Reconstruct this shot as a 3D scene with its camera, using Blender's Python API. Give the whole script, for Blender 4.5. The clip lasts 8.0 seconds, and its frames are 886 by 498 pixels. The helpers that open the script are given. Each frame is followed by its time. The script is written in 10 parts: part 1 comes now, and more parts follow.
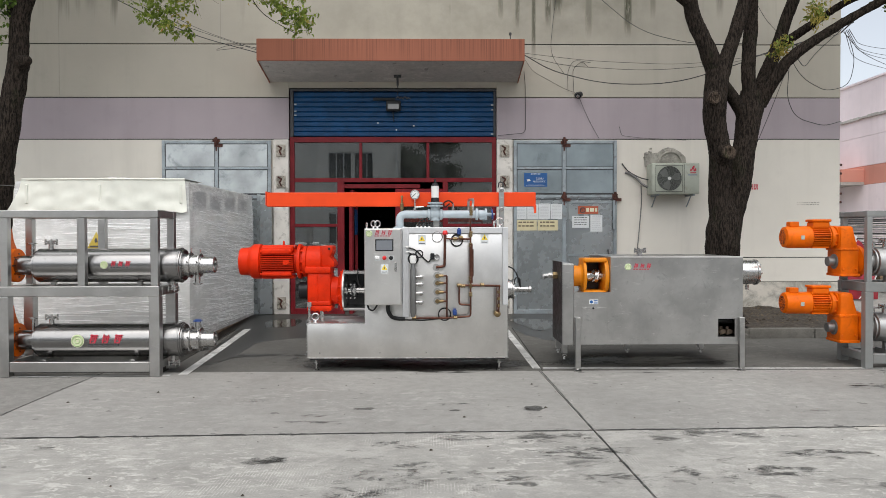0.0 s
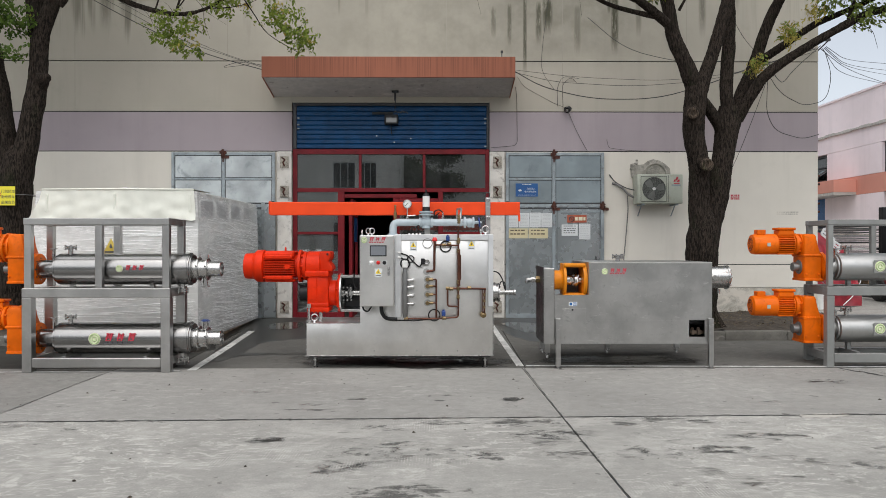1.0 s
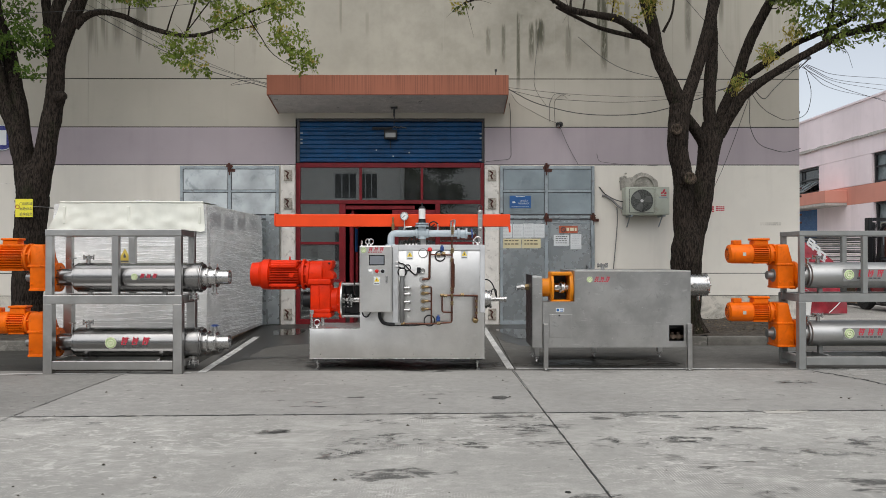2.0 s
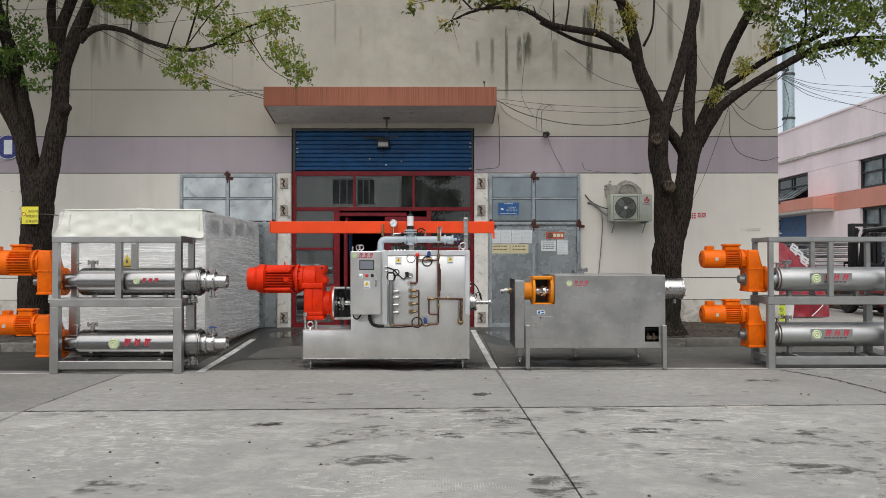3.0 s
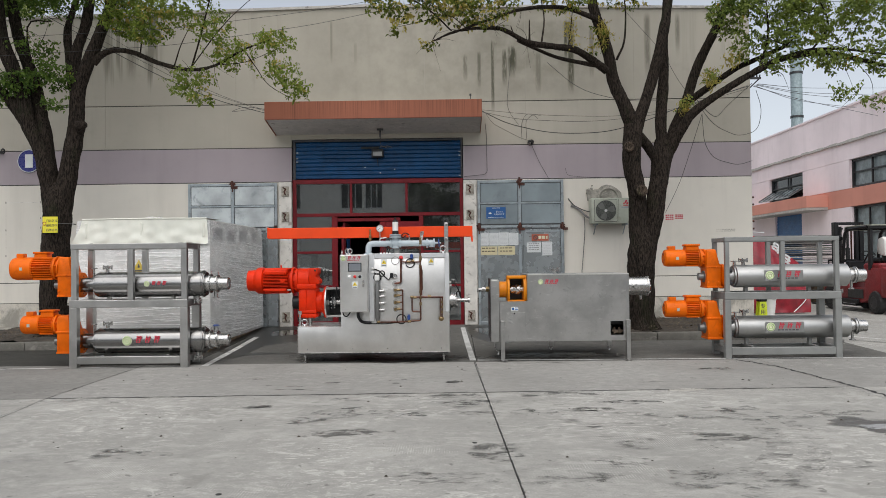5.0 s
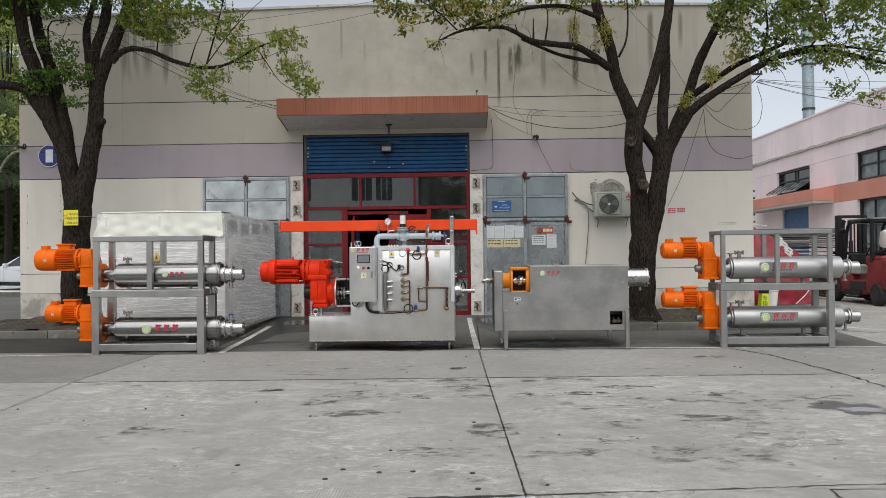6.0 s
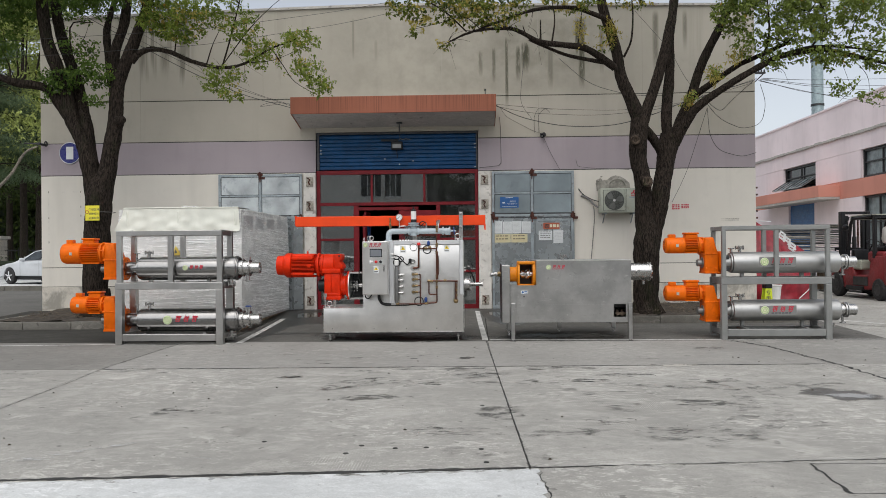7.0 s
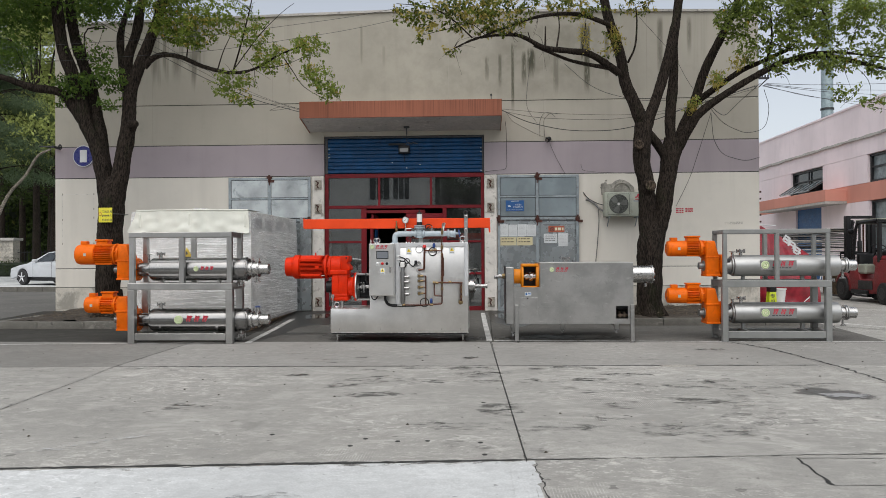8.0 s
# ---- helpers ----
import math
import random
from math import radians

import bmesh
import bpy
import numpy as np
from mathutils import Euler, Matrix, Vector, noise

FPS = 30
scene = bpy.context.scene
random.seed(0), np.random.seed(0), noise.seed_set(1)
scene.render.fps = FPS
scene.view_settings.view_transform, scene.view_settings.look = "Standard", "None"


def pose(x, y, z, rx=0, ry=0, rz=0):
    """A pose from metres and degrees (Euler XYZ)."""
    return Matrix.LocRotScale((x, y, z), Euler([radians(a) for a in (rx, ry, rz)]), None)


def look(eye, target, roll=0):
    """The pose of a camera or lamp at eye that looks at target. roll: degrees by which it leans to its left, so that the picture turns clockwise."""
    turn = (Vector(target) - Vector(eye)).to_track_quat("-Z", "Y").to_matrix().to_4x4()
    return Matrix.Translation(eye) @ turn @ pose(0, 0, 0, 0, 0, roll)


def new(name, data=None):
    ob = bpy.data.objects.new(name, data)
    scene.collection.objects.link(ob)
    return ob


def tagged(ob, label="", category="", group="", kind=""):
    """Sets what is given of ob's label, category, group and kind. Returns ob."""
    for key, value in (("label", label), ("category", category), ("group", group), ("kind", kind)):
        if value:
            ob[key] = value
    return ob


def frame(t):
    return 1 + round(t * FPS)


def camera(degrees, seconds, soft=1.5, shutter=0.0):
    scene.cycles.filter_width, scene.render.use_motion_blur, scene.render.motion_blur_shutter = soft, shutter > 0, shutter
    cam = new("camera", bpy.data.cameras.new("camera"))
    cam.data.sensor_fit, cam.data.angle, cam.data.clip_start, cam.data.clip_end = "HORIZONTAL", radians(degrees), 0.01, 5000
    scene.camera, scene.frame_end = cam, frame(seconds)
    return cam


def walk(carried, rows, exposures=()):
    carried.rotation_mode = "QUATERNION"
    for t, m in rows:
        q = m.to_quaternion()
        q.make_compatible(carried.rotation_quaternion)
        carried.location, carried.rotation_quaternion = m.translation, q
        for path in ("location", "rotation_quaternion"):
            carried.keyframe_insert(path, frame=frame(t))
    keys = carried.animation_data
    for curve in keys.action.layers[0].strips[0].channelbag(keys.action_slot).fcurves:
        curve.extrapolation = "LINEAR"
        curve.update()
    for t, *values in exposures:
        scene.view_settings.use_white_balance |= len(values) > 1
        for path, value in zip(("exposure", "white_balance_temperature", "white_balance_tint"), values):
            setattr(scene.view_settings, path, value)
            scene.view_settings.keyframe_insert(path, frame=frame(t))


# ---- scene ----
cam = camera(61.0, 8.0, 0.45)
PATH = [
    (0, (0.021, 0.161, 1.463), (0.049, 2.16, 1.43), -0.1),
    (0.5, (0.155, -0.157, 1.449), (0.179, 1.843, 1.426), -0.1),
    (1, (0.192, -0.474, 1.433), (0.206, 1.526, 1.424), 0.0),
    (1.5, (0.229, -0.771, 1.434), (0.239, 1.229, 1.439), 0.0),
    (3, (0.432, -1.543, 1.434), (0.444, 0.457, 1.464), -0.05),
    (3.5, (0.568, -1.757, 1.441), (0.576, 0.243, 1.474), -0.2),
    (4, (0.667, -1.997, 1.436), (0.666, 0.002, 1.472), -0.4),
    (4.5, (0.801, -2.236, 1.433), (0.789, -0.236, 1.471), -0.6),
    (6, (0.976, -2.884, 1.423), (0.922, -0.885, 1.438), -0.6),
    (6.5, (1.002, -3.075, 1.422), (0.937, -1.076, 1.427), -0.6),
    (7, (0.962, -3.292, 1.403), (0.887, -1.293, 1.407), -0.5),
    (7.5, (0.967, -3.434, 1.407), (0.881, -1.436, 1.417), -0.4),
    (8, (1.025, -3.507, 1.385), (0.927, -1.509, 1.398), -0.3),
]
EXPOSURES = [(0, 0.66), (0.5, 0.60), (1.5, 0.52), (4.5, 0.46), (8, 0.42)]
walk(cam, [(t, look(eye, target, roll)) for t, eye, target, roll in PATH], EXPOSURES)

# ---- light: an overcast sky and a very soft sun ----
SUN_UP, SUN_ROUND = 60, 184
world = bpy.data.worlds.new("overcast_sky")
scene.world = world
world.use_nodes = True
wn = world.node_tree.nodes
sky = wn.new("ShaderNodeTexSky")
sky.sky_type, sky.sun_disc = "NISHITA", False
sky.sun_elevation, sky.sun_rotation = radians(SUN_UP), radians(SUN_ROUND)
sky.dust_density, sky.air_density = 2.0, 1.0
veil = wn.new("ShaderNodeHueSaturation")
veil.inputs["Saturation"].default_value, veil.inputs["Value"].default_value = 0.36, 1.0
world.node_tree.links.new(sky.outputs[0], veil.inputs["Color"])
world.node_tree.links.new(veil.outputs[0], wn["Background"].inputs[0])
wn["Background"].inputs[1].default_value = 0.12
sun = new("sun", bpy.data.lights.new("sun", "SUN"))
sun.data.energy, sun.data.angle, sun.data.color = 1.5, radians(90), (1.0, 0.97, 0.92)
sun.matrix_world = look((0, 0, 0), (-math.sin(radians(SUN_ROUND)) * math.cos(radians(SUN_UP)), -math.cos(radians(SUN_ROUND)) * math.cos(radians(SUN_UP)), -math.sin(radians(SUN_UP))))


# ---- materials ----
def shader(name):
    m = bpy.data.materials.new(name)
    m.use_nodes = True
    return m, m.node_tree, m.node_tree.nodes["Principled BSDF"]


def coords(nt, world_space=False, scale=(1, 1, 1)):
    src = nt.nodes.new("ShaderNodeNewGeometry").outputs["Position"] if world_space else nt.nodes.new("ShaderNodeTexCoord").outputs["Object"]
    mp = nt.nodes.new("ShaderNodeMapping")
    mp.inputs["Scale"].default_value = scale
    nt.links.new(src, mp.inputs["Vector"])
    return mp.outputs[0]


def feed(nt, socket, value):
    if hasattr(value, "is_linked"):
        nt.links.new(value, socket)
    else:
        socket.default_value = value


def noise_tex(nt, vec, scale, detail=4.0, rough=0.55, distort=0.0):
    n = nt.nodes.new("ShaderNodeTexNoise")
    n.inputs["Scale"].default_value, n.inputs["Detail"].default_value = scale, detail
    n.inputs["Roughness"].default_value, n.inputs["Distortion"].default_value = rough, distort
    nt.links.new(vec, n.inputs["Vector"])
    return n.outputs["Fac"]


def remap(nt, fac, lo, hi, a=0.0, b=1.0):
    r = nt.nodes.new("ShaderNodeMapRange")
    r.interpolation_type = "SMOOTHSTEP"
    nt.links.new(fac, r.inputs["Value"])
    r.inputs["From Min"].default_value, r.inputs["From Max"].default_value = lo, hi
    r.inputs["To Min"].default_value, r.inputs["To Max"].default_value = a, b
    return r.outputs["Result"]


def calc(nt, op, a, b=0.0):
    c = nt.nodes.new("ShaderNodeMath")
    c.operation = op
    feed(nt, c.inputs[0], a)
    feed(nt, c.inputs[1], b)
    return c.outputs[0]


def blend(nt, fac, a, b, kind="MIX"):
    x = nt.nodes.new("ShaderNodeMix")
    x.data_type, x.blend_type = "RGBA", kind
    feed(nt, x.inputs[0], fac)
    feed(nt, x.inputs[6], a if hasattr(a, "is_linked") else (*a, 1))
    feed(nt, x.inputs[7], b if hasattr(b, "is_linked") else (*b, 1))
    return x.outputs[2]


def relief(nt, bsdf, height, strength, distance=0.01):
    b = nt.nodes.new("ShaderNodeBump")
    b.inputs["Strength"].default_value, b.inputs["Distance"].default_value = strength, distance
    nt.links.new(height, b.inputs["Height"])
    nt.links.new(b.outputs[0], bsdf.inputs["Normal"])


def axis_of(nt, vec, axis):
    s = nt.nodes.new("ShaderNodeSeparateXYZ")
    nt.links.new(vec, s.inputs[0])
    return s.outputs[axis]


def tone(c, k):
    return tuple(min(1.0, v * k) for v in c)


def paint(name, color, rough=0.45, metal=0.0, var=0.12, scale=4.0, dirt=None, dirt_amount=0.35, bump=0.05, grain=60.0, stretch=(1, 1, 1), world_space=False, spec=0.5):
    """A coat with soft variation, patches of dirt and a fine relief."""
    m, nt, b = shader(name)
    v = coords(nt, world_space, stretch)
    big, fine = noise_tex(nt, v, scale, 5), noise_tex(nt, v, grain, 3)
    col = blend(nt, remap(nt, big, 0.3, 0.7), tone(color, 1 - var), tone(color, 1 + var))
    if dirt:
        spots = noise_tex(nt, v, scale * 2.3, 8, 0.65, 0.6)
        col = blend(nt, calc(nt, "MULTIPLY", remap(nt, spots, 0.52, 0.72), dirt_amount), col, dirt)
    nt.links.new(col, b.inputs["Base Color"])
    b.inputs["Metallic"].default_value, b.inputs["Specular IOR Level"].default_value = metal, spec
    nt.links.new(remap(nt, noise_tex(nt, v, scale * 5, 4), 0.3, 0.7, rough * 0.8, min(1, rough * 1.2)), b.inputs["Roughness"])
    relief(nt, b, fine, bump, 0.004)
    return m


def steel(name, color, rough, brush=(1, 1, 1), smear=0.25, var=0.15):
    """Stainless steel: brushed streaks, hand marks and cloudy patches."""
    m, nt, b = shader(name)
    v, s = coords(nt), coords(nt, False, brush)
    cloud, streak = noise_tex(nt, v, 2.2, 6, 0.6), noise_tex(nt, s, 30, 4)
    marks = noise_tex(nt, v, 9, 6, 0.7, 0.8)
    col = blend(nt, remap(nt, cloud, 0.3, 0.7), tone(color, 1 - var), tone(color, 1 + var))
    col = blend(nt, remap(nt, marks, 0.55, 0.8, 0, smear), col, tone(color, 0.55))
    scuff = noise_tex(nt, coords(nt, False, (1.2, 1.2, 3.5)), 3.2, 8, 0.75, 0.6)
    col = blend(nt, remap(nt, scuff, 0.58, 0.68, 0, smear * 1.2), col, tone(color, 1.45))
    nt.links.new(col, b.inputs["Base Color"])
    b.inputs["Metallic"].default_value = 1.0
    r = calc(nt, "ADD", remap(nt, streak, 0.2, 0.8, rough * (0.85 if rough > 0.31 else 0.96), rough * (1.1 if rough > 0.31 else 1.03)), remap(nt, marks, 0.5, 0.75, 0, 0.14 if rough > 0.3 else 0.03))
    nt.links.new(r, b.inputs["Roughness"])
    if rough > 0.31:
        relief(nt, b, streak, 0.06, 0.002)
    return m


def concrete(name, color, wet=False, coarse=1.0, patchy=0.6, ribs=0.0):
    """Worn concrete: cloudy tone, pale scuffs, dark oil stains, pores."""
    m, nt, b = shader(name)
    v = coords(nt, True)
    vs = coords(nt, True, (0.75, 1.1, 1))
    cloud = noise_tex(nt, v, 0.45, 6, 0.6)
    scuff = noise_tex(nt, vs, 2.3, 9, 0.72, 0.4)
    stain = noise_tex(nt, vs, 1.1, 8, 0.66, 0.9)
    grain = noise_tex(nt, v, 70, 4, 0.7)
    pits = noise_tex(nt, v, 22, 3, 0.6)
    streaks = noise_tex(nt, coords(nt, True, (1.0, 1.7, 1)), 3.4, 10, 0.78, 0.6)
    fine = noise_tex(nt, v, 9, 8, 0.72)
    col = blend(nt, remap(nt, cloud, 0.3, 0.7), tone(color, 0.84), tone(color, 1.12))
    rnd = nt.nodes.new("ShaderNodeObjectInfo").outputs["Random"]
    col = blend(nt, remap(nt, rnd, 0, 1, 0.0, 0.2), col, tone(color, 0.78))
    col = blend(nt, remap(nt, fine, 0.42, 0.62, 0, 0.4), col, tone(color, 0.66))
    col = blend(nt, remap(nt, scuff, 0.50, 0.60, 0, patchy * 0.5), col, tone(color, 1.45))
    zone = remap(nt, noise_tex(nt, v, 0.55, 3, 0.5), 0.42, 0.62, 0.15, 1.0)
    col = blend(nt, calc(nt, "MULTIPLY", remap(nt, streaks, 0.54, 0.60, 0, patchy * 1.1), zone), col, tone(color, 1.65))
    col = blend(nt, remap(nt, stain, 0.58, 0.68, 0, patchy * 0.6), col, tone(color, 0.5))
    flake = noise_tex(nt, coords(nt, True, (0.8, 1.5, 1)), 8.5, 10, 0.8, 0.7)
    col = blend(nt, calc(nt, "MULTIPLY", remap(nt, flake, 0.56, 0.595, 0, patchy * 1.1), zone), col, tone(color, 1.75))
    col = blend(nt, remap(nt, flake, 0.40, 0.37, 0, patchy * 0.45), col, tone(color, 0.6))
    chips = noise_tex(nt, coords(nt, True, (0.45, 1.5, 1)), 17, 6, 0.7, 0.4)
    col = blend(nt, calc(nt, "MULTIPLY", remap(nt, chips, 0.60, 0.645, 0, patchy * 1.2), zone), col, tone(color, 1.8))
    col = blend(nt, remap(nt, chips, 0.37, 0.33, 0, patchy * 0.7), col, tone(color, 0.5))
    if ribs:
        wave = nt.nodes.new("ShaderNodeTexWave")
        wave.bands_direction = "X"
        wave.inputs["Scale"].default_value, wave.inputs["Distortion"].default_value = 16.0, 1.6
        wave.inputs["Detail"].default_value, wave.inputs["Detail Scale"].default_value = 3.0, 0.4
        nt.links.new(coords(nt, True, (1.0, 0.22, 1)), wave.inputs["Vector"])
        where = remap(nt, noise_tex(nt, coords(nt, True, (0.8, 1.0, 1)), 0.85, 4, 0.6, 0.3), 0.52, 0.62, 0.0, ribs)
        broken = remap(nt, noise_tex(nt, v, 12, 5, 0.7), 0.42, 0.58)
        col = blend(nt, calc(nt, "MULTIPLY", calc(nt, "MULTIPLY", remap(nt, wave.outputs["Fac"], 0.62, 0.95), where), broken), col, tone(color, 1.75))
    spots = noise_tex(nt, v, 6.5, 3, 0.5)
    col = blend(nt, remap(nt, spots, 0.685, 0.71, 0, 0.6), col, tone(color, 0.25))
    col = blend(nt, remap(nt, grain, 0.35, 0.75, 0.3, 0), col, tone(color, 0.45))
    col = blend(nt, remap(nt, pits, 0.66, 0.74, 0, 0.6), col, tone(color, 0.35))
    rough = remap(nt, scuff, 0.3, 0.7, 0.72, 0.92)
    if wet:
        damp = noise_tex(nt, vs, 0.75, 5, 0.55, 0.4)
        soak = remap(nt, damp, 0.5, 0.56)
        col = blend(nt, calc(nt, "MULTIPLY", soak, 0.6), col, tone(color, 0.28))
        pool = remap(nt, damp, 0.6, 0.66)
        rough = calc(nt, "SUBTRACT", rough, calc(nt, "ADD", calc(nt, "MULTIPLY", soak, 0.12), calc(nt, "MULTIPLY", pool, 0.4)))
    nt.links.new(col, b.inputs["Base Color"])
    feed(nt, b.inputs["Roughness"], rough)
    b.inputs["Specular IOR Level"].default_value = 0.22 if wet else 0.18
    relief(nt, b, calc(nt, "ADD", grain, calc(nt, "MULTIPLY", scuff, 1.5)), 0.35 * coarse, 0.006)
    return m


def stucco(name, color, streak_color=None, streak=0.0, top=6.8, reach=1.8, grime=None, runs_at=(), drips=(), run_scale=2.6):
    """Painted render: uneven coat, and rain streaks that hang from the coping."""
    m, nt, b = shader(name)
    v = coords(nt, True)
    big, mid, fine = noise_tex(nt, v, 0.5, 5), noise_tex(nt, v, 3.0, 7, 0.65), noise_tex(nt, v, 90, 3)
    col = blend(nt, remap(nt, big, 0.3, 0.7), tone(color, 0.93), tone(color, 1.05))
    col = blend(nt, remap(nt, mid, 0.55, 0.78, 0, 0.3), col, tone(color, 0.8))
    soft = noise_tex(nt, coords(nt, True, (1.3, 1, 0.12)), 2.0, 6, 0.6)
    col = blend(nt, remap(nt, soft, 0.5, 0.75, 0, 0.28), col, tone(color, 0.72))
    if streak:
        runs = noise_tex(nt, coords(nt, True, (run_scale, 1, 0.05)), 1.5, 5, 0.7)
        low = noise_tex(nt, coords(nt, True, (3.5, 1, 0.0)), 1.3, 3)
        z, xx = axis_of(nt, v, 2), axis_of(nt, v, 0)
        drip = remap(nt, noise_tex(nt, coords(nt, True, (0.55, 1, 0.02)), 1.0, 2, 0.5), 0.45, 0.6, 0.0, 0.14)
        for xa, xb, power in runs_at:
            drip = calc(nt, "MAXIMUM", drip, calc(nt, "MULTIPLY", calc(nt, "MINIMUM", remap(nt, xx, xa - 0.15, xa + 0.15), remap(nt, xx, xb - 0.15, xb + 0.15, 1, 0)), power))
        lim = calc(nt, "SUBTRACT", top - 0.1, calc(nt, "MULTIPLY", low, reach * 1.6))
        hang = remap(nt, calc(nt, "SUBTRACT", z, lim), 0.0, 0.5)
        k = calc(nt, "MULTIPLY", calc(nt, "MULTIPLY", remap(nt, runs, 0.46, 0.60), drip), hang)
        ragged = noise_tex(nt, coords(nt, True, (9, 1, 1.2)), 3.0, 6, 0.7)
        for xc, half, hi, lo, power in drips:
            off = calc(nt, "ABSOLUTE", calc(nt, "SUBTRACT", xx, xc))
            band = remap(nt, off, half * 0.5, half * 2.3, 1, 0)
            span_z = calc(nt, "MINIMUM", remap(nt, z, lo - 0.1, lo + 0.5), remap(nt, z, hi - 0.15, hi + 0.1, 1, 0))
            one = calc(nt, "MULTIPLY", calc(nt, "MULTIPLY", band, span_z), remap(nt, ragged, 0.28, 0.52, 0.30, power) if half < 0.4 else remap(nt, mid, 0.3, 0.65, power * 0.6, power))
            k = calc(nt, "MAXIMUM", k, one)
        col = blend(nt, calc(nt, "MULTIPLY", k, streak), col, streak_color)
    if grime:
        patch = noise_tex(nt, v, 2.2, 8, 0.7, 0.5)
        col = blend(nt, remap(nt, patch, 0.42, 0.62, 0, 0.75), col, grime)
    nt.links.new(col, b.inputs["Base Color"])
    b.inputs["Roughness"].default_value = 0.85
    relief(nt, b, calc(nt, "ADD", fine, mid), 0.12, 0.004)
    return m


def clear_glass(name, tint=(0.70, 0.78, 0.78), rough=0.0, ior=2.3):
    m, nt, b = shader(name)
    b.inputs["Base Color"].default_value = (*tint, 1)
    b.inputs["Transmission Weight"].default_value = 1.0
    b.inputs["IOR"].default_value = ior
    nt.links.new(remap(nt, noise_tex(nt, coords(nt), 3, 4), 0.4, 0.8, rough, rough + 0.02), b.inputs["Roughness"])
    dust, film = nt.nodes.new("ShaderNodeBsdfDiffuse"), nt.nodes.new("ShaderNodeMixShader")
    dust.inputs["Color"].default_value = (0.62, 0.63, 0.62, 1)
    nt.links.new(remap(nt, noise_tex(nt, coords(nt, False, (2, 2, 0.8)), 2.5, 6, 0.65), 0.35, 0.75, 0.012, 0.04), film.inputs[0])
    nt.links.new(b.outputs[0], film.inputs[1])
    nt.links.new(dust.outputs[0], film.inputs[2])
    nt.links.new(film.outputs[0], nt.nodes["Material Output"].inputs["Surface"])
    return m


def leaf_material(name, dark, light, warm):
    m, nt, b = shader(name)
    isl = nt.nodes.new("ShaderNodeNewGeometry").outputs["Random Per Island"]
    big = noise_tex(nt, coords(nt, True), 0.8, 3)
    col = blend(nt, remap(nt, isl, 0.0, 1.0), dark, light)
    col = blend(nt, remap(nt, big, 0.35, 0.65, 0, 0.6), col, light)
    col = blend(nt, remap(nt, isl, 0.988, 0.992), col, warm)
    nt.links.new(col, b.inputs["Base Color"])
    b.inputs["Roughness"].default_value, b.inputs["Specular IOR Level"].default_value = 0.5, 0.15
    glow = nt.nodes.new("ShaderNodeBsdfTranslucent")
    nt.links.new(blend(nt, 0.5, col, light), glow.inputs["Color"])
    both = nt.nodes.new("ShaderNodeMixShader")
    both.inputs[0].default_value = 0.35
    nt.links.new(b.outputs[0], both.inputs[1])
    nt.links.new(glow.outputs[0], both.inputs[2])
    nt.links.new(both.outputs[0], nt.nodes["Material Output"].inputs["Surface"])
    return m


def bark_material(name, color):
    m, nt, b = shader(name)
    v = coords(nt, True, (1, 1, 0.20))
    ridge = noise_tex(nt, v, 52, 7, 0.68, 0.35)
    fine = noise_tex(nt, coords(nt, True, (1, 1, 0.45)), 95, 4, 0.6)
    big = noise_tex(nt, coords(nt, True), 2.5, 5)
    col = blend(nt, remap(nt, ridge, 0.40, 0.60), tone(color, 0.16), tone(color, 1.75))
    col = blend(nt, remap(nt, fine, 0.35, 0.65, 0.45, 0), col, tone(color, 0.45))
    col = blend(nt, remap(nt, big, 0.46, 0.70, 0, 0.45), col, tone(color, 0.6))
    moss = remap(nt, noise_tex(nt, coords(nt, True, (1, 1, 0.5)), 3.4, 6, 0.65), 0.54, 0.68, 0, 0.35)
    col = blend(nt, moss, col, (color[0] * 0.75, color[1] * 1.25, color[2] * 0.7))
    nt.links.new(col, b.inputs["Base Color"])
    b.inputs["Roughness"].default_value, b.inputs["Specular IOR Level"].default_value = 0.9, 0.15
    relief(nt, b, ridge, 1.0, 0.03)
    return m


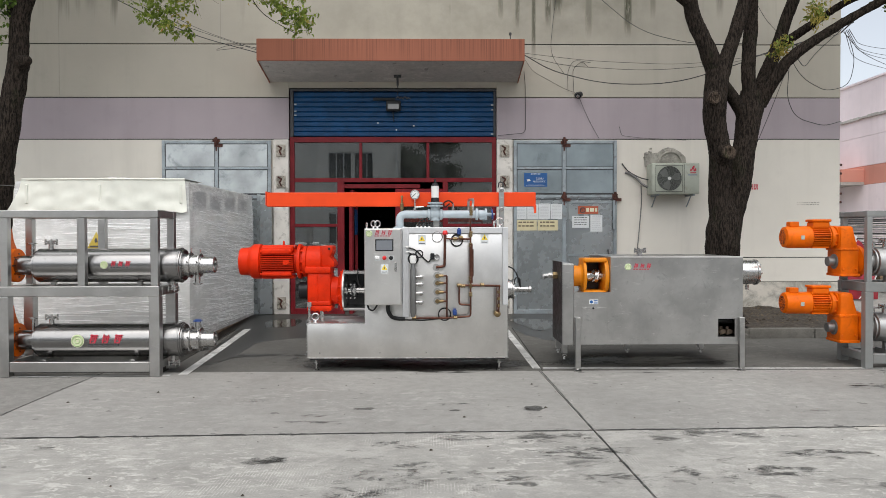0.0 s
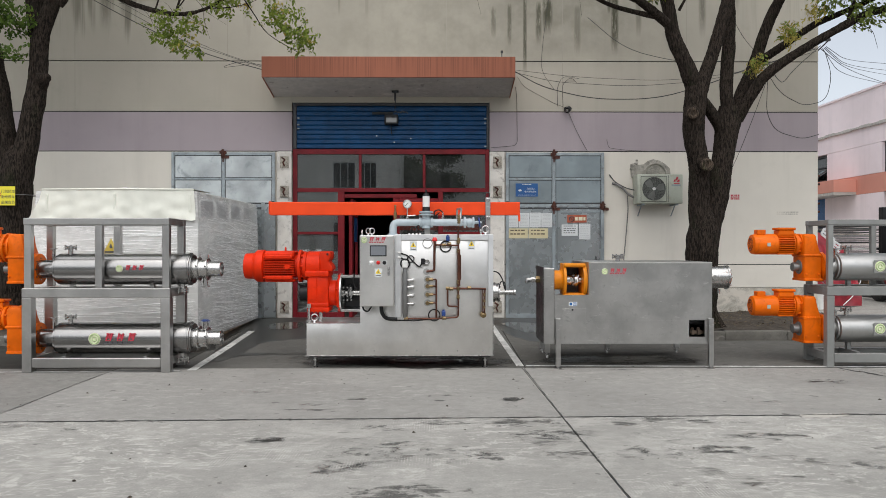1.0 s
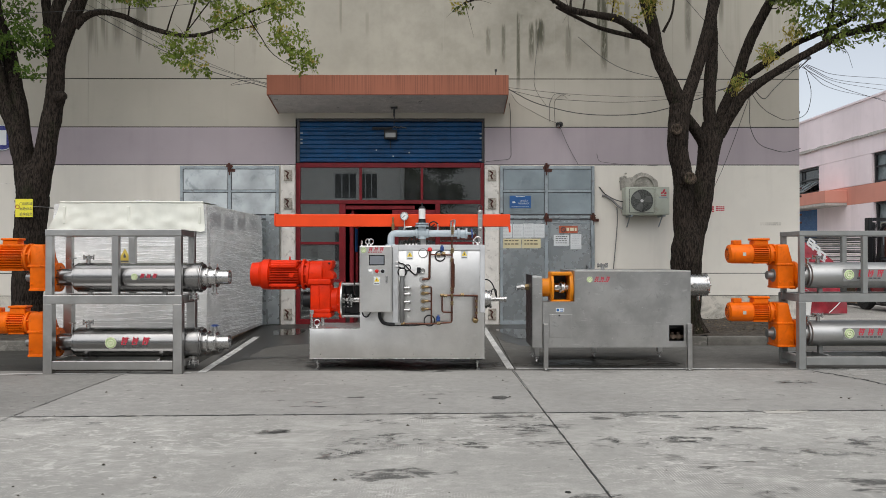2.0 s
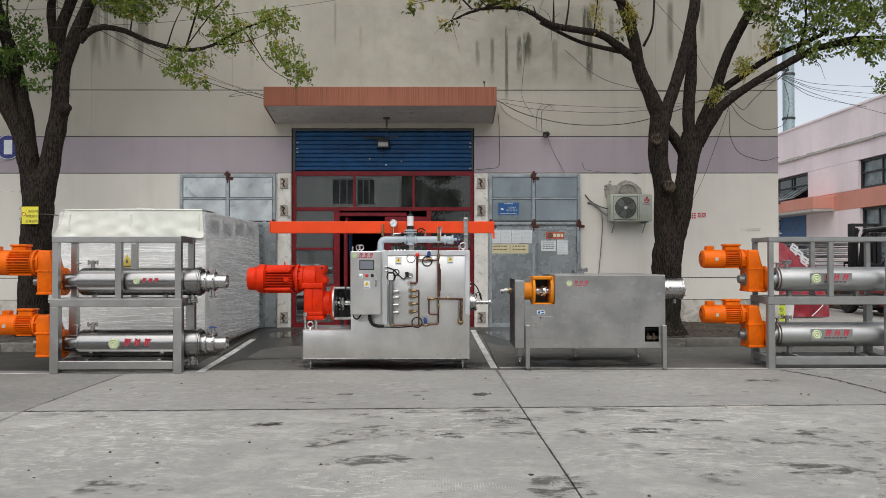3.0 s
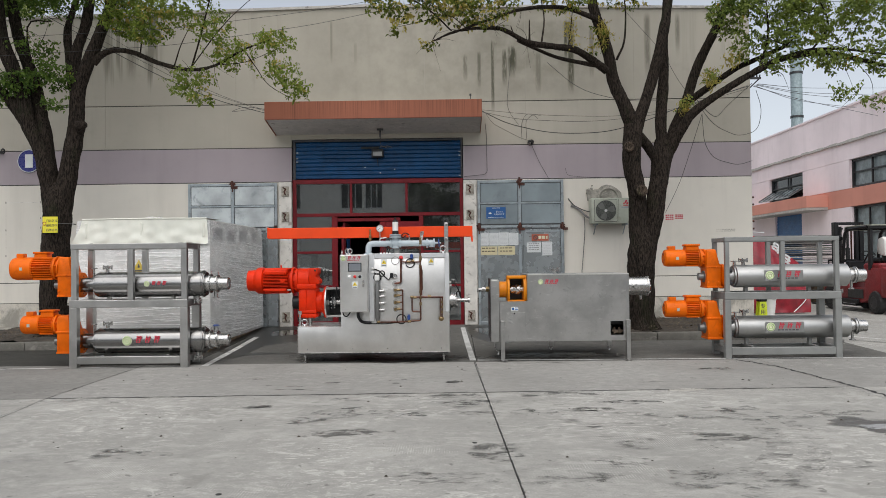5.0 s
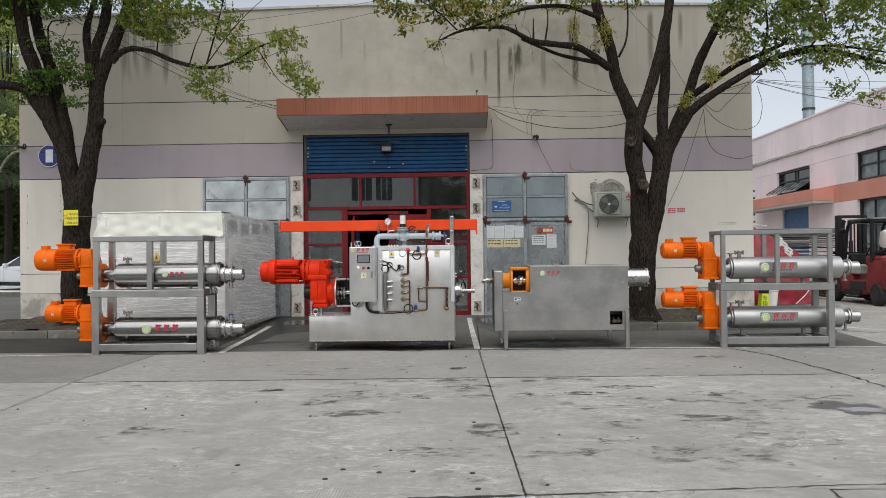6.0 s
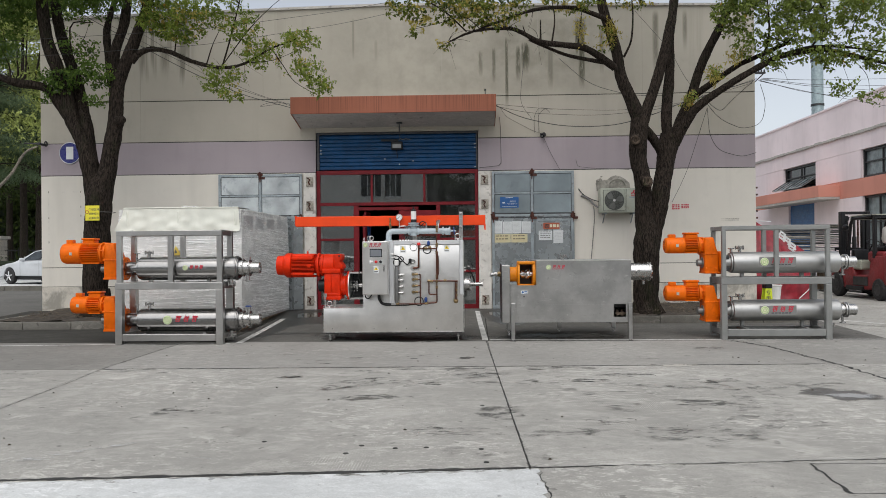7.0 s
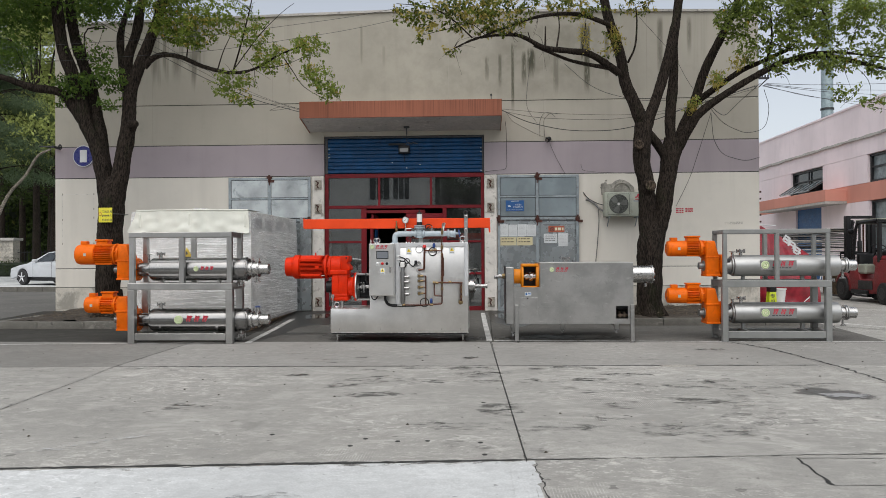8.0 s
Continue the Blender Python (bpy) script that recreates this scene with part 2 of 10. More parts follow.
def film_material(name):
    """Stretch film: clear, with milky laps, fine taut lines and glints."""
    m, nt, b = shader(name)

    def slant(turn, k):
        mp = nt.nodes.new("ShaderNodeMapping")
        mp.inputs["Rotation"].default_value, mp.inputs["Scale"].default_value = (turn, turn, 0), (0.3, 0.3, k)
        nt.links.new(coords(nt), mp.inputs["Vector"])
        return mp.outputs[0]

    fold = noise_tex(nt, coords(nt, False, (1.0, 1.0, 4.0)), 3.0, 7, 0.7, 1.2)
    lines = None
    for turn, k, sc in ((0.10, 9.0, 5.0), (-0.04, 12.0, 5.0), (0.05, 16.0, 4.0)):
        taut = noise_tex(nt, slant(turn, k), sc, 5, 0.7, 0.3)
        one = remap(nt, calc(nt, "ABSOLUTE", calc(nt, "SUBTRACT", taut, 0.5)), 0.0, 0.04, 1.0, 0.0)
        lines = one if lines is None else calc(nt, "MAXIMUM", lines, one)
    gaps = remap(nt, noise_tex(nt, coords(nt, False, (1, 1, 2)), 2.6, 4, 0.6), 0.38, 0.6, 0.25, 1.0)
    lines = calc(nt, "MULTIPLY", lines, gaps)
    b.inputs["Base Color"].default_value = (0.97, 0.97, 0.96, 1)
    b.inputs["Roughness"].default_value = 0.45
    gloss = nt.nodes.new("ShaderNodeBsdfGlossy")
    gloss.inputs["Roughness"].default_value = 0.16
    ripple = nt.nodes.new("ShaderNodeBump")
    ripple.inputs["Strength"].default_value, ripple.inputs["Distance"].default_value = 0.3, 0.01
    nt.links.new(calc(nt, "ADD", fold, lines), ripple.inputs["Height"])
    nt.links.new(ripple.outputs[0], gloss.inputs["Normal"])
    clear = nt.nodes.new("ShaderNodeBsdfTransparent")
    both = nt.nodes.new("ShaderNodeMixShader")
    milky = calc(nt, "MAXIMUM", remap(nt, fold, 0.44, 0.66, 0.38, 0.50), calc(nt, "MULTIPLY", lines, 0.75))
    nt.links.new(milky, both.inputs[0])
    nt.links.new(clear.outputs[0], both.inputs[1])
    nt.links.new(b.outputs[0], both.inputs[2])
    skin = nt.nodes.new("ShaderNodeMixShader")
    skin.inputs[0].default_value = 0.06
    nt.links.new(both.outputs[0], skin.inputs[1])
    nt.links.new(gloss.outputs[0], skin.inputs[2])
    nt.links.new(skin.outputs[0], nt.nodes["Material Output"].inputs["Surface"])
    return m


CREAM = stucco("cream_render", (0.43, 0.40, 0.338), (0.072, 0.070, 0.045), 1.0, runs_at=((0.9, 2.6, 0.25), (-6.4, -5.2, 0.6)),
               drips=((0.9, 2.2, 7.0, 4.6, 0.36), (2.5, 1.0, 6.5, 5.0, 0.5), (-1.59, 0.020, 6.55, 5.42, 0.5), (-1.09, 0.030, 6.10, 5.28, 0.4), (0.33, 0.030, 5.53, 5.00, 0.5), (1.20, 0.040, 5.80, 4.99, 0.7), (1.49, 0.030, 5.86, 4.86, 0.8), (1.77, 0.025, 6.08, 4.48, 0.9), (1.84, 0.030, 6.04, 5.67, 0.9), (2.02, 0.040, 5.88, 4.92, 0.9), (2.18, 0.070, 5.95, 5.12, 1), (2.72, 0.050, 5.84, 4.74, 0.65), (3.30, 0.030, 6.45, 5.39, 1), (3.40, 0.050, 6.45, 4.81, 1), (3.83, 0.040, 6.31, 5.07, 0.6), (4.99, 0.040, 6.54, 5.18, 0.65), (5.62, 0.030, 6.52, 5.66, 0.6), (-5.8, 0.06, 6.0, 5.3, 0.6), (-5.45, 0.05, 6.0, 5.4, 0.5)))
CREAM_LOW = stucco("cream_render_low", (0.70, 0.662, 0.59))
MAUVE = stucco("mauve_render", (0.375, 0.325, 0.345))
PLINTH = stucco("stained_plinth", (0.60, 0.56, 0.49), grime=(0.22, 0.21, 0.18))
PINK = stucco("pink_render", (0.88, 0.77, 0.79), (0.2, 0.18, 0.17), 0.3, 7.0, 1.0)
SALMON = stucco("salmon_render", (0.66, 0.29, 0.22))
PALE_WALL = stucco("pale_render", (0.72, 0.70, 0.66), (0.2, 0.2, 0.18), 0.4, 8.5)
TERRACOTTA = stucco("terracotta_render", (0.30, 0.106, 0.062), (0.13, 0.05, 0.032), 0.6, 5.0, 1.0, runs_at=((-2.4, 1.7, 1.0),), run_scale=52.0)
SEAM = stucco("render_seam", (0.33, 0.31, 0.265))
SOFFIT = concrete("soffit_cement", (0.53, 0.505, 0.47), False, 0.6, 0.4)
CONCRETE = concrete("yard_concrete", (0.362, 0.354, 0.328), patchy=0.68, ribs=0.6)
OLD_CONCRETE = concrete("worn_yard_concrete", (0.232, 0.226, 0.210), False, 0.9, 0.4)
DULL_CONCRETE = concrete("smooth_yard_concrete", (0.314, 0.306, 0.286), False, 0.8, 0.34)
NEW_CONCRETE = concrete("new_concrete", (0.60, 0.615, 0.61), False, 0.8, 0.35)
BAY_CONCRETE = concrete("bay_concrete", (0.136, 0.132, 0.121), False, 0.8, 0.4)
# Damp left slab; the tree's shade is darkened into its colour as well.
DAMP_SHADED_BAY = concrete("damp_shaded_bay", (0.052, 0.050, 0.044), False, 0.8, 0.4)
ROAD_CONCRETE = concrete("road_concrete", (0.145, 0.142, 0.133))
FAR_GROUND = concrete("far_ground", (0.30, 0.295, 0.28))
KERB = concrete("kerb_concrete", (0.17, 0.163, 0.145), False, 1.5, 0.8)
SOIL = paint("soil", (0.040, 0.031, 0.022), 0.95, var=0.5, scale=9, dirt=(0.16, 0.13, 0.10), dirt_amount=0.8, bump=0.8, grain=30, world_space=True)
JOINT = paint("joint_tar", (0.03, 0.03, 0.028), 0.9, world_space=True)
LINE = paint("line_paint", (0.52, 0.52, 0.50), 0.8, var=0.2, scale=5, dirt=(0.15, 0.145, 0.135), dirt_amount=1.0, grain=40, world_space=True)
STAINLESS = steel("stainless_sheet", (0.72, 0.71, 0.69), 0.31, (14, 14, 1), 0.22, 0.10)
STAINLESS_DULL = steel("stainless_dull", (0.45, 0.447, 0.437), 0.34, (12, 1, 1), 0.75, 0.18)
STAINLESS_TUBE = steel("stainless_tube", (0.48, 0.475, 0.465), 0.33, (3, 3, 3))
POLISHED = steel("polished_steel", (0.27, 0.268, 0.265), 0.25, (10, 1, 1), 0.15, 0.07)
SATIN = steel("satin_steel", (0.46, 0.46, 0.45), 0.46, (1, 10, 10), 0.12, 0.08)
CHROME = steel("bright_steel", (0.48, 0.475, 0.465), 0.27, (1, 1, 1), 0.1, 0.05)
GREY_STEEL = paint("grey_steel", (0.22, 0.22, 0.215), 0.35, 0.7)
DARK_STEEL = paint("dark_steel", (0.06, 0.06, 0.062), 0.45, 0.7, grain=80)
ALU = paint("aluminium_strip", (0.68, 0.69, 0.70), 0.38, 0.6, 0.06)
RACK_GREY = paint("grey_rack_paint", (0.24, 0.245, 0.237), 0.42, 0.25, 0.1)
RED_ORANGE = paint("orange_red_paint", (0.74, 0.062, 0.010), 0.45, var=0.06, spec=0.25)
RED = paint("red_machine_paint", (0.62, 0.026, 0.003), 0.42, var=0.15, dirt=(0.22, 0.010, 0.004), dirt_amount=0.4, spec=0.14)
ORANGE = paint("orange_machine_paint", (0.72, 0.128, 0.0015), 0.42, var=0.14, dirt=(0.34, 0.06, 0.008), dirt_amount=0.4, spec=0.18)
AMBER = paint("amber_paint", (0.66, 0.22, 0.008), 0.42, var=0.12, spec=0.25)
CRIMSON = paint("crimson_frame_paint", (0.17, 0.010, 0.015), 0.42, var=0.2, dirt=(0.06, 0.012, 0.014), dirt_amount=0.5, spec=0.25)
SHUTTER_BLUE = paint("shutter_blue", (0.002, 0.052, 0.150), 0.42, 0.0, 0.2, dirt=(0.008, 0.034, 0.075), dirt_amount=0.5, spec=0.3)
FAR_BLUE = paint("faded_shutter_blue", (0.025, 0.115, 0.30), 0.45, 0.0, 0.15)
GALV = paint("galvanised_sheet", (0.35, 0.38, 0.39), 0.27, 0.65, 0.12, 1.0, dirt=(0.36, 0.38, 0.38), dirt_amount=0.12, bump=0.12, grain=3)
CHIMNEY = paint("weathered_blue_steel", (0.30, 0.37, 0.39), 0.5, 0.3, 0.15)
PRINT_GREY = paint("pale_print", (0.50, 0.51, 0.52), 0.7)
BRONZE = paint("dirty_bronze", (0.13, 0.10, 0.075), 0.45, 0.8, 0.3, 18)
GALV_FRAME = paint("galvanised_frame", (0.30, 0.34, 0.36), 0.45, 0.4, 0.2, dirt=(0.12, 0.07, 0.05), dirt_amount=0.5)
RUST = paint("rusted_iron", (0.07, 0.022, 0.014), 0.8, var=0.5, scale=20, bump=0.5)
BROKEN = paint("broken_render", (0.36, 0.33, 0.28), 0.9, var=0.4, scale=14, dirt=(0.04, 0.03, 0.025), dirt_amount=1.0, bump=0.6, grain=40)
JAMB = paint("worn_white_jamb", (0.66, 0.63, 0.58), 0.8, var=0.12, dirt=(0.20, 0.17, 0.14), dirt_amount=0.7, world_space=True)
PIPE_PAINT = paint("pale_blue_pipe_paint", (0.37, 0.43, 0.465), 0.38, var=0.1, dirt=(0.3, 0.33, 0.34))
COPPER = paint("aged_copper", (0.105, 0.042, 0.028), 0.40, 0.8, 0.35, 12, dirt=(0.10, 0.045, 0.03), dirt_amount=0.6)
BRASS = paint("brass", (0.24, 0.175, 0.09), 0.34, 0.9, 0.25, 18)
RUBBER = paint("black_rubber", (0.012, 0.012, 0.0125), 0.55, spec=0.28)
BLACK = paint("black_plastic", (0.012, 0.0125, 0.014), 0.42, spec=0.28)
WHITE_PLASTIC = paint("white_plastic", (0.72, 0.72, 0.70), 0.4, var=0.06)
AC_WHITE = paint("aged_white_enamel", (0.38, 0.40, 0.335), 0.45, var=0.1, dirt=(0.28, 0.26, 0.2), dirt_amount=0.5)
PAPER = paint("paper", (0.66, 0.68, 0.68), 0.75, var=0.06)
PAPER_CREAM = paint("cream_paper", (0.62, 0.55, 0.34), 0.7, var=0.06)
INK = paint("ink", (0.07, 0.07, 0.075), 0.7)
SIGN_YELLOW = paint("sign_yellow", (0.78, 0.58, 0.03), 0.45, var=0.06)
LIME_YELLOW = paint("lime_yellow_plastic", (0.62, 0.72, 0.03), 0.4, var=0.06)
SIGN_BLUE = paint("sign_blue", (0.008, 0.085, 0.27), 0.55, var=0.08)
PLATE_BLUE = paint("enamel_blue", (0.012, 0.016, 0.16), 0.3, var=0.08)
SIGN_BRIGHT = paint("bright_sign_yellow", (0.74, 0.66, 0.04), 0.45, var=0.05)
SIGN_FADED = paint("faded_sign_yellow", (0.50, 0.37, 0.06), 0.5, var=0.15)
SIGN_RED = paint("sign_red", (0.42, 0.09, 0.04), 0.5, var=0.1)
LOGO_RED = paint("logo_red", (0.50, 0.03, 0.055), 0.45, var=0.08)
LOGO_GREEN = paint("logo_green", (0.46, 0.58, 0.30), 0.45, var=0.12)
LOGO_CREAM = paint("logo_cream", (0.70, 0.70, 0.52), 0.45, var=0.06)
BUTTON_RED = paint("button_red", (0.60, 0.015, 0.015), 0.3)
CAP_BLUE = paint("cap_blue", (0.015, 0.05, 0.20), 0.35)
SCREEN = paint("dark_screen", (0.19, 0.205, 0.225), 0.12, var=0.05, bump=0.0)
GLASS = clear_glass("window_glass")
GAUGE_FACE = paint("gauge_face", (0.75, 0.76, 0.74), 0.3, var=0.04)
CRATE_WHITE = paint("white_panel", (0.70, 0.705, 0.67), 0.5, var=0.1, scale=3, dirt=(0.45, 0.46, 0.42), dirt_amount=0.5)
CRATE_SLOT = paint("crate_slot", (0.60, 0.61, 0.59), 0.6, var=0.2)
CRATE_GREY = paint("crate_grille", (0.04, 0.042, 0.045), 0.6, var=0.3)
SHEET_WHITE = paint("white_cover_sheet", (0.70, 0.71, 0.63), 0.42, var=0.06, dirt=(0.58, 0.58, 0.51), dirt_amount=0.25, bump=0.1, grain=6)
# Near-white coat for the glints drawn on the stretch film.
FILM_GLINT = paint("film_glint_white", (0.93, 0.94, 0.93), 0.25, var=0.05, bump=0.0)
FILM = film_material("stretch_film")
PALLET = paint("pallet_wood", (0.20, 0.14, 0.085), 0.85, var=0.4, scale=8)
TARP = paint("crimson_tarpaulin", (0.23, 0.008, 0.018), 0.38, var=0.3, scale=5, bump=0.5, grain=7)
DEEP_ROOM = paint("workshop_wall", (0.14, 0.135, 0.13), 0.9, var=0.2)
LEAF_L = leaf_material("camphor_leaf", (0.04, 0.080, 0.016), (0.22, 0.28, 0.05), (0.36, 0.20, 0.03))
LEAF_FAR = leaf_material("shade_leaf", (0.008, 0.018, 0.006), (0.42, 0.48, 0.15), (0.3, 0.3, 0.05))
# Leaf for distant foliage, its colour darkened to carry the shade there.
LEAF_DARK = leaf_material("deep_shade_leaf", (0.006, 0.013, 0.004), (0.05, 0.075, 0.018), (0.12, 0.13, 0.03))
# Darker copy of the camphor leaf, with the crown's shade in its colour.
LEAF_SHADE = leaf_material("shaded_camphor_leaf", (0.018, 0.045, 0.012), (0.12, 0.19, 0.035), (0.25, 0.25, 0.04))
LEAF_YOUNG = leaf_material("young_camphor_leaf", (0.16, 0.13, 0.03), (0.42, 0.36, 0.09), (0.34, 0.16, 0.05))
CEDAR = leaf_material("cedar_needles", (0.012, 0.028, 0.013), (0.16, 0.22, 0.12), (0.15, 0.19, 0.07))
LEAF_CROWN = leaf_material("green_camphor_leaf", (0.04, 0.07, 0.015), (0.24, 0.30, 0.07), (0.34, 0.22, 0.03))
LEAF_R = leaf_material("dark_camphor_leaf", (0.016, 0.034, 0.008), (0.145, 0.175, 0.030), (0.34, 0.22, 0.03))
BARK = bark_material("bark", (0.033, 0.0255, 0.020))
BARK_SCAR = bark_material("bark_scar", (0.075, 0.056, 0.042))
BARK_PALE = bark_material("pale_bark", (0.26, 0.23, 0.19))
CABLE = paint("cable", (0.03, 0.03, 0.032), 0.6)
CABLE_GREY = paint("grey_cable", (0.16, 0.155, 0.15), 0.6)
CAR_WHITE = paint("car_white", (0.52, 0.54, 0.56), 0.2, var=0.03, bump=0)
TYRE = paint("tyre_rubber", (0.022, 0.022, 0.023), 0.8, grain=40)
FORK_RED = paint("forklift_red", (0.21, 0.018, 0.022), 0.45, var=0.15, dirt=(0.12, 0.03, 0.03), dirt_amount=0.5)
STACK = paint("stacked_sheet", (0.20, 0.20, 0.195), 0.6, var=0.3, scale=6)
WINDOW_DARK = paint("dark_pane", (0.03, 0.036, 0.04), 0.08, var=0.3, bump=0.0)
WINDOW_PALE = paint("dusty_pane", (0.20, 0.24, 0.25), 0.18, var=0.25, bump=0.05, grain=6)
# Near-black that paints the shade inside the hedge and the wood.
HEDGE_DARK = paint("foliage_shade", (0.012, 0.02, 0.008), 0.95)


# ---- mesh helpers ----
HOME = {}


def thing(name, at, label, category, group="", kind=""):
    """An empty at the base of a thing; parts are given in world metres and hang under it."""
    ob = new(name)
    ob.empty_display_size = 0.1
    ob.location = at
    HOME[ob] = Vector(at)
    return tagged(ob, label, category, group, kind)


def finish(bm, name, material, angle=35):
    me = bpy.data.meshes.new(name)
    bmesh.ops.recalc_face_normals(bm, faces=bm.faces)
    bm.to_mesh(me)
    bm.free()
    me.materials.append(material)
    me.shade_smooth()
    me.set_sharp_from_angle(angle=radians(angle))
    return me


def part(name, bm, material, parent, label=""):
    at = HOME[parent]
    bmesh.ops.translate(bm, vec=-at, verts=bm.verts)
    ob = new(name, finish(bm, name, material))
    ob.parent = parent
    HOME[ob] = at
    return tagged(ob, label)


def single(name, bm, material, at, label, category, group="", kind=""):
    at = Vector(at)
    bmesh.ops.translate(bm, vec=-at, verts=bm.verts)
    ob = new(name, finish(bm, name, material))
    ob.location = at
    HOME[ob] = at
    return tagged(ob, label, category, group, kind)


def B(*shapes):
    """A bmesh from shapes, each a call on it."""
    bm = bmesh.new()
    for s in shapes:
        s(bm)
    return bm


def box(x0, x1, y0, y1, z0, z1, bev=0.0, seg=1):
    def make(bm):
        g = bmesh.ops.create_cube(bm, size=1)
        for v in g["verts"]:
            v.co = Vector((x0 + (v.co.x + 0.5) * (x1 - x0), y0 + (v.co.y + 0.5) * (y1 - y0), z0 + (v.co.z + 0.5) * (z1 - z0)))
        if bev:
            es = {e for v in g["verts"] for e in v.link_edges}
            bmesh.ops.bevel(bm, geom=list(es), offset=bev, segments=seg, affect="EDGES", profile=0.5)
    return make


def lathe(origin, along, profile, n=24, arc=360):
    """Turns (distance, radius) rows about a line."""
    def make(bm):
        o, a = Vector(origin), Vector(along).normalized()
        u = a.orthogonal().normalized()
        w = a.cross(u)
        rings = []
        for d, r in profile:
            r = max(r, 1e-4)
            rings.append([bm.verts.new(o + a * d + (u * math.cos(k * math.tau / n) + w * math.sin(k * math.tau / n)) * r) for k in range(n)])
        for p, q in zip(rings, rings[1:]):
            for k in range(n):
                bm.faces.new((p[k], p[(k + 1) % n], q[(k + 1) % n], q[k]))
        bm.faces.new(list(reversed(rings[0])))
        bm.faces.new(rings[-1])
    return make


def rod(p, q, r, r2=None, n=16, bev=0.0):
    p, q = Vector(p), Vector(q)
    d = (q - p).length
    r2 = r if r2 is None else r2
    rows = [(0, r), (d, r2)] if not bev else [(0, r - bev), (bev, r), (d - bev, r2), (d, r2 - bev)]
    return lathe(p, q - p, rows, n)


def rounded(points, bend, steps=4):
    """The polyline with its corners rounded."""
    pts = [Vector(p) for p in points]
    out = [pts[0]]
    for a, b, c in zip(pts, pts[1:], pts[2:]):
        k = min(bend, (a - b).length * 0.45, (c - b).length * 0.45)
        s, e = b + (a - b).normalized() * k, b + (c - b).normalized() * k
        for i in range(steps + 1):
            t = i / steps
            out.append(s * (1 - t) ** 2 + b * 2 * t * (1 - t) + e * t * t)
    out.append(pts[-1])
    return out


def tube(points, r, bend=0.0, n=10, r_end=None, steps=4):
    """A round tube along a polyline, tapering if r_end is given."""
    def make(bm):
        pts = rounded(points, bend, steps) if bend and len(points) > 2 else [Vector(p) for p in points]
        last, rings = None, []
        for i, p in enumerate(pts):
            a = (pts[min(i + 1, len(pts) - 1)] - pts[max(i - 1, 0)]).normalized()
            u = a.orthogonal().normalized() if last is None else (last - a * last.dot(a)).normalized()
            last, w = u, a.cross(u)
            rr = r if r_end is None else r + (r_end - r) * i / (len(pts) - 1)
            rings.append([bm.verts.new(p + (u * math.cos(k * math.tau / n) + w * math.sin(k * math.tau / n)) * rr) for k in range(n)])
        for p, q in zip(rings, rings[1:]):
            for k in range(n):
                bm.faces.new((p[k], p[(k + 1) % n], q[(k + 1) % n], q[k]))
        bm.faces.new(list(reversed(rings[0])))
        bm.faces.new(rings[-1])
    return make


def ring(center, normal, big, small, n=24, m=8):
    def make(bm):
        c, a = Vector(center), Vector(normal).normalized()
        u = a.orthogonal().normalized()
        w = a.cross(u)
        rows = []
        for i in range(n):
            d = u * math.cos(i * math.tau / n) + w * math.sin(i * math.tau / n)
            rows.append([bm.verts.new(c + d * (big + small * math.cos(k * math.tau / m)) + a * small * math.sin(k * math.tau / m)) for k in range(m)])
        for i in range(n):
            p, q = rows[i], rows[(i + 1) % n]
            for k in range(m):
                bm.faces.new((p[k], q[k], q[(k + 1) % m], p[(k + 1) % m]))
    return make


def prism(outline, axis, a, b, bev=0.0):
    """An outline of (u, v) pushed from a to b along an axis: x -> (y, z), y -> (x, z), z -> (x, y)."""
    def make(bm):
        def at(u, v, s):
            return {"x": (s, u, v), "y": (u, s, v), "z": (u, v, s)}[axis]
        lo = [bm.verts.new(at(u, v, a)) for u, v in outline]
        hi = [bm.verts.new(at(u, v, b)) for u, v in outline]
        k = len(outline)
        fs = [bm.faces.new(lo), bm.faces.new(list(reversed(hi)))]
        for i in range(k):
            fs.append(bm.faces.new((lo[i], hi[i], hi[(i + 1) % k], lo[(i + 1) % k])))
        bmesh.ops.recalc_face_normals(bm, faces=fs)
        if bev:
            es = {e for f in fs for e in f.edges}
            bmesh.ops.bevel(bm, geom=list(es), offset=bev, segments=2, affect="EDGES", profile=0.5)
    return make


def bolts_on(center, axis, radius, count, size=0.008, height=0.012):
    """Bolt heads round a flange."""
    a = Vector(axis).normalized()
    u = a.orthogonal().normalized()
    w = a.cross(u)
    c = Vector(center)
    return [rod(c + (u * math.cos(k * math.tau / count) + w * math.sin(k * math.tau / count)) * radius,
                c + (u * math.cos(k * math.tau / count) + w * math.sin(k * math.tau / count)) * radius + a * height, size, n=6) for k in range(count)]


# ---- the yard ----
WALL = 13.15            # the facade's face
RISE = 0.13             # the bay climbs this much to the doorway


def bay_z(y):
    return RISE * max(0.0, min(1.0, (y - 8.32) / (WALL - 8.33)))


single("ground", B(box(-400, 400, -400, 400, -0.6, -0.05)), FAR_GROUND, (0, 0, -0.05), "flat grey worn ground of the works yard", "ground", kind="structure")


def skew_y(x, y):
    """The cross joints run a little askew."""
    if y > 8 or y < -3 or abs(x) > 12:
        return y
    k = 0.092 if y < 3 else 0.03
    return y + k * (x - 1.24)


def skew_x(x, y):
    """So do the long ones."""
    k = {-3.53: -0.09 if y < 6 else 0.0, 1.24: -0.022, 5.25: -0.02}.get(x, 0.0)
    return x + k * (y - 5.6) if -3 < y < 8.4 else x + k * (-8.2 if y < -3 else 2.7)


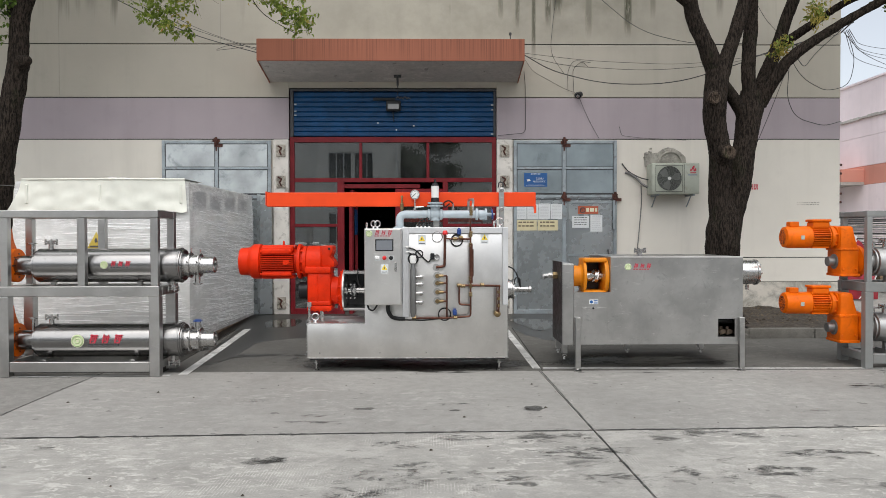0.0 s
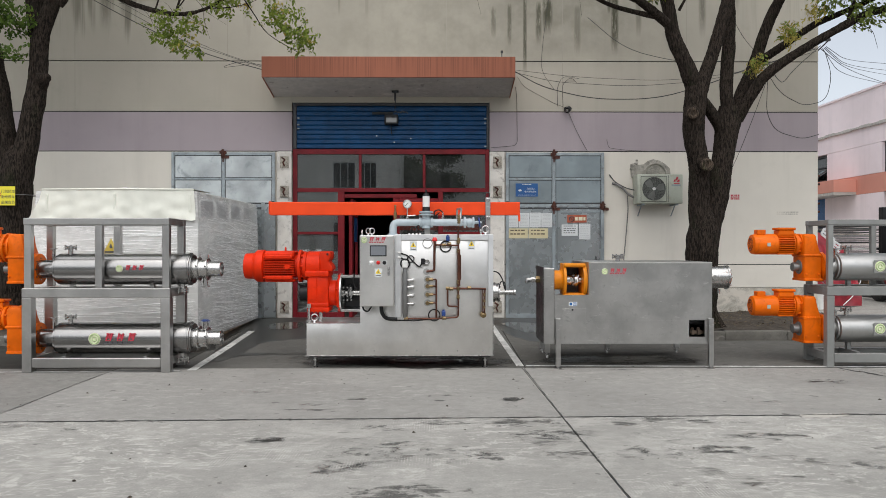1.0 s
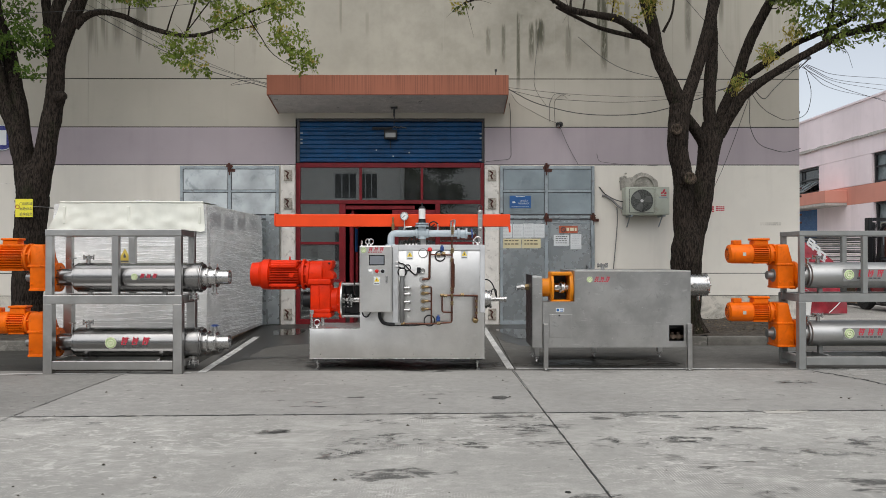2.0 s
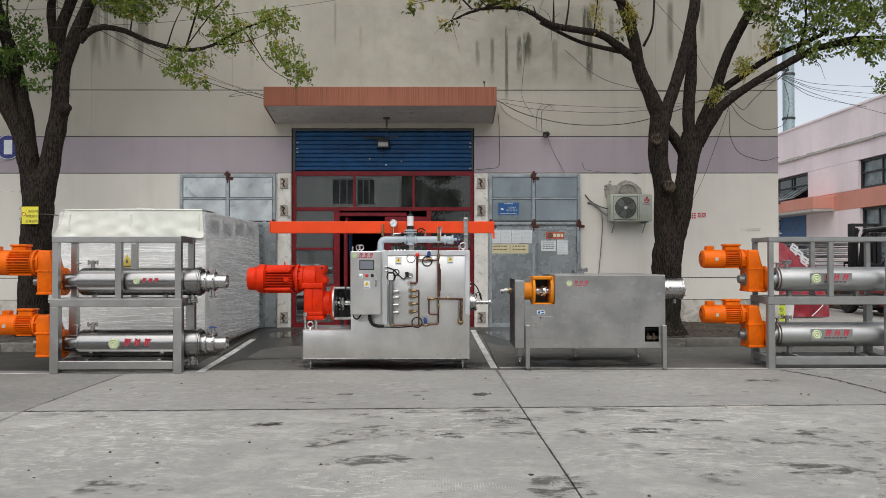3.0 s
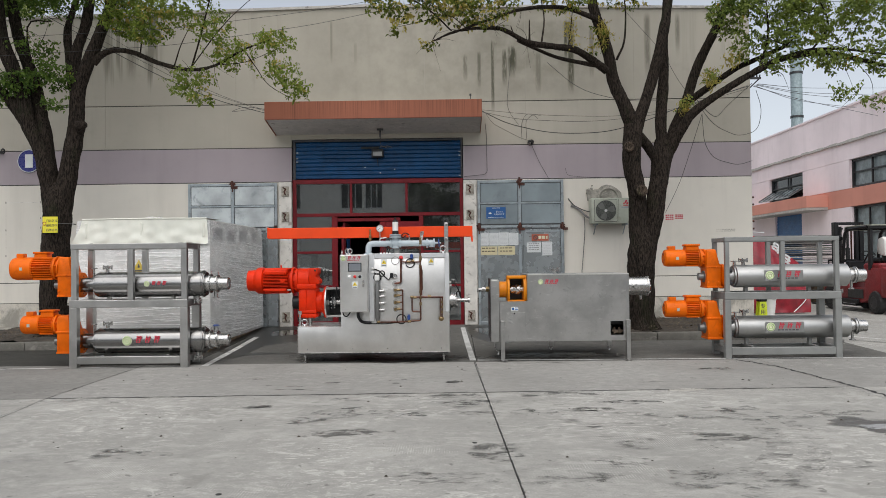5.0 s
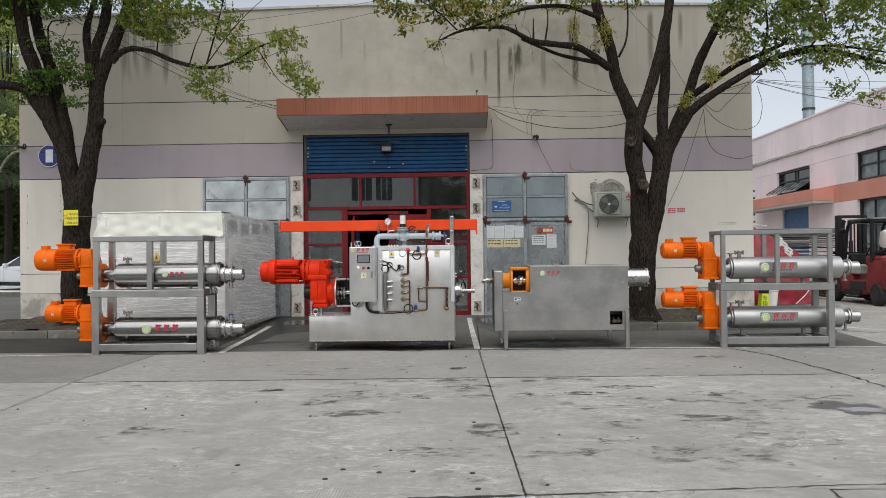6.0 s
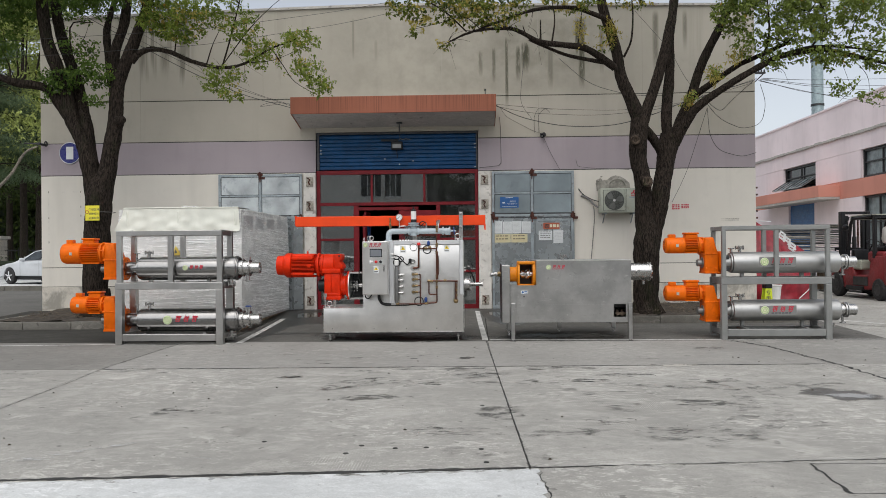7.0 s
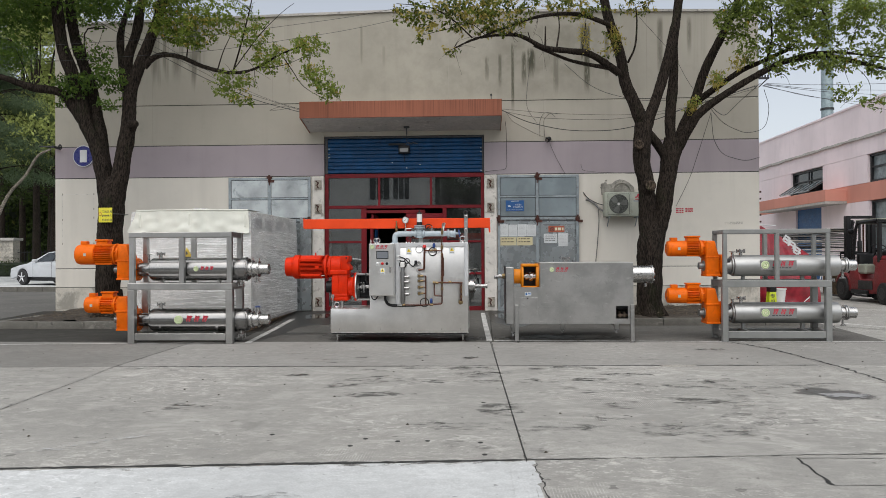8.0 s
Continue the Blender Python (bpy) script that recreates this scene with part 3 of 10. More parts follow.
def slab(x0, x1, y0, y1, z0=0.0, z1=0.0, gap=0.0035):
    """A cast slab whose far edge may lie higher."""
    def make(bm):
        rows = [(skew_x(x, y) + gx, skew_y(x, y) + gy, z) for x, y, z, gx, gy in ((x0, y0, z0, gap, gap), (x1, y0, z0, -gap, gap), (x1, y1, z1, -gap, -gap), (x0, y1, z1, gap, -gap))]
        top = [bm.verts.new(r) for r in rows]
        low = [bm.verts.new((x, y, -0.045)) for x, y, z in rows]
        bm.faces.new(top)
        for i in range(4):
            bm.faces.new((top[i], low[i], low[(i + 1) % 4], top[(i + 1) % 4]))
        bm.faces.new(list(reversed(low)))
        bmesh.ops.recalc_face_normals(bm, faces=bm.faces)
        edges = [e for e in bm.edges if all(v in top for v in e.verts)]
        bmesh.ops.bevel(bm, geom=edges, offset=0.005, segments=1, affect="EDGES")
    return make


pavement = thing("pavement", (0, 4, 0), "grey concrete yard slabs with dark joints and stains", "pavement", kind="structure")
part("joint_bed", B(box(-24, 40, -22, 45, -0.05, -0.022)), JOINT, pavement, "dark joint filler between slabs")
COLUMNS = (-23.0, -18.0, -13.2, -8.4, -3.53, 1.24, 5.25, 10.1, 15.0)
LINES = (-22.0, -17.0, -12.0, -7.0, -2.6, 1.56, 5.79, 8.32)
for i, (xa, xb) in enumerate(zip(COLUMNS, COLUMNS[1:])):
    for ya, yb in zip(LINES, LINES[1:]):
        fresh = xb < 2 and ya in (-2.6, -7.0) and xa > -9
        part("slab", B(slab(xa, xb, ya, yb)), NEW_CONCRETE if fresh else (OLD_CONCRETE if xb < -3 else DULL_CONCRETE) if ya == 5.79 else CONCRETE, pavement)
for xa, xb in ((7.3, 11.3), (11.3, 15.0)):
    for ya, yb in ((8.32, 13.0), (13.0, 18.0), (18.0, 24.0), (24, 32), (32, 44)):
        part("slab", B(slab(xa, xb, ya, yb)), CONCRETE, pavement)
for xa, xb in ((-23, -13.2), (-13.2, -8.9)):
    for ya, yb in ((8.32, 13.0), (13.0, 18.0), (18.0, 24.9)):
        part("slab", B(slab(xa, xb, ya, yb)), ROAD_CONCRETE, pavement)
part("slab", B(slab(-8.9, -2.9, 8.32, WALL - 0.01, 0.0, RISE)), DAMP_SHADED_BAY, pavement)
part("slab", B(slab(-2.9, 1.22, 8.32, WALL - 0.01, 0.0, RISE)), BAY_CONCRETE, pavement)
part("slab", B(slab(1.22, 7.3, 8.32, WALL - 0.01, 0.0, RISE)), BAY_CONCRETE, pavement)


def strip(points, width, lift, ragged=0.0):
    """A thin flat band along ground points."""
    def make(bm):
        rows = []
        for i, p in enumerate(points):
            a = Vector(points[min(i + 1, len(points) - 1)]) - Vector(points[max(i - 1, 0)])
            s = Vector((-a.y, a.x)).normalized() * width / 2 * (1.0 if not ragged else 0.25 + 1.3 * abs(noise.noise((p[0] * 5.3, p[1] * 5.3, ragged))) + 0.5 * abs(noise.noise((p[0] * 23, p[1] * 23, ragged))))
            z = bay_z(p[1]) + lift
            rows.append((bm.verts.new((p[0] + s.x, p[1] + s.y, z)), bm.verts.new((p[0] - s.x, p[1] - s.y, z))))
        for (a, b), (c, d) in zip(rows, rows[1:]):
            bm.faces.new((a, b, d, c))
    return make


markings = thing("parking_lines", (0, 8.4, 0), "worn white painted bay lines on concrete", "road marking", kind="structure")
part("line", B(strip([(1.17, 8.42), (1.12, 10.5), (1.08, 12.6)], 0.09, 0.004)), LINE, markings)
part("line", B(strip([(-2.63, 8.15), (-2.68, 9.8), (-2.74, 11.4)], 0.10, 0.004)), LINE, markings)
part("line", B(strip([(1.24, 8.44), (4.0, 8.38), (7.3, 8.33), (12, 8.25)], 0.07, 0.005)), LINE, markings)
part("line", B(strip([(-8.5, 7.86), (-6.4, 7.93), (-4.5, 8.06), (-2.75, 8.12)], 0.06, 0.005)), LINE, markings)
part("line", B(strip([(7.5, 10.9), (7.95, 10.4), (9.2, 9.0), (9.8, 8.3)], 0.08, 0.005)), LINE, markings)


def crack(points, width, seed, stray=0.008, lift=0.003):
    rng = random.Random(seed)
    pts = []
    for a, b in zip(points, points[1:]):
        n = max(14, int((Vector(b) - Vector(a)).length / 0.05))
        for k in range(n):
            t = k / n
            pts.append((a[0] + (b[0] - a[0]) * t + rng.uniform(-stray, stray), a[1] + (b[1] - a[1]) * t + rng.uniform(-stray, stray)))
    pts.append(points[-1])
    return strip(pts, width, lift, 1.7 + seed)


def stain_material(name, color, alpha, rough, cut=(0.46, 0.64), soft_rim=True):
    m, nt, b = shader(name)
    v = coords(nt, True, (0.6, 1.2, 1))
    b.inputs["Base Color"].default_value = (*color, 1)
    b.inputs["Roughness"].default_value = rough
    worn = noise_tex(nt, v, 7, 9, 0.75, 0.6)
    if soft_rim:
        rim = nt.nodes.new("ShaderNodeAttribute")
        rim.attribute_name = "fade"
        worn = calc(nt, "SUBTRACT", worn, calc(nt, "MULTIPLY", calc(nt, "SUBTRACT", 1.0, rim.outputs["Fac"]), 0.22))
    nt.links.new(remap(nt, worn, cut[0], cut[1], 0, alpha), b.inputs["Alpha"])
    return m


scars = thing("pavement_cracks", (3, 4, 0), "dark tarred cracks and patch edges in the concrete", "crack", kind="structure")
part("crack", B(crack([(4.9, 8.25), (5.16, 7.54), (5.24, 6.8), (5.335, 5.99), (5.35, 4.76), (5.36, 2.2)], 0.055, 3, 0.03)), JOINT, scars)
part("patch_edge", B(crack([(3.14, 1.66), (3.11, 1.07)], 0.02, 5, 0.009)), JOINT, scars)
part("patch_edge", B(crack([(3.14, 1.66), (4.6, 1.69)], 0.012, 6, 0.006)), JOINT, scars)
part("patch_edge", B(crack([(3.11, 1.07), (4.6, 1.10)], 0.012, 7, 0.006)), JOINT, scars)
part("joint", B(crack([(-3.5, 5.64), (-1.3, 5.71), (1.2, 5.79), (2.7, 5.835), (5.2, 5.91)], 0.035, 12)), JOINT, scars)
part("joint", B(crack([(1.3, 1.565), (3.1, 1.73), (5.2, 1.92)], 0.014, 13)), JOINT, scars)
part("joint", B(crack([(-8.4, 5.5), (-6.0, 5.55), (-3.6, 5.63)], 0.014, 14)), JOINT, scars)
part("slab_edge", B(crack([(-8.3, 0.69), (-2.1, 1.255), (1.3, 1.56)], 0.06, 8)), JOINT, scars)
part("joint", B(crack([(1.20, 8.3), (1.24, 5.6), (1.33, 1.55)], 0.012, 16, 0.003)), JOINT, scars)
part("joint", B(crack([(-3.53, 8.3), (-3.55, 7.3), (-3.52, 6.3), (-3.52, 5.6), (-3.425, 4.76), (-3.30, 3.07), (-3.24, 1.2)], 0.012, 17, 0.004)), JOINT, scars)
DIRT = stain_material("joint_dirt", (0.09, 0.086, 0.078), 0.55, 0.8, (0.50, 0.62), False)
CHIPS = stain_material("spalled_edge", (0.42, 0.41, 0.385), 0.9, 0.9, (0.53, 0.60), False)
for line, w in (([(-3.5, 5.64), (1.2, 5.79), (5.2, 5.91)], 0.10), ([(1.20, 8.3), (1.24, 5.6), (1.33, 1.55)], 0.022), ([(-8.3, 0.69), (-2.1, 1.255), (1.3, 1.56)], 0.11), ([(1.3, 1.565), (5.2, 1.92)], 0.07)):
    part("joint_dirt", B(crack(line, w, 31, 0.02, 0.0022)), DIRT, scars, "dirt packed along the joint")
    part("spalled_edge", B(crack([(x + 0.03, y - 0.035) for x, y in line], w, 37, 0.02, 0.0016)), CHIPS, scars, "pale chipped joint edge")
part("slab_lip", B(strip([(1.275, 1.50), (1.285, 0.8), (1.29, -2.5)], 0.13, 0.0035)), NEW_CONCRETE, scars, "pale cement lip of the new slab")
part("slab_lip", B(crack([(1.35, 1.53), (1.36, 0.8), (1.37, -2.5)], 0.07, 61, 0.02, 0.0045)), NEW_CONCRETE, scars, "ragged cement edge")
part("crack", B(crack([(1.385, 1.5), (1.40, 0.8), (1.41, -2.5)], 0.012, 63, 0.014, 0.0025)), JOINT, scars)


def spot(cx, cy, rx, ry, seed):
    """A flat irregular stain."""
    def make(bm):
        rng = random.Random(seed)
        ph = [rng.uniform(0, 6.3) for _ in range(3)]
        fade = bm.verts.layers.float.get("fade") or bm.verts.layers.float.new("fade")
        rings = []
        for s, f in ((0.45, 1.0), (0.8, 0.75), (1.15, 0.0)):
            vs = []
            for k in range(28):
                a = k * math.tau / 28
                r = s * (1 + 0.18 * math.sin(2 * a + ph[0]) + 0.13 * math.sin(5 * a + ph[1]) + 0.08 * math.sin(9 * a + ph[2]))
                y = cy + ry * r * math.sin(a)
                v = bm.verts.new((cx + rx * r * math.cos(a), y, bay_z(y) + 0.003))
                v[fade] = f
                vs.append(v)
            rings.append(vs)
        bm.faces.new(rings[0])
        for p_, q_ in zip(rings, rings[1:]):
            for k in range(28):
                bm.faces.new((p_[k], p_[(k + 1) % 28], q_[(k + 1) % 28], q_[k]))
    return make


OIL = stain_material("oil_stain", (0.06, 0.058, 0.055), 0.75, 0.5)
stains = thing("ground_stains", (0, 5, 0), "dark oil and tyre stains on concrete", "stain", kind="structure")
rng = random.Random(11)
for cx, cy, rx, ry in ((0.88, 6.5, 0.10, 0.10), (-1.03, 5.06, 0.13, 0.1), (-0.45, 4.35, 0.22, 0.2), (1.1, 4.7, 0.25, 0.2), (-1.72, 3.3, 0.16, 0.2), (4.3, 7.4, 0.3, 0.2), (2.6, 5.2, 0.3, 0.1), (3.4, 4.7, 0.3, 0.12), (2.2, 4.1, 0.25, 0.15), (-4.4, 5.3, 0.3, 0.1), (0.6, 2.6, 0.25, 0.12), (2.5, 2.6, 0.3, 0.2), (-0.9, 6.3, 0.2, 0.08), (0.2, 6.7, 0.2, 0.06), (3.2, 6.4, 0.25, 0.08), (-1.6, 6.9, 0.25, 0.1)):
    part("stain", B(spot(cx, cy, rx, ry, rng.random())), OIL, stains)
DAMP_RING = stain_material("damp_ring_edge", (0.085, 0.082, 0.076), 0.7, 0.3, (0.28, 0.46))
CHALK_POOL = stain_material("pale_dried_silt_pool", (0.40, 0.405, 0.405), 0.7, 0.7, (0.26, 0.46))
part("stain", B(spot(4.48, 4.02, 0.34, 0.26, 5)), DAMP_RING, stains, "damp ring drying on the concrete")
part("dried_puddle", B(lambda bm: (spot(4.52, 3.92, 0.19, 0.12, 7)(bm), bmesh.ops.translate(bm, vec=(0, 0, 0.003), verts=bm.verts))), CHALK_POOL, stains, "pale dried puddle")
SCUFF = stain_material("dark_scuff", (0.12, 0.117, 0.108), 0.45, 0.8, (0.42, 0.62))
SMUDGE = stain_material("tyre_smudge", (0.13, 0.127, 0.118), 0.42, 0.8, (0.48, 0.62))
rng = random.Random(77)
for cx, cy, rx, ry in ((-0.24, 4.50, 0.16, 0.19), (-0.09, 4.65, 0.11, 0.18), (0.49, 4.73, 0.15, 0.13), (0.93, 5.09, 0.23, 0.22), (2.25, 4.78, 0.16, 0.13), (1.65, 4.01, 0.08, 0.09), (1.91, 4.30, 0.17, 0.14), (2.70, 4.15, 0.12, 0.11), (2.24, 3.38, 0.23, 0.16), (2.07, 2.85, 0.12, 0.12), (1.86, 2.53, 0.11, 0.10), (1.51, 2.50, 0.12, 0.11), (1.43, 1.80, 0.08, 0.09), (1.05, 1.88, 0.08, 0.08), (0.82, 1.97, 0.09, 0.16), (0.65, 2.67, 0.10, 0.09), (3.07, 4.45, 0.21, 0.12)):
    part("smudge", B(spot(cx, cy, rx, ry, rng.random())), SCUFF, stains, "dark scuffed patch on the concrete")
for hx, hy in ((-0.58, 2.22), (0.08, 1.90), (0.16, 2.11), (0.41, 2.04), (0.63, 2.06), (1.02, 2.02), (1.05, 1.69), (1.05, 3.50)):
    part("plugged_hole", B(rod((hx, hy, -0.02), (hx, hy, 0.003), 0.019, n=12)), JOINT, stains, "small dark plugged drill hole")
for _ in range(12):
    x, y = rng.uniform(-0.6, 4.4), rng.uniform(2.2, 5.4)
    part("smudge", B(spot(x, y, rng.uniform(0.15, 0.5), rng.uniform(0.10, 0.3), rng.random())), SMUDGE, stains)
GRIME = stain_material("worn_in_grime", (0.085, 0.083, 0.077), 0.62, 0.85, (0.44, 0.56))
for cx, cy, rx, ry in ((-0.24, 5.39, 0.20, 0.14), (0.25, 5.58, 0.28, 0.10), (0.92, 5.60, 0.42, 0.16), (0.97, 5.20, 0.28, 0.20), (0.53, 4.63, 0.16, 0.16), (1.73, 5.60, 0.22, 0.12), (2.0, 5.68, 0.30, 0.10), (1.61, 4.82, 0.14, 0.10), (1.83, 4.70, 0.16, 0.12), (2.23, 4.78, 0.26, 0.13), (2.55, 5.09, 0.22, 0.10), (2.83, 5.19, 0.18, 0.09), (-1.09, 5.06, 0.16, 0.10), (-0.98, 6.08, 0.26, 0.05), (-0.54, 6.54, 0.14, 0.05), (-2.68, 5.37, 0.16, 0.06), (2.40, 5.62, 0.4, 0.07), (2.3, 8.17, 0.36, 0.06), (4.30, 7.45, 0.26, 0.12), (3.1, 3.6, 0.4, 0.2), (1.2, 3.2, 0.3, 0.3), (0.0, 3.9, 0.35, 0.2)):
    part("grime", B(spot(cx, cy, rx, ry, rng.random())), GRIME, stains, "dark grime worn into the concrete")
SOLID_OIL = stain_material("old_oil_patch", (0.075, 0.073, 0.068), 0.85, 0.7, (0.14, 0.34))
part("oil_patch", B(spot(0.882, 6.52, 0.085, 0.07, 77)), SOLID_OIL, stains, "small dark round oil patch")
part("oil_patch", B(spot(0.207, 6.46, 0.05, 0.02, 78)), SOLID_OIL, stains, "small dark round oil patch")
TYRE_MARK = stain_material("tyre_mark", (0.13, 0.127, 0.118), 0.5, 0.8, (0.48, 0.64), False)
PALE_MARK = stain_material("pale_scrape", (0.52, 0.52, 0.51), 0.6, 0.8, (0.50, 0.62), False)


def arc(cx, cy, r, a0, a1, squash=1.0):
    return [(cx + r * math.cos(radians(a0 + (a1 - a0) * k / 12)), cy + squash * r * math.sin(radians(a0 + (a1 - a0) * k / 12))) for k in range(13)]


for k, (line, w) in enumerate(((arc(-0.36, 4.55, 0.17, 60, 300), 0.10), (arc(-0.02, 4.72, 0.22, 20, 200), 0.12), (arc(0.34, 4.80, 0.22, 160, 330), 0.09), (arc(-0.05, 4.62, 0.36, -60, 40), 0.06), (arc(1.62, 4.05, 1.9, -70, 25), 0.16), (arc(1.55, 4.1, 2.25, -62, 20), 0.13), (arc(3.6, 6.6, 2.3, 215, 300), 0.14), (arc(-1.62, 3.05, 0.2, 30, 170), 0.10), (arc(-1.42, 3.12, 0.16, 10, 130), 0.08), (arc(-0.2, 0.55, 0.22, 20, 170), 0.10))):
    part("tyre_mark", B(strip(line, w * 1.2, 0.0036 + 0.0004 * k)), TYRE_MARK, stains, "curved dark tyre scuff")
for k, (line, w) in enumerate((([(0.385, 4.35), (0.39, 4.75)], 0.05), ([(-2.1, 1.72), (-1.75, 1.98), (-1.5, 2.18)], 0.05), ([(-2.3, 1.6), (-1.9, 1.75)], 0.07), ([(-2.9, 2.0), (-2.5, 2.05)], 0.06), ([(-2.4, 3.0), (-2.1, 3.06)], 0.05), ([(-1.1, 1.72), (-0.6, 1.74)], 0.07), ([(2.35, 2.72), (2.5, 2.74)], 0.06))):
    part("pale_scrape", B(strip(line, w * 1.2, 0.0082 + 0.0003 * k)), PALE_MARK, stains, "pale dry scrape on the concrete")
CEMENT = stain_material("cement_patch", (0.43, 0.41, 0.37), 0.95, 0.85, (0.30, 0.42))
part("cement_patch", B(spot(3.42, 5.82, 0.20, 0.09, 91)), CEMENT, stains, "pale cement patch on the joint")
part("spalled_patch", B(spot(-3.2, 5.50, 0.34, 0.07, 93)), SCUFF, stains, "spalled rough patch at the joint")


def soak(outline, seed, lift=0.003):
    """A flat wet patch with a wandering edge."""
    def make(bm):
        n = len(outline)
        pts = []
        for i in range(n):
            p0, p1, p2, p3 = (Vector(outline[(i + d) % n]) for d in (-1, 0, 1, 2))
            for k in range(8):
                t = k / 8
                q = 0.5 * (2 * p1 + (p2 - p0) * t + (2 * p0 - 5 * p1 + 4 * p2 - p3) * t * t + (3 * p1 - p0 - 3 * p2 + p3) * t ** 3)
                q += Vector((noise.noise((q.x * 5, q.y * 3, seed)), noise.noise((q.x * 5, q.y * 3, seed + 9)))) * 0.07
                pts.append(bm.verts.new((q.x, q.y, bay_z(q.y) + lift)))
        bmesh.ops.triangulate(bm, faces=[bm.faces.new(pts)])
    return make


WET = stain_material("wet_concrete", (0.030, 0.028, 0.025), 0.80, 0.32, (0.20, 0.40), False)
# Near-black for drips and for the shade painted under the machines.
DRIP_SHADE = stain_material("drip_and_shade", (0.018, 0.017, 0.015), 0.85, 0.45, (0.30, 0.48))
part("wet_patch", B(soak([(-2.95, 12.95), (-1.2, 12.95), (-1.25, 11.3), (-1.55, 10.72), (-1.95, 10.50), (-2.25, 10.30), (-2.36, 9.85), (-2.36, 9.30), (-2.45, 8.85), (-2.66, 8.75), (-2.78, 9.6), (-2.85, 11.2)], 3)), WET, stains, "wet dark concrete")
part("wet_patch", B(soak([(-2.42, 9.30), (-2.0, 9.36), (-1.62, 9.33), (-1.35, 9.36), (-1.34, 9.25), (-1.7, 9.25), (-2.1, 9.22), (-2.4, 9.16)], 5, 0.0045)), WET, stains, "wet dark concrete")
part("wet_patch", B(soak([(1.22, 12.9), (2.6, 12.9), (2.35, 11.9), (1.98, 11.2), (1.95, 10.6), (1.75, 10.22), (1.5, 10.45), (1.30, 11.0), (1.2, 11.8)], 7)), WET, stains, "wet dark concrete")
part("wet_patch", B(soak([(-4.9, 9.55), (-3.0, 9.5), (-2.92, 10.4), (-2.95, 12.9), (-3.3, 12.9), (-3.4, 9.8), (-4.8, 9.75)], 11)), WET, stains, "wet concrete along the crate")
# Machine-sized spots darken the ground as painted shade; a real drip lies among them.
part("stain", B(spot(2.45, 8.85, 0.85, 0.34, 51)), DRIP_SHADE, stains, "drip stain and painted shade under the machine")
part("stain", B(spot(2.35, 8.45, 0.35, 0.08, 53)), DRIP_SHADE, stains, "drip stain and painted shade under the machine")
part("stain", B(spot(-0.2, 8.80, 1.25, 0.50, 9)), DRIP_SHADE, stains, "painted shade under the machine")
PUDDLE = paint("shallow_puddle", (0.05, 0.048, 0.042), 0.06, var=0.2, bump=0.02, grain=5, spec=0.6, world_space=True)
for outline, seed in (([(1.32, 12.4), (1.9, 12.3), (1.85, 11.6), (1.6, 11.15), (1.42, 11.6)], 41), ([(-2.6, 12.3), (-2.15, 12.4), (-2.1, 11.7), (-2.5, 11.6)], 43)):
    part("puddle", B(soak(outline, seed, 0.006)), PUDDLE, stains, "shallow puddle")


def pebbles(bm):
    """Grit, small stones and dark crumbs lying about."""
    rng = random.Random(31)
    for _ in range(170):
        x, y = rng.uniform(-5.5, 6.5), rng.uniform(1.7, 8.2)
        r = rng.choice((0.005, 0.005, 0.006, 0.008, 0.013))
        vs = [bm.verts.new((x + r * rng.uniform(0.8, 1.5) * math.cos(k * math.tau / 6), y + r * math.sin(k * math.tau / 6), 0.0035)) for k in range(6)]
        top = bm.verts.new((x, y, 0.004 + r * 0.7))
        for k in range(6):
            bm.faces.new((vs[k], vs[(k + 1) % 6], top))


single("grit", B(pebbles), SOIL, (0, 5, 0), "dark grit and crumbs scattered on the concrete", "grit", kind="stuff")


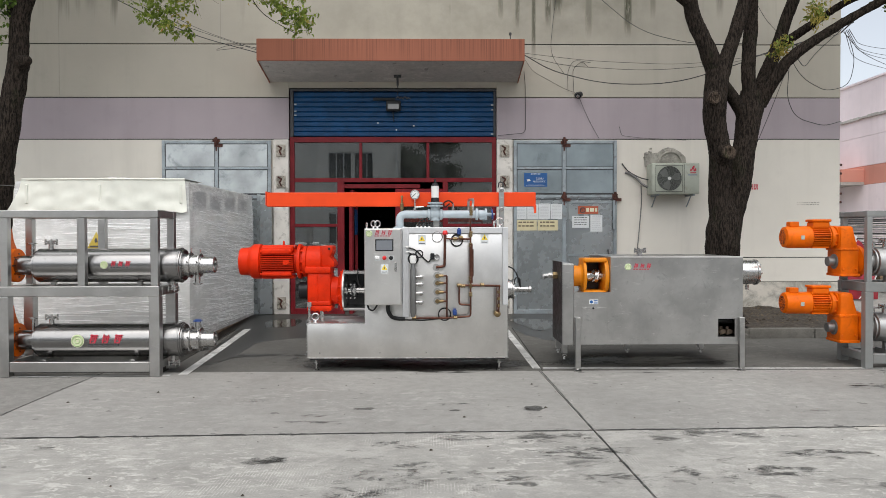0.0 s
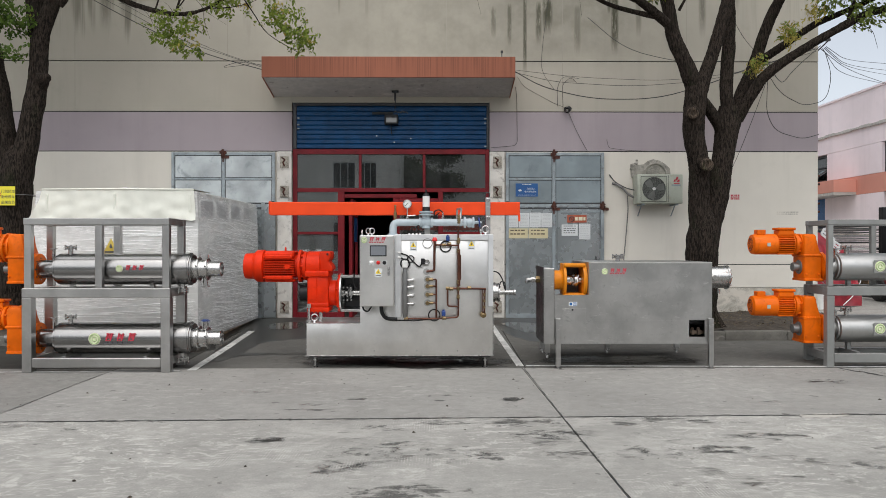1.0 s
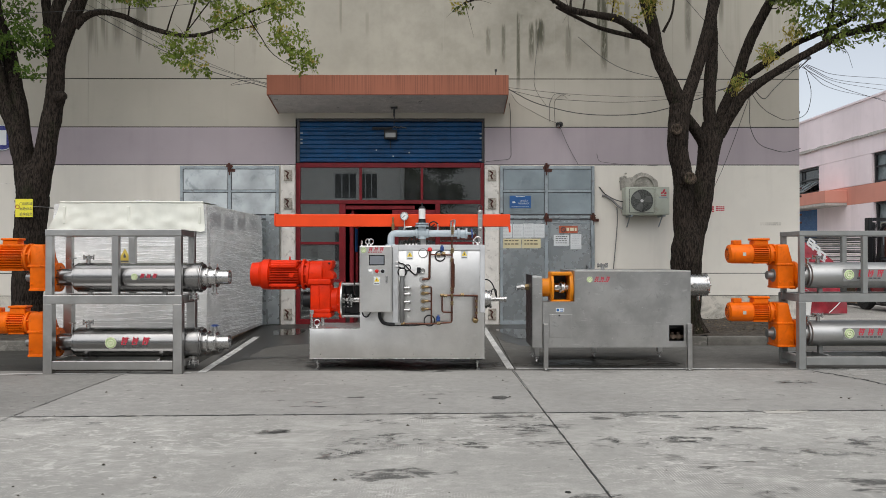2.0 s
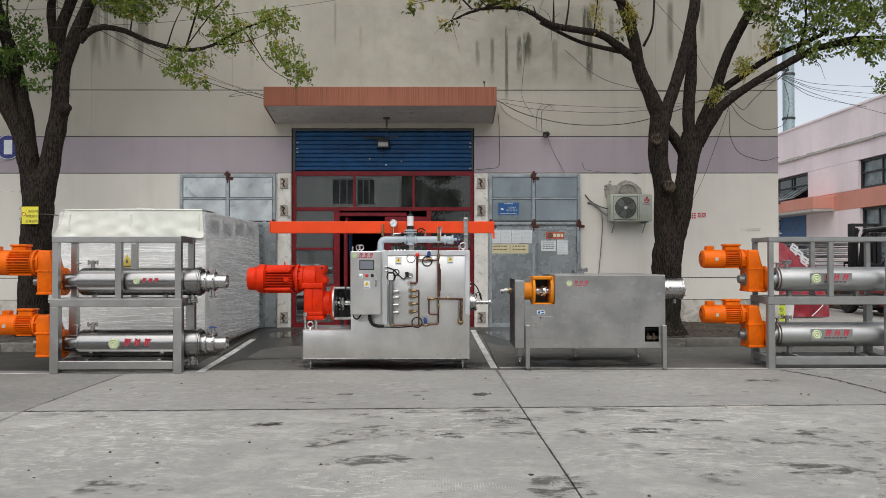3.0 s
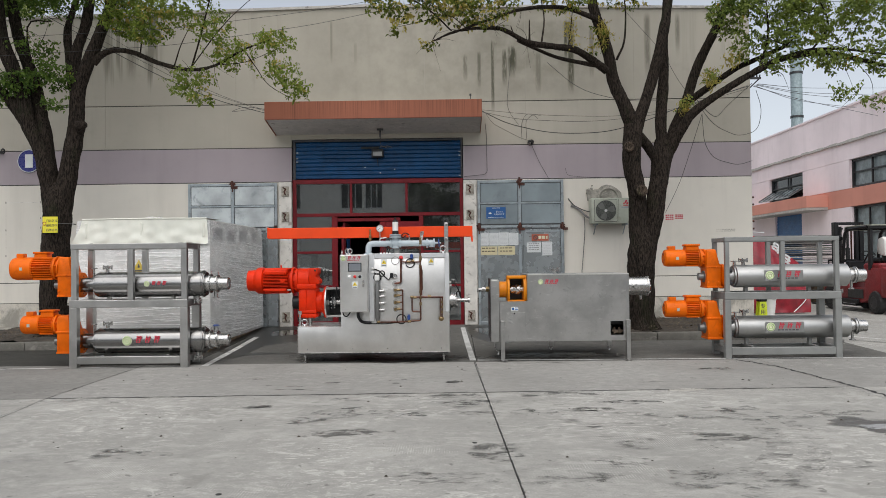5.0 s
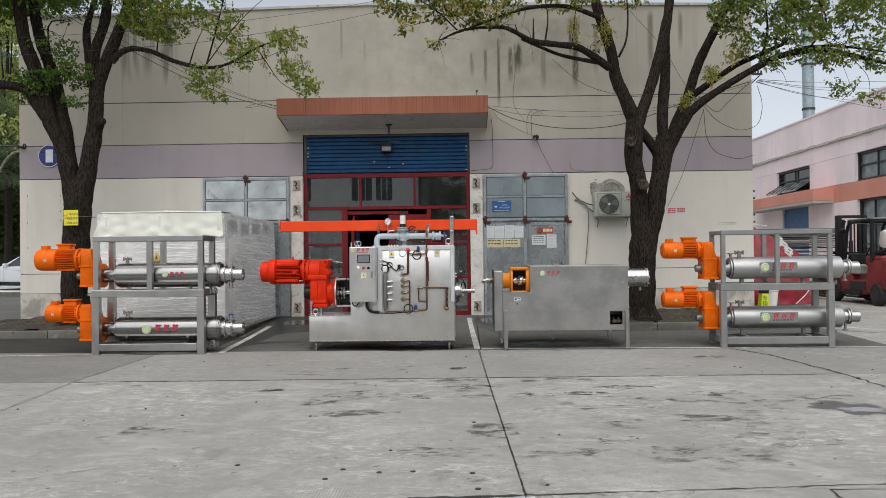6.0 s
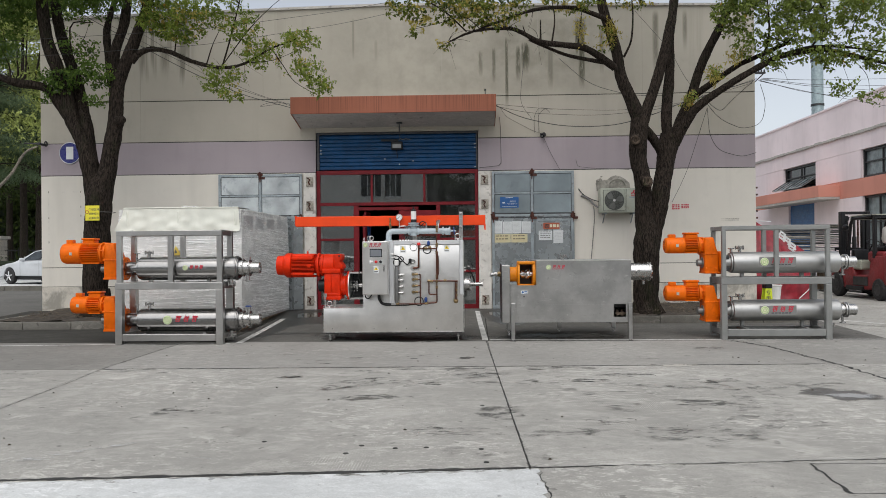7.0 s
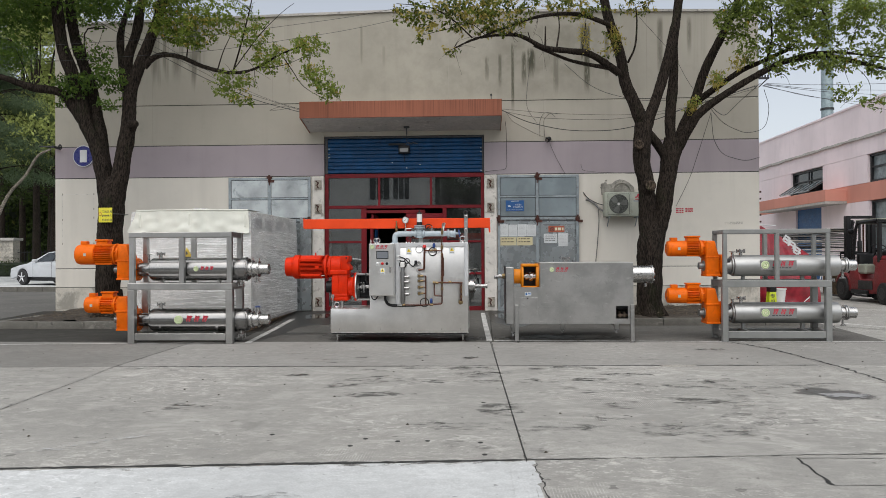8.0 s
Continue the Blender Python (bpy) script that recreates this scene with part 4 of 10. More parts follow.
# ---- planting beds ----
def bed(name, x0, x1, y0, y1, seed):
    g = thing(name, ((x0 + x1) / 2, y0, 0), "low concrete kerbed planting bed with bare soil", "planting bed", kind="structure")
    n = max(1, round((x1 - x0) / 0.98))
    rng = random.Random(seed)
    for k in range(n):
        a, b = x0 + (x1 - x0) * k / n, x0 + (x1 - x0) * (k + 1) / n
        j = rng.uniform(-0.008, 0.008)
        part("kerbstone", B(box(a + 0.004, b - 0.004, y0 + j, y0 + 0.13 + j, -0.03, bay_z(y0) + 0.135 + j, 0.012, 2)), KERB, g)
    for x in (x0, x1 - 0.13):
        for k in range(3):
            ya, yb = y0 + 0.135 + (y1 - y0 - 0.14) * k / 3, y0 + 0.135 + (y1 - y0 - 0.14) * (k + 1) / 3
            part("kerbstone", B(box(x, x + 0.13, ya + 0.004, yb - 0.004, -0.03, bay_z(y0) + 0.13, 0.012, 2)), KERB, g)

    def heap(bm):
        nx, ny = max(8, int((x1 - x0) * 12)), 22
        noise.seed_set(seed)
        vs = {}
        for i in range(nx + 1):
            for j in range(ny + 1):
                x, y = x0 + 0.12 + (x1 - x0 - 0.24) * i / nx, y0 + 0.12 + (y1 - y0 - 0.13) * j / ny
                h = 0.12 + 0.06 * j / ny + 0.05 * noise.noise((x * 2.2, y * 2.2, seed)) + 0.03 * noise.noise((x * 9, y * 9, seed))
                vs[i, j] = bm.verts.new((x, y, bay_z(y0) + h))
        for i in range(nx):
            for j in range(ny):
                bm.faces.new((vs[i, j], vs[i + 1, j], vs[i + 1, j + 1], vs[i, j + 1]))
    part("soil", B(heap), SOIL, g, "bare dark soil with dead leaves")

    def litter(bm):
        for _ in range(int(330 * (x1 - x0))):
            x, y = rng.uniform(x0 + 0.2, x1 - 0.2), rng.uniform(y0 + 0.2, y1 - 0.1)
            z = bay_z(y0) + 0.17 + rng.uniform(0, 0.06)
            a, s = rng.uniform(0, 6.3), rng.uniform(0.012, 0.030)
            u, w = Vector((math.cos(a), math.sin(a), rng.uniform(-0.4, 0.4))) * s, Vector((-math.sin(a), math.cos(a), rng.uniform(-0.4, 0.4))) * s * 0.5
            c = Vector((x, y, z))
            bm.faces.new([bm.verts.new(c + d) for d in (u, w, -u, -w)])
    tagged(part("leaf_litter", B(litter), LITTER, g, "dry brown fallen leaves"), kind="stuff")


LITTER = leaf_material("dry_leaf", (0.05, 0.036, 0.022), (0.15, 0.115, 0.075), (0.24, 0.20, 0.14))
bed("planting_bed_1", 3.45, 7.1, 10.4, WALL - 0.01, 3)
bed("planting_bed_2", -8.0, -5.35, 9.95, WALL - 0.01, 4)

# ---- the workshop building ----
LEFT, RIGHT = -8.62, 7.1
MID = (LEFT + RIGHT) / 2
OPEN_L, OPEN_R, OPEN_TOP = -2.44, 1.13, 4.02
building = thing("wall_front", (MID, WALL, 0), "cream rendered workshop facade with mauve band and rain streaks", "wall", kind="structure")
courses = ((-0.1, 0.66, PLINTH), (0.67, 1.084, CREAM_LOW), (1.097, 3.132, CREAM_LOW), (3.147, 3.847, MAUVE), (3.862, 4.761, CREAM))
for za, zb, coat in courses:
    top = min(zb, OPEN_TOP)
    for xa, xb in ((LEFT, OPEN_L), (OPEN_R, RIGHT)):
        part("render_course", B(box(xa, xb, WALL, WALL + 0.24, za, zb, 0.004)), coat, building)
    if zb > OPEN_TOP:
        part("render_course", B(box(OPEN_L, OPEN_R, WALL, WALL + 0.24, OPEN_TOP, zb, 0.004)), coat, building)


def roof_z(x):
    return 6.62 + 0.16 * (1 - abs(x - MID) / (RIGHT - MID))


part("render_course", B(prism([(LEFT, 4.778), (RIGHT, 4.778), (RIGHT, roof_z(RIGHT)), (MID, roof_z(MID)), (LEFT, roof_z(LEFT))], "y", WALL, WALL + 0.24)), CREAM, building)
part("wall_core", B(box(LEFT, OPEN_L, WALL + 0.02, WALL + 0.3, -0.1, 6.6), box(OPEN_R, RIGHT, WALL + 0.02, WALL + 0.3, -0.1, 6.6), box(OPEN_L, OPEN_R, WALL + 0.02, WALL + 0.3, OPEN_TOP, 6.6)), JOINT, building)
for x, za, zb in ((-6.35, 4.8, 6.6), (-3.6, 4.8, 6.65), (0.35, 4.8, 6.7), (2.45, 4.8, 6.66), (4.7, 4.8, 6.63), (2.45, 3.9, 4.75), (-6.35, 3.9, 4.75)):
    part("render_seam", B(box(x - 0.004, x + 0.004, WALL - 0.0015, WALL + 0.01, za, zb)), SEAM, building)
part("coping", B(prism([(LEFT - 0.04, roof_z(LEFT)), (MID, roof_z(MID)), (RIGHT + 0.04, roof_z(RIGHT)), (RIGHT + 0.04, roof_z(RIGHT) + 0.05), (MID, roof_z(MID) + 0.05), (LEFT - 0.04, roof_z(LEFT) + 0.05)], "y", WALL - 0.04, WALL + 0.3)), SOFFIT, building, "thin weathered cement coping")
single("wall_side_right", B(box(RIGHT - 0.24, RIGHT, WALL + 0.241, WALL + 22, -0.1, 6.6)), CREAM_LOW, (RIGHT, WALL + 11, 0), "plain cream side wall of the workshop", "wall", kind="structure")
single("wall_side_left", B(box(LEFT, LEFT + 0.24, WALL + 0.241, WALL + 22, -0.1, 6.6)), CREAM_LOW, (LEFT, WALL + 11, 0), "plain cream side wall of the workshop", "wall", kind="structure")
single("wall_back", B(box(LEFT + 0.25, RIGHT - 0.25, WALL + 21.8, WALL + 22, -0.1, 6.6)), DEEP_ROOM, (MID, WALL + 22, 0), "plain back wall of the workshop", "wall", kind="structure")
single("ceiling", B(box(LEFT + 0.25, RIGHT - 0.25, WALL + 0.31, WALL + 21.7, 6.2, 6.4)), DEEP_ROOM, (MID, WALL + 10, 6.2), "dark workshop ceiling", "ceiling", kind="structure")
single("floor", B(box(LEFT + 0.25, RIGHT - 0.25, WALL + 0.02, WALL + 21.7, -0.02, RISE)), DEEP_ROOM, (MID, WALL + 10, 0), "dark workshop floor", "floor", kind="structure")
single("roof", B(box(LEFT + 0.01, RIGHT - 0.01, WALL + 0.31, WALL + 22, 6.42, 6.58)), SOFFIT, (MID, WALL + 10, 6.4), "flat grey workshop roof", "roof", kind="structure")

# canopy over the doorway
canopy = thing("canopy", (-0.63, WALL, 4.3), "terracotta painted concrete canopy with grey soffit", "canopy", kind="structure")
CX0, CX1, CY = -2.77, 1.50, 12.22
part("slab", B(prism([(CY + 0.012, 4.285), (WALL - 0.002, 4.12), (WALL - 0.002, 4.60), (CY + 0.012, 4.60)], "x", CX0 + 0.012, CX1 - 0.012)), SOFFIT, canopy, "grey stained cement soffit")
part("fascia", B(box(CX0, CX1, CY - 0.02, CY + 0.01, 4.265, 4.615, 0.004)), TERRACOTTA, canopy, "terracotta fascia streaked with lime")
for x0, x1 in ((CX0, CX0 + 0.01), (CX1 - 0.01, CX1)):
    part("fascia", B(prism([(CY + 0.011, 4.265), (WALL - 0.003, 4.10), (WALL - 0.003, 4.612), (CY + 0.011, 4.612)], "x", x0, x1)), TERRACOTTA, canopy)
part("lamp_stub", B(rod((-0.56, 12.85, 4.0), (-0.56, 12.85, 4.16), 0.018), box(-0.62, -0.50, 12.80, 12.90, 4.14, 4.17), tube([(-0.56, 12.85, 4.0), (-0.55, 12.87, 3.92), (-0.57, 12.9, 3.86)], 0.008)), DARK_STEEL, canopy, "rusty bracket under the canopy")
part("spike", B(rod((1.28, 12.3, 4.6), (1.28, 12.3, 4.72), 0.008), rod((1.28, 12.3, 4.70), (1.28, 12.3, 4.74), 0.02)), DARK_STEEL, canopy)

# jambs beside the doorway
for xa, xb in ((-2.70, OPEN_L), (OPEN_R, 1.40)):
    j = thing("door_jamb", ((xa + xb) / 2, WALL - 0.05, bay_z(13.1)), "worn white jamb with rusty hinge plates", "door jamb", "jambs", "structure")
    part("post", B(box(xa, xb, WALL - 0.06, WALL - 0.003, bay_z(13.1), 3.13, 0.008)), JAMB, j)
    mid = (xa + xb) / 2
    for z in (2.93, 2.40, 0.32):
        part("hinge_plate", B(box(mid - 0.075, mid + 0.08, WALL - 0.075, WALL - 0.061, z - 0.10, z + 0.11, 0.004), *[rod((mid + dx, WALL - 0.10, z + dz), (mid + dx, WALL - 0.074, z + dz), 0.022, n=8) for dx in (-0.05, 0.05) for dz in (-0.08, 0.02)]), BROKEN, j)
        part("hinge_pin", B(tube([(mid - 0.045, WALL - 0.08, z + 0.085), (mid + 0.015, WALL - 0.09, z + 0.05), (mid - 0.02, WALL - 0.085, z - 0.005), (mid + 0.01, WALL - 0.08, z - 0.07)], 0.013, 0.01)), RUST, j, "rusty hinge remains")

# roller shutter
shutter = thing("roller_shutter", (-0.65, WALL, 3.18), "half-raised dark blue steel roller shutter", "shutter")
SHUT_Y = WALL + 0.09
z = 3.20
while z < 3.97:
    part("slat", B(prism([(SHUT_Y, z), (SHUT_Y - 0.016, z + 0.012), (SHUT_Y - 0.016, z + 0.07), (SHUT_Y - 0.004, z + 0.082), (SHUT_Y + 0.02, z + 0.082), (SHUT_Y + 0.02, z)], "x", OPEN_L + 0.07, OPEN_R - 0.05)), SHUTTER_BLUE, shutter)
    z += 0.0845
for xa, xb in ((OPEN_L + 0.01, OPEN_L + 0.07), (OPEN_R - 0.05, OPEN_R - 0.01)):
    part("guide_rail", B(box(xa, xb, SHUT_Y - 0.045, SHUT_Y + 0.04, 3.19, 4.0, 0.003)), DARK_STEEL, shutter, "dark steel guide rail")
part("head_rail", B(box(OPEN_L + 0.01, OPEN_R - 0.01, SHUT_Y - 0.06, SHUT_Y + 0.04, 3.97, 4.015, 0.003)), DARK_STEEL, shutter)
for k, (dx, z) in enumerate(((0.10, 3.56), (0.10, 3.63), (0.10, 3.75), (3.50, 3.24), (3.50, 3.66), (3.50, 3.74))):
    part("clip", B(box(OPEN_L + dx - 0.02, OPEN_L + dx + 0.02, SHUT_Y - 0.03, SHUT_Y - 0.017, z - 0.012, z + 0.012)), GALV_FRAME, shutter)
for x, z in ((-0.92, 3.43), (-0.60, 3.31), (-0.30, 3.38)):
    part("scrap_tag", B(box(x - 0.012, x + 0.014, SHUT_Y - 0.022, SHUT_Y - 0.017, z - 0.010, z + 0.012)), PAPER, shutter)

floodlight = thing("floodlight", (-0.64, WALL, 3.70), "black square floodlight hung on the blue shutter", "lamp")
part("body", B(box(-0.77, -0.52, SHUT_Y - 0.14, SHUT_Y - 0.05, 3.62, 3.80, 0.012, 2)), BLACK, floodlight)
part("reflector", B(box(-0.74, -0.55, SHUT_Y - 0.144, SHUT_Y - 0.139, 3.655, 3.74)), GREY_STEEL, floodlight, "silver reflector behind glass")
part("bracket", B(box(-1.00, -0.62, SHUT_Y - 0.05, SHUT_Y - 0.02, 3.815, 3.86), rod((-0.64, SHUT_Y - 0.06, 3.45), (-0.66, SHUT_Y - 0.06, 3.64), 0.01, n=6)), BLACK, floodlight)
part("wire_tangle", B(*[tube([(-0.60 + 0.06 * k, SHUT_Y - 0.04, 3.85), (-0.57 + 0.06 * k, SHUT_Y - 0.07, 3.88 - 0.02 * (k % 2)), (-0.53 + 0.06 * k, SHUT_Y - 0.04, 3.84)], 0.008, 0.02, 6) for k in range(4)]), CABLE_GREY, floodlight)

# red glazed entrance under the shutter
GY = WALL + 0.06
entrance = thing("door_1", (-0.65, WALL, bay_z(13.1)), "dark red steel glazed entrance with its door standing open", "door", kind="structure")
DZ = RISE - 0.005


def bar(x0, x1, z0, z1, y0=GY - 0.03, y1=GY + 0.03, name="frame_bar"):
    part(name, B(box(x0, x1, y0, y1, z0, z1, 0.004)), CRIMSON, entrance)


TZ = 2.44
bar(OPEN_L + 0.005, OPEN_L + 0.085, DZ, 3.18)
bar(OPEN_R - 0.075, OPEN_R - 0.005, DZ, 3.18)
bar(OPEN_L + 0.086, OPEN_R - 0.076, 3.09, 3.18, GY - 0.05)
bar(OPEN_L + 0.086, OPEN_R - 0.076, TZ - 0.035, TZ + 0.035)
for x in (-1.215, -0.055):
    bar(x - 0.025, x + 0.025, TZ + 0.036, 3.089)
bar(-1.62, -1.50, DZ, TZ - 0.036)
bar(-1.42, -1.36, DZ, 2.20)
bar(-1.499, -0.19, 2.30, 2.37)
bar(0.20, 0.29, DZ, TZ - 0.036)
for z in (1.66, 0.95):
    bar(OPEN_L + 0.086, -1.621, z - 0.025, z + 0.025)
    bar(0.291, OPEN_R - 0.076, z - 0.025, z + 0.025)
bar(-0.62, -0.50, DZ, 2.29)
bar(-0.499, 0.199, 2.05, 2.29)
bar(-0.499, 0.199, DZ, 0.75)
bar(OPEN_L + 0.086, -1.621, DZ, DZ + 0.10)
bar(0.291, OPEN_R - 0.076, DZ, DZ + 0.10)


def pane(x0, x1, z0, z1, y=GY):
    ob = part("pane", B(box(x0, x1, y - 0.003, y + 0.003, z0, z1)), GLASS, entrance)
    ob.visible_shadow = False


for xa, xb in ((OPEN_L + 0.086, -1.241), (-1.189, -0.081), (-0.029, OPEN_R - 0.076)):
    pane(xa, xb, TZ + 0.036, 3.089)
for xa, xb in ((OPEN_L + 0.086, -1.621), (0.291, OPEN_R - 0.076)):
    pane(xa, xb, 1.686, TZ - 0.036)
    pane(xa, xb, 0.976, 1.634)
    pane(xa, xb, DZ + 0.101, 0.924)
pane(-0.499, 0.199, 0.751, 2.049)
# the open leaf, swung into the workshop
leaf = part("door_leaf", B(box(-1.40, -1.35, WALL + 0.1, WALL + 0.16, DZ, 2.28, 0.003), box(-1.40, -1.35, WALL + 0.85, WALL + 0.91, DZ, 2.28, 0.003), box(-1.40, -1.35, WALL + 0.16, WALL + 0.85, 2.16, 2.28), box(-1.40, -1.35, WALL + 0.16, WALL + 0.85, DZ, 0.8)), CRIMSON, entrance)
part("notice", B(box(-1.347, -1.342, WALL + 0.3, WALL + 0.75, 1.5, 1.95)), SIGN_BLUE, entrance, "blue notice on the open door")


# side steel doors
DOOR_PANE = paint("dusty_door_pane", (0.42, 0.49, 0.52), 0.13, 0.7, 0.22, 1.2, dirt=(0.20, 0.225, 0.235), dirt_amount=0.55, bump=0.5, grain=2.2)
# Paler copy of the door pane: the bright sky reflection is in its colour.
SKY_PALE_PANE = paint("sky_pale_door_pane", (0.60, 0.64, 0.65), 0.2, 0.45, 0.25, 1.6, dirt=(0.28, 0.32, 0.33), dirt_amount=0.7, bump=0.4, grain=2.5)


def steel_door(name, x0, x1, z0, label, mids, rail, lower, pale=DOOR_PANE):
    g = thing(name, ((x0 + x1) / 2, WALL, z0), label, "door", "steel doors", "structure")
    y0, y1, top = WALL - 0.055, WALL - 0.004, 3.115
    part("sheet", B(box(x0 + 0.03, x1 - 0.03, y0 + 0.022, y1, z0, top - 0.02)), GALV, g, "dented galvanised sheet")
    for a, b in ((x0 + 0.057, mids - 0.032), (mids + 0.032, x1 - 0.057)):
        for za, zb in ((2.657, top - 0.057), (rail + 0.07, 2.618)):
            part("rebate", B(box(a - 0.002, b + 0.002, y0 + 0.0170, y0 + 0.0213, za - 0.002, zb + 0.002)), DARK_STEEL, g, "dark rebate round the pane")
            part("pane", B(box(a + 0.010, b - 0.010, y0 + 0.014, y0 + 0.0165, za + 0.010, zb - 0.010)), pale, g, "dusty pane reflecting the sky")
    for a, b in ((x0, x0 + 0.055), (x1 - 0.055, x1), (mids - 0.03, mids + 0.03)):
        part("stile", B(box(a, b, y0, y1 - 0.012, z0, top, 0.003)), GALV_FRAME, g)
    for z, h in ((top - 0.055, 0.055), (2.62, 0.035), (rail, 0.05), (z0, 0.07)):
        part("rail", B(box(x0 + 0.056, mids - 0.031, y0 + 0.004, y1 - 0.012, z, z + h, 0.003), box(mids + 0.031, x1 - 0.056, y0 + 0.004, y1 - 0.012, z, z + h, 0.003)), GALV_FRAME, g)
    for x in (x0 + 0.03, mids, x1 - 0.03):
        for z in (rail + 0.03,) if x != mids else (rail + 0.03, top - 0.02):
            rng_ = random.Random(int(x * 100 + z * 37))
            edge = [(x + (0.035 + 0.045 * rng_.random()) * math.cos(q * math.tau / 14), z + (0.03 + 0.05 * rng_.random()) * math.sin(q * math.tau / 14)) for q in range(14)]
            part("rust_plate", B(prism(edge, "y", y0 - 0.006, y0 - 0.001), box(x - 0.03, x + 0.11, y0 - 0.009, y0 - 0.0061, z - 0.095, z - 0.04, 0.003), box(x - 0.012, x + 0.012, y0 - 0.008, y0 - 0.0061, z - 0.16, z - 0.05), rod((x, y0 - 0.02, z - 0.06), (x, y0 - 0.02, z + 0.07), 0.022, n=8)), RUST, g, "rusted weld plate")
    for z in (rail - 0.032, rail + 0.052):
        part("gap", B(box(x0 + 0.056, mids - 0.031, y0 + 0.014, y0 + 0.0215, z, z + 0.016), box(mids + 0.031, x1 - 0.056, y0 + 0.014, y0 + 0.0215, z, z + 0.016)), DARK_STEEL, g)
    if lower:
        a, b = mids + 0.07, x1 - 0.08
        part("wicket_door", B(box(a, b, y0 + 0.008, y0 + 0.021, z0 + 0.12, rail - 0.06, 0.004)), GALV, g, "narrow steel wicket door")
        for za in (1.12, rail - 0.10):
            part("rail", B(box(a, b, y0 - 0.002, y0 + 0.007, za, za + 0.035)), GALV_FRAME, g)
        part("handle", B(tube([(b - 0.07, y0, 1.05), (b - 0.07, y0 - 0.05, 1.08), (b - 0.07, y0 - 0.05, 1.20), (b - 0.07, y0, 1.23)], 0.012, 0.02)), DARK_STEEL, g)
        part("closer", B(box(b + 0.01, b + 0.05, y0 - 0.03, y0, rail - 0.55, rail - 0.05, 0.004)), GALV_FRAME, g)
    return g


steel_door("door_2", 1.42, 3.20, bay_z(13.1), "grey galvanised steel double door with pasted notices", 2.29, 2.13, True)
steel_door("door_3", -4.60, -2.74, bay_z(13.1), "grey galvanised steel double door behind a wrapped crate", -3.67, 2.13, False, SKY_PALE_PANE)
part("door_edge_frame", B(box(-2.98, -2.92, WALL - 0.075, WALL - 0.056, 0.15, 2.2, 0.003), box(-2.93, -2.72, WALL - 0.12, WALL - 0.06, 0.14, 2.17, 0.004)), GALV, building, "grey steel door edge")


def bars(x0, x1, y, z0, z1, rows, material, parent, seed=1, height=0.5, name="text_bar"):
    """Rows of short plain bars in place of small print."""
    rng = random.Random(seed)
    step = (z1 - z0) / rows
    shapes = []
    for k in range(rows):
        x = x0
        while x < x1 - 0.01:
            w = min(rng.uniform(0.5, 1.4) * step, x1 - x)
            shapes.append(box(x, x + w, y - 0.0015, y, z1 - step * k - step * height, z1 - step * k))
            x += w + step * 0.25
    return tagged(part(name, B(*shapes), material, parent), kind="stuff")


def lettering(body, x, y, z, size, material, parent):
    """Flat characters that face the yard."""
    cu = bpy.data.curves.new("lettering", "FONT")
    cu.body, cu.size, cu.extrude = body, size, 0.0006
    cu.materials.append(material)
    ob = new("lettering", cu)
    ob.parent = parent
    at = HOME[parent]
    ob.matrix_basis = pose(x - at.x, y - at.y, z - at.z, 90)
    return ob


def notice(name, x0, x1, z0, z1, y, material, label, rows=0, ink=None, seed=1, group=""):
    g = thing(name, ((x0 + x1) / 2, y, z0), label, "notice", group)
    part("sheet", B(box(x0, x1, y - 0.004, y, z0, z1)), material, g)
    if rows:
        m = (x1 - x0) * 0.12
        bars(x0 + m, x1 - m, y - 0.0045, z0 + m * 0.6, z1 - m * 0.6, rows, ink or INK, g, seed, 0.34)
    return g


SY, SYP = WALL - 0.034, WALL - 0.043
cctv_sign = notice("notice", 1.60, 2.00, 2.32, 2.555, SYP, SIGN_BLUE, "blue camera warning notice with white print", 0, group="notices on the door")
bars(1.72, 1.88, SYP - 0.0045, 2.52, 2.545, 1, PAPER, cctv_sign, 4, 0.6)
for body, x, z, size in (("\u60a8\u5df2\u8fdb\u5165", 1.80, 2.445, 0.038), ("\u7535\u5b50\u76d1\u63a7\u533a\u57df", 1.755, 2.395, 0.036)):
    lettering(body, x, SYP - 0.0052, z, size, PAPER, cctv_sign)
bars(1.64, 1.96, SYP - 0.0045, 2.33, 2.35, 1, PAPER, cctv_sign, 7, 0.4)
part("camera_mark", B(prism([(1.64, 2.44), (1.69, 2.45), (1.715, 2.42), (1.66, 2.41)], "y", SYP - 0.006, SYP - 0.0042)), PAPER, cctv_sign)
for k in range(4):
    notice("notice", 1.45 + 0.205 * k, 1.645 + 0.205 * k, 1.765, 2.03 - 0.01 * (k % 2), SY, PAPER, "white printed sheet pasted on the steel door", 9, PRINT_GREY, 20 + k, "notices on the door")
for k in range(2):
    notice("notice", 1.46 + 0.375 * k, 1.82 + 0.365 * k, 1.565, 1.745, SY, PAPER_CREAM, "cream safety picture strip pasted on the steel door", 2, BRONZE, 30 + k, "notices on the door")
SY2 = WALL - 0.05
no_smoking = notice("notice", 2.53, 2.88, 1.85, 1.985, SY2, SIGN_RED, "faded red no smoking notice", 0, group="notices on the door")
part("ring_mark", B(ring((2.61, SY2 - 0.006, 1.915), (0, 1, 0), 0.042, 0.008, 20, 4), rod((2.585, SY2 - 0.006, 1.94), (2.635, SY2 - 0.006, 1.89), 0.006, n=4)), INK, no_smoking)
bars(2.67, 2.86, SY2 - 0.0045, 1.88, 1.95, 1, LOGO_CREAM, no_smoking, 3, 0.9)
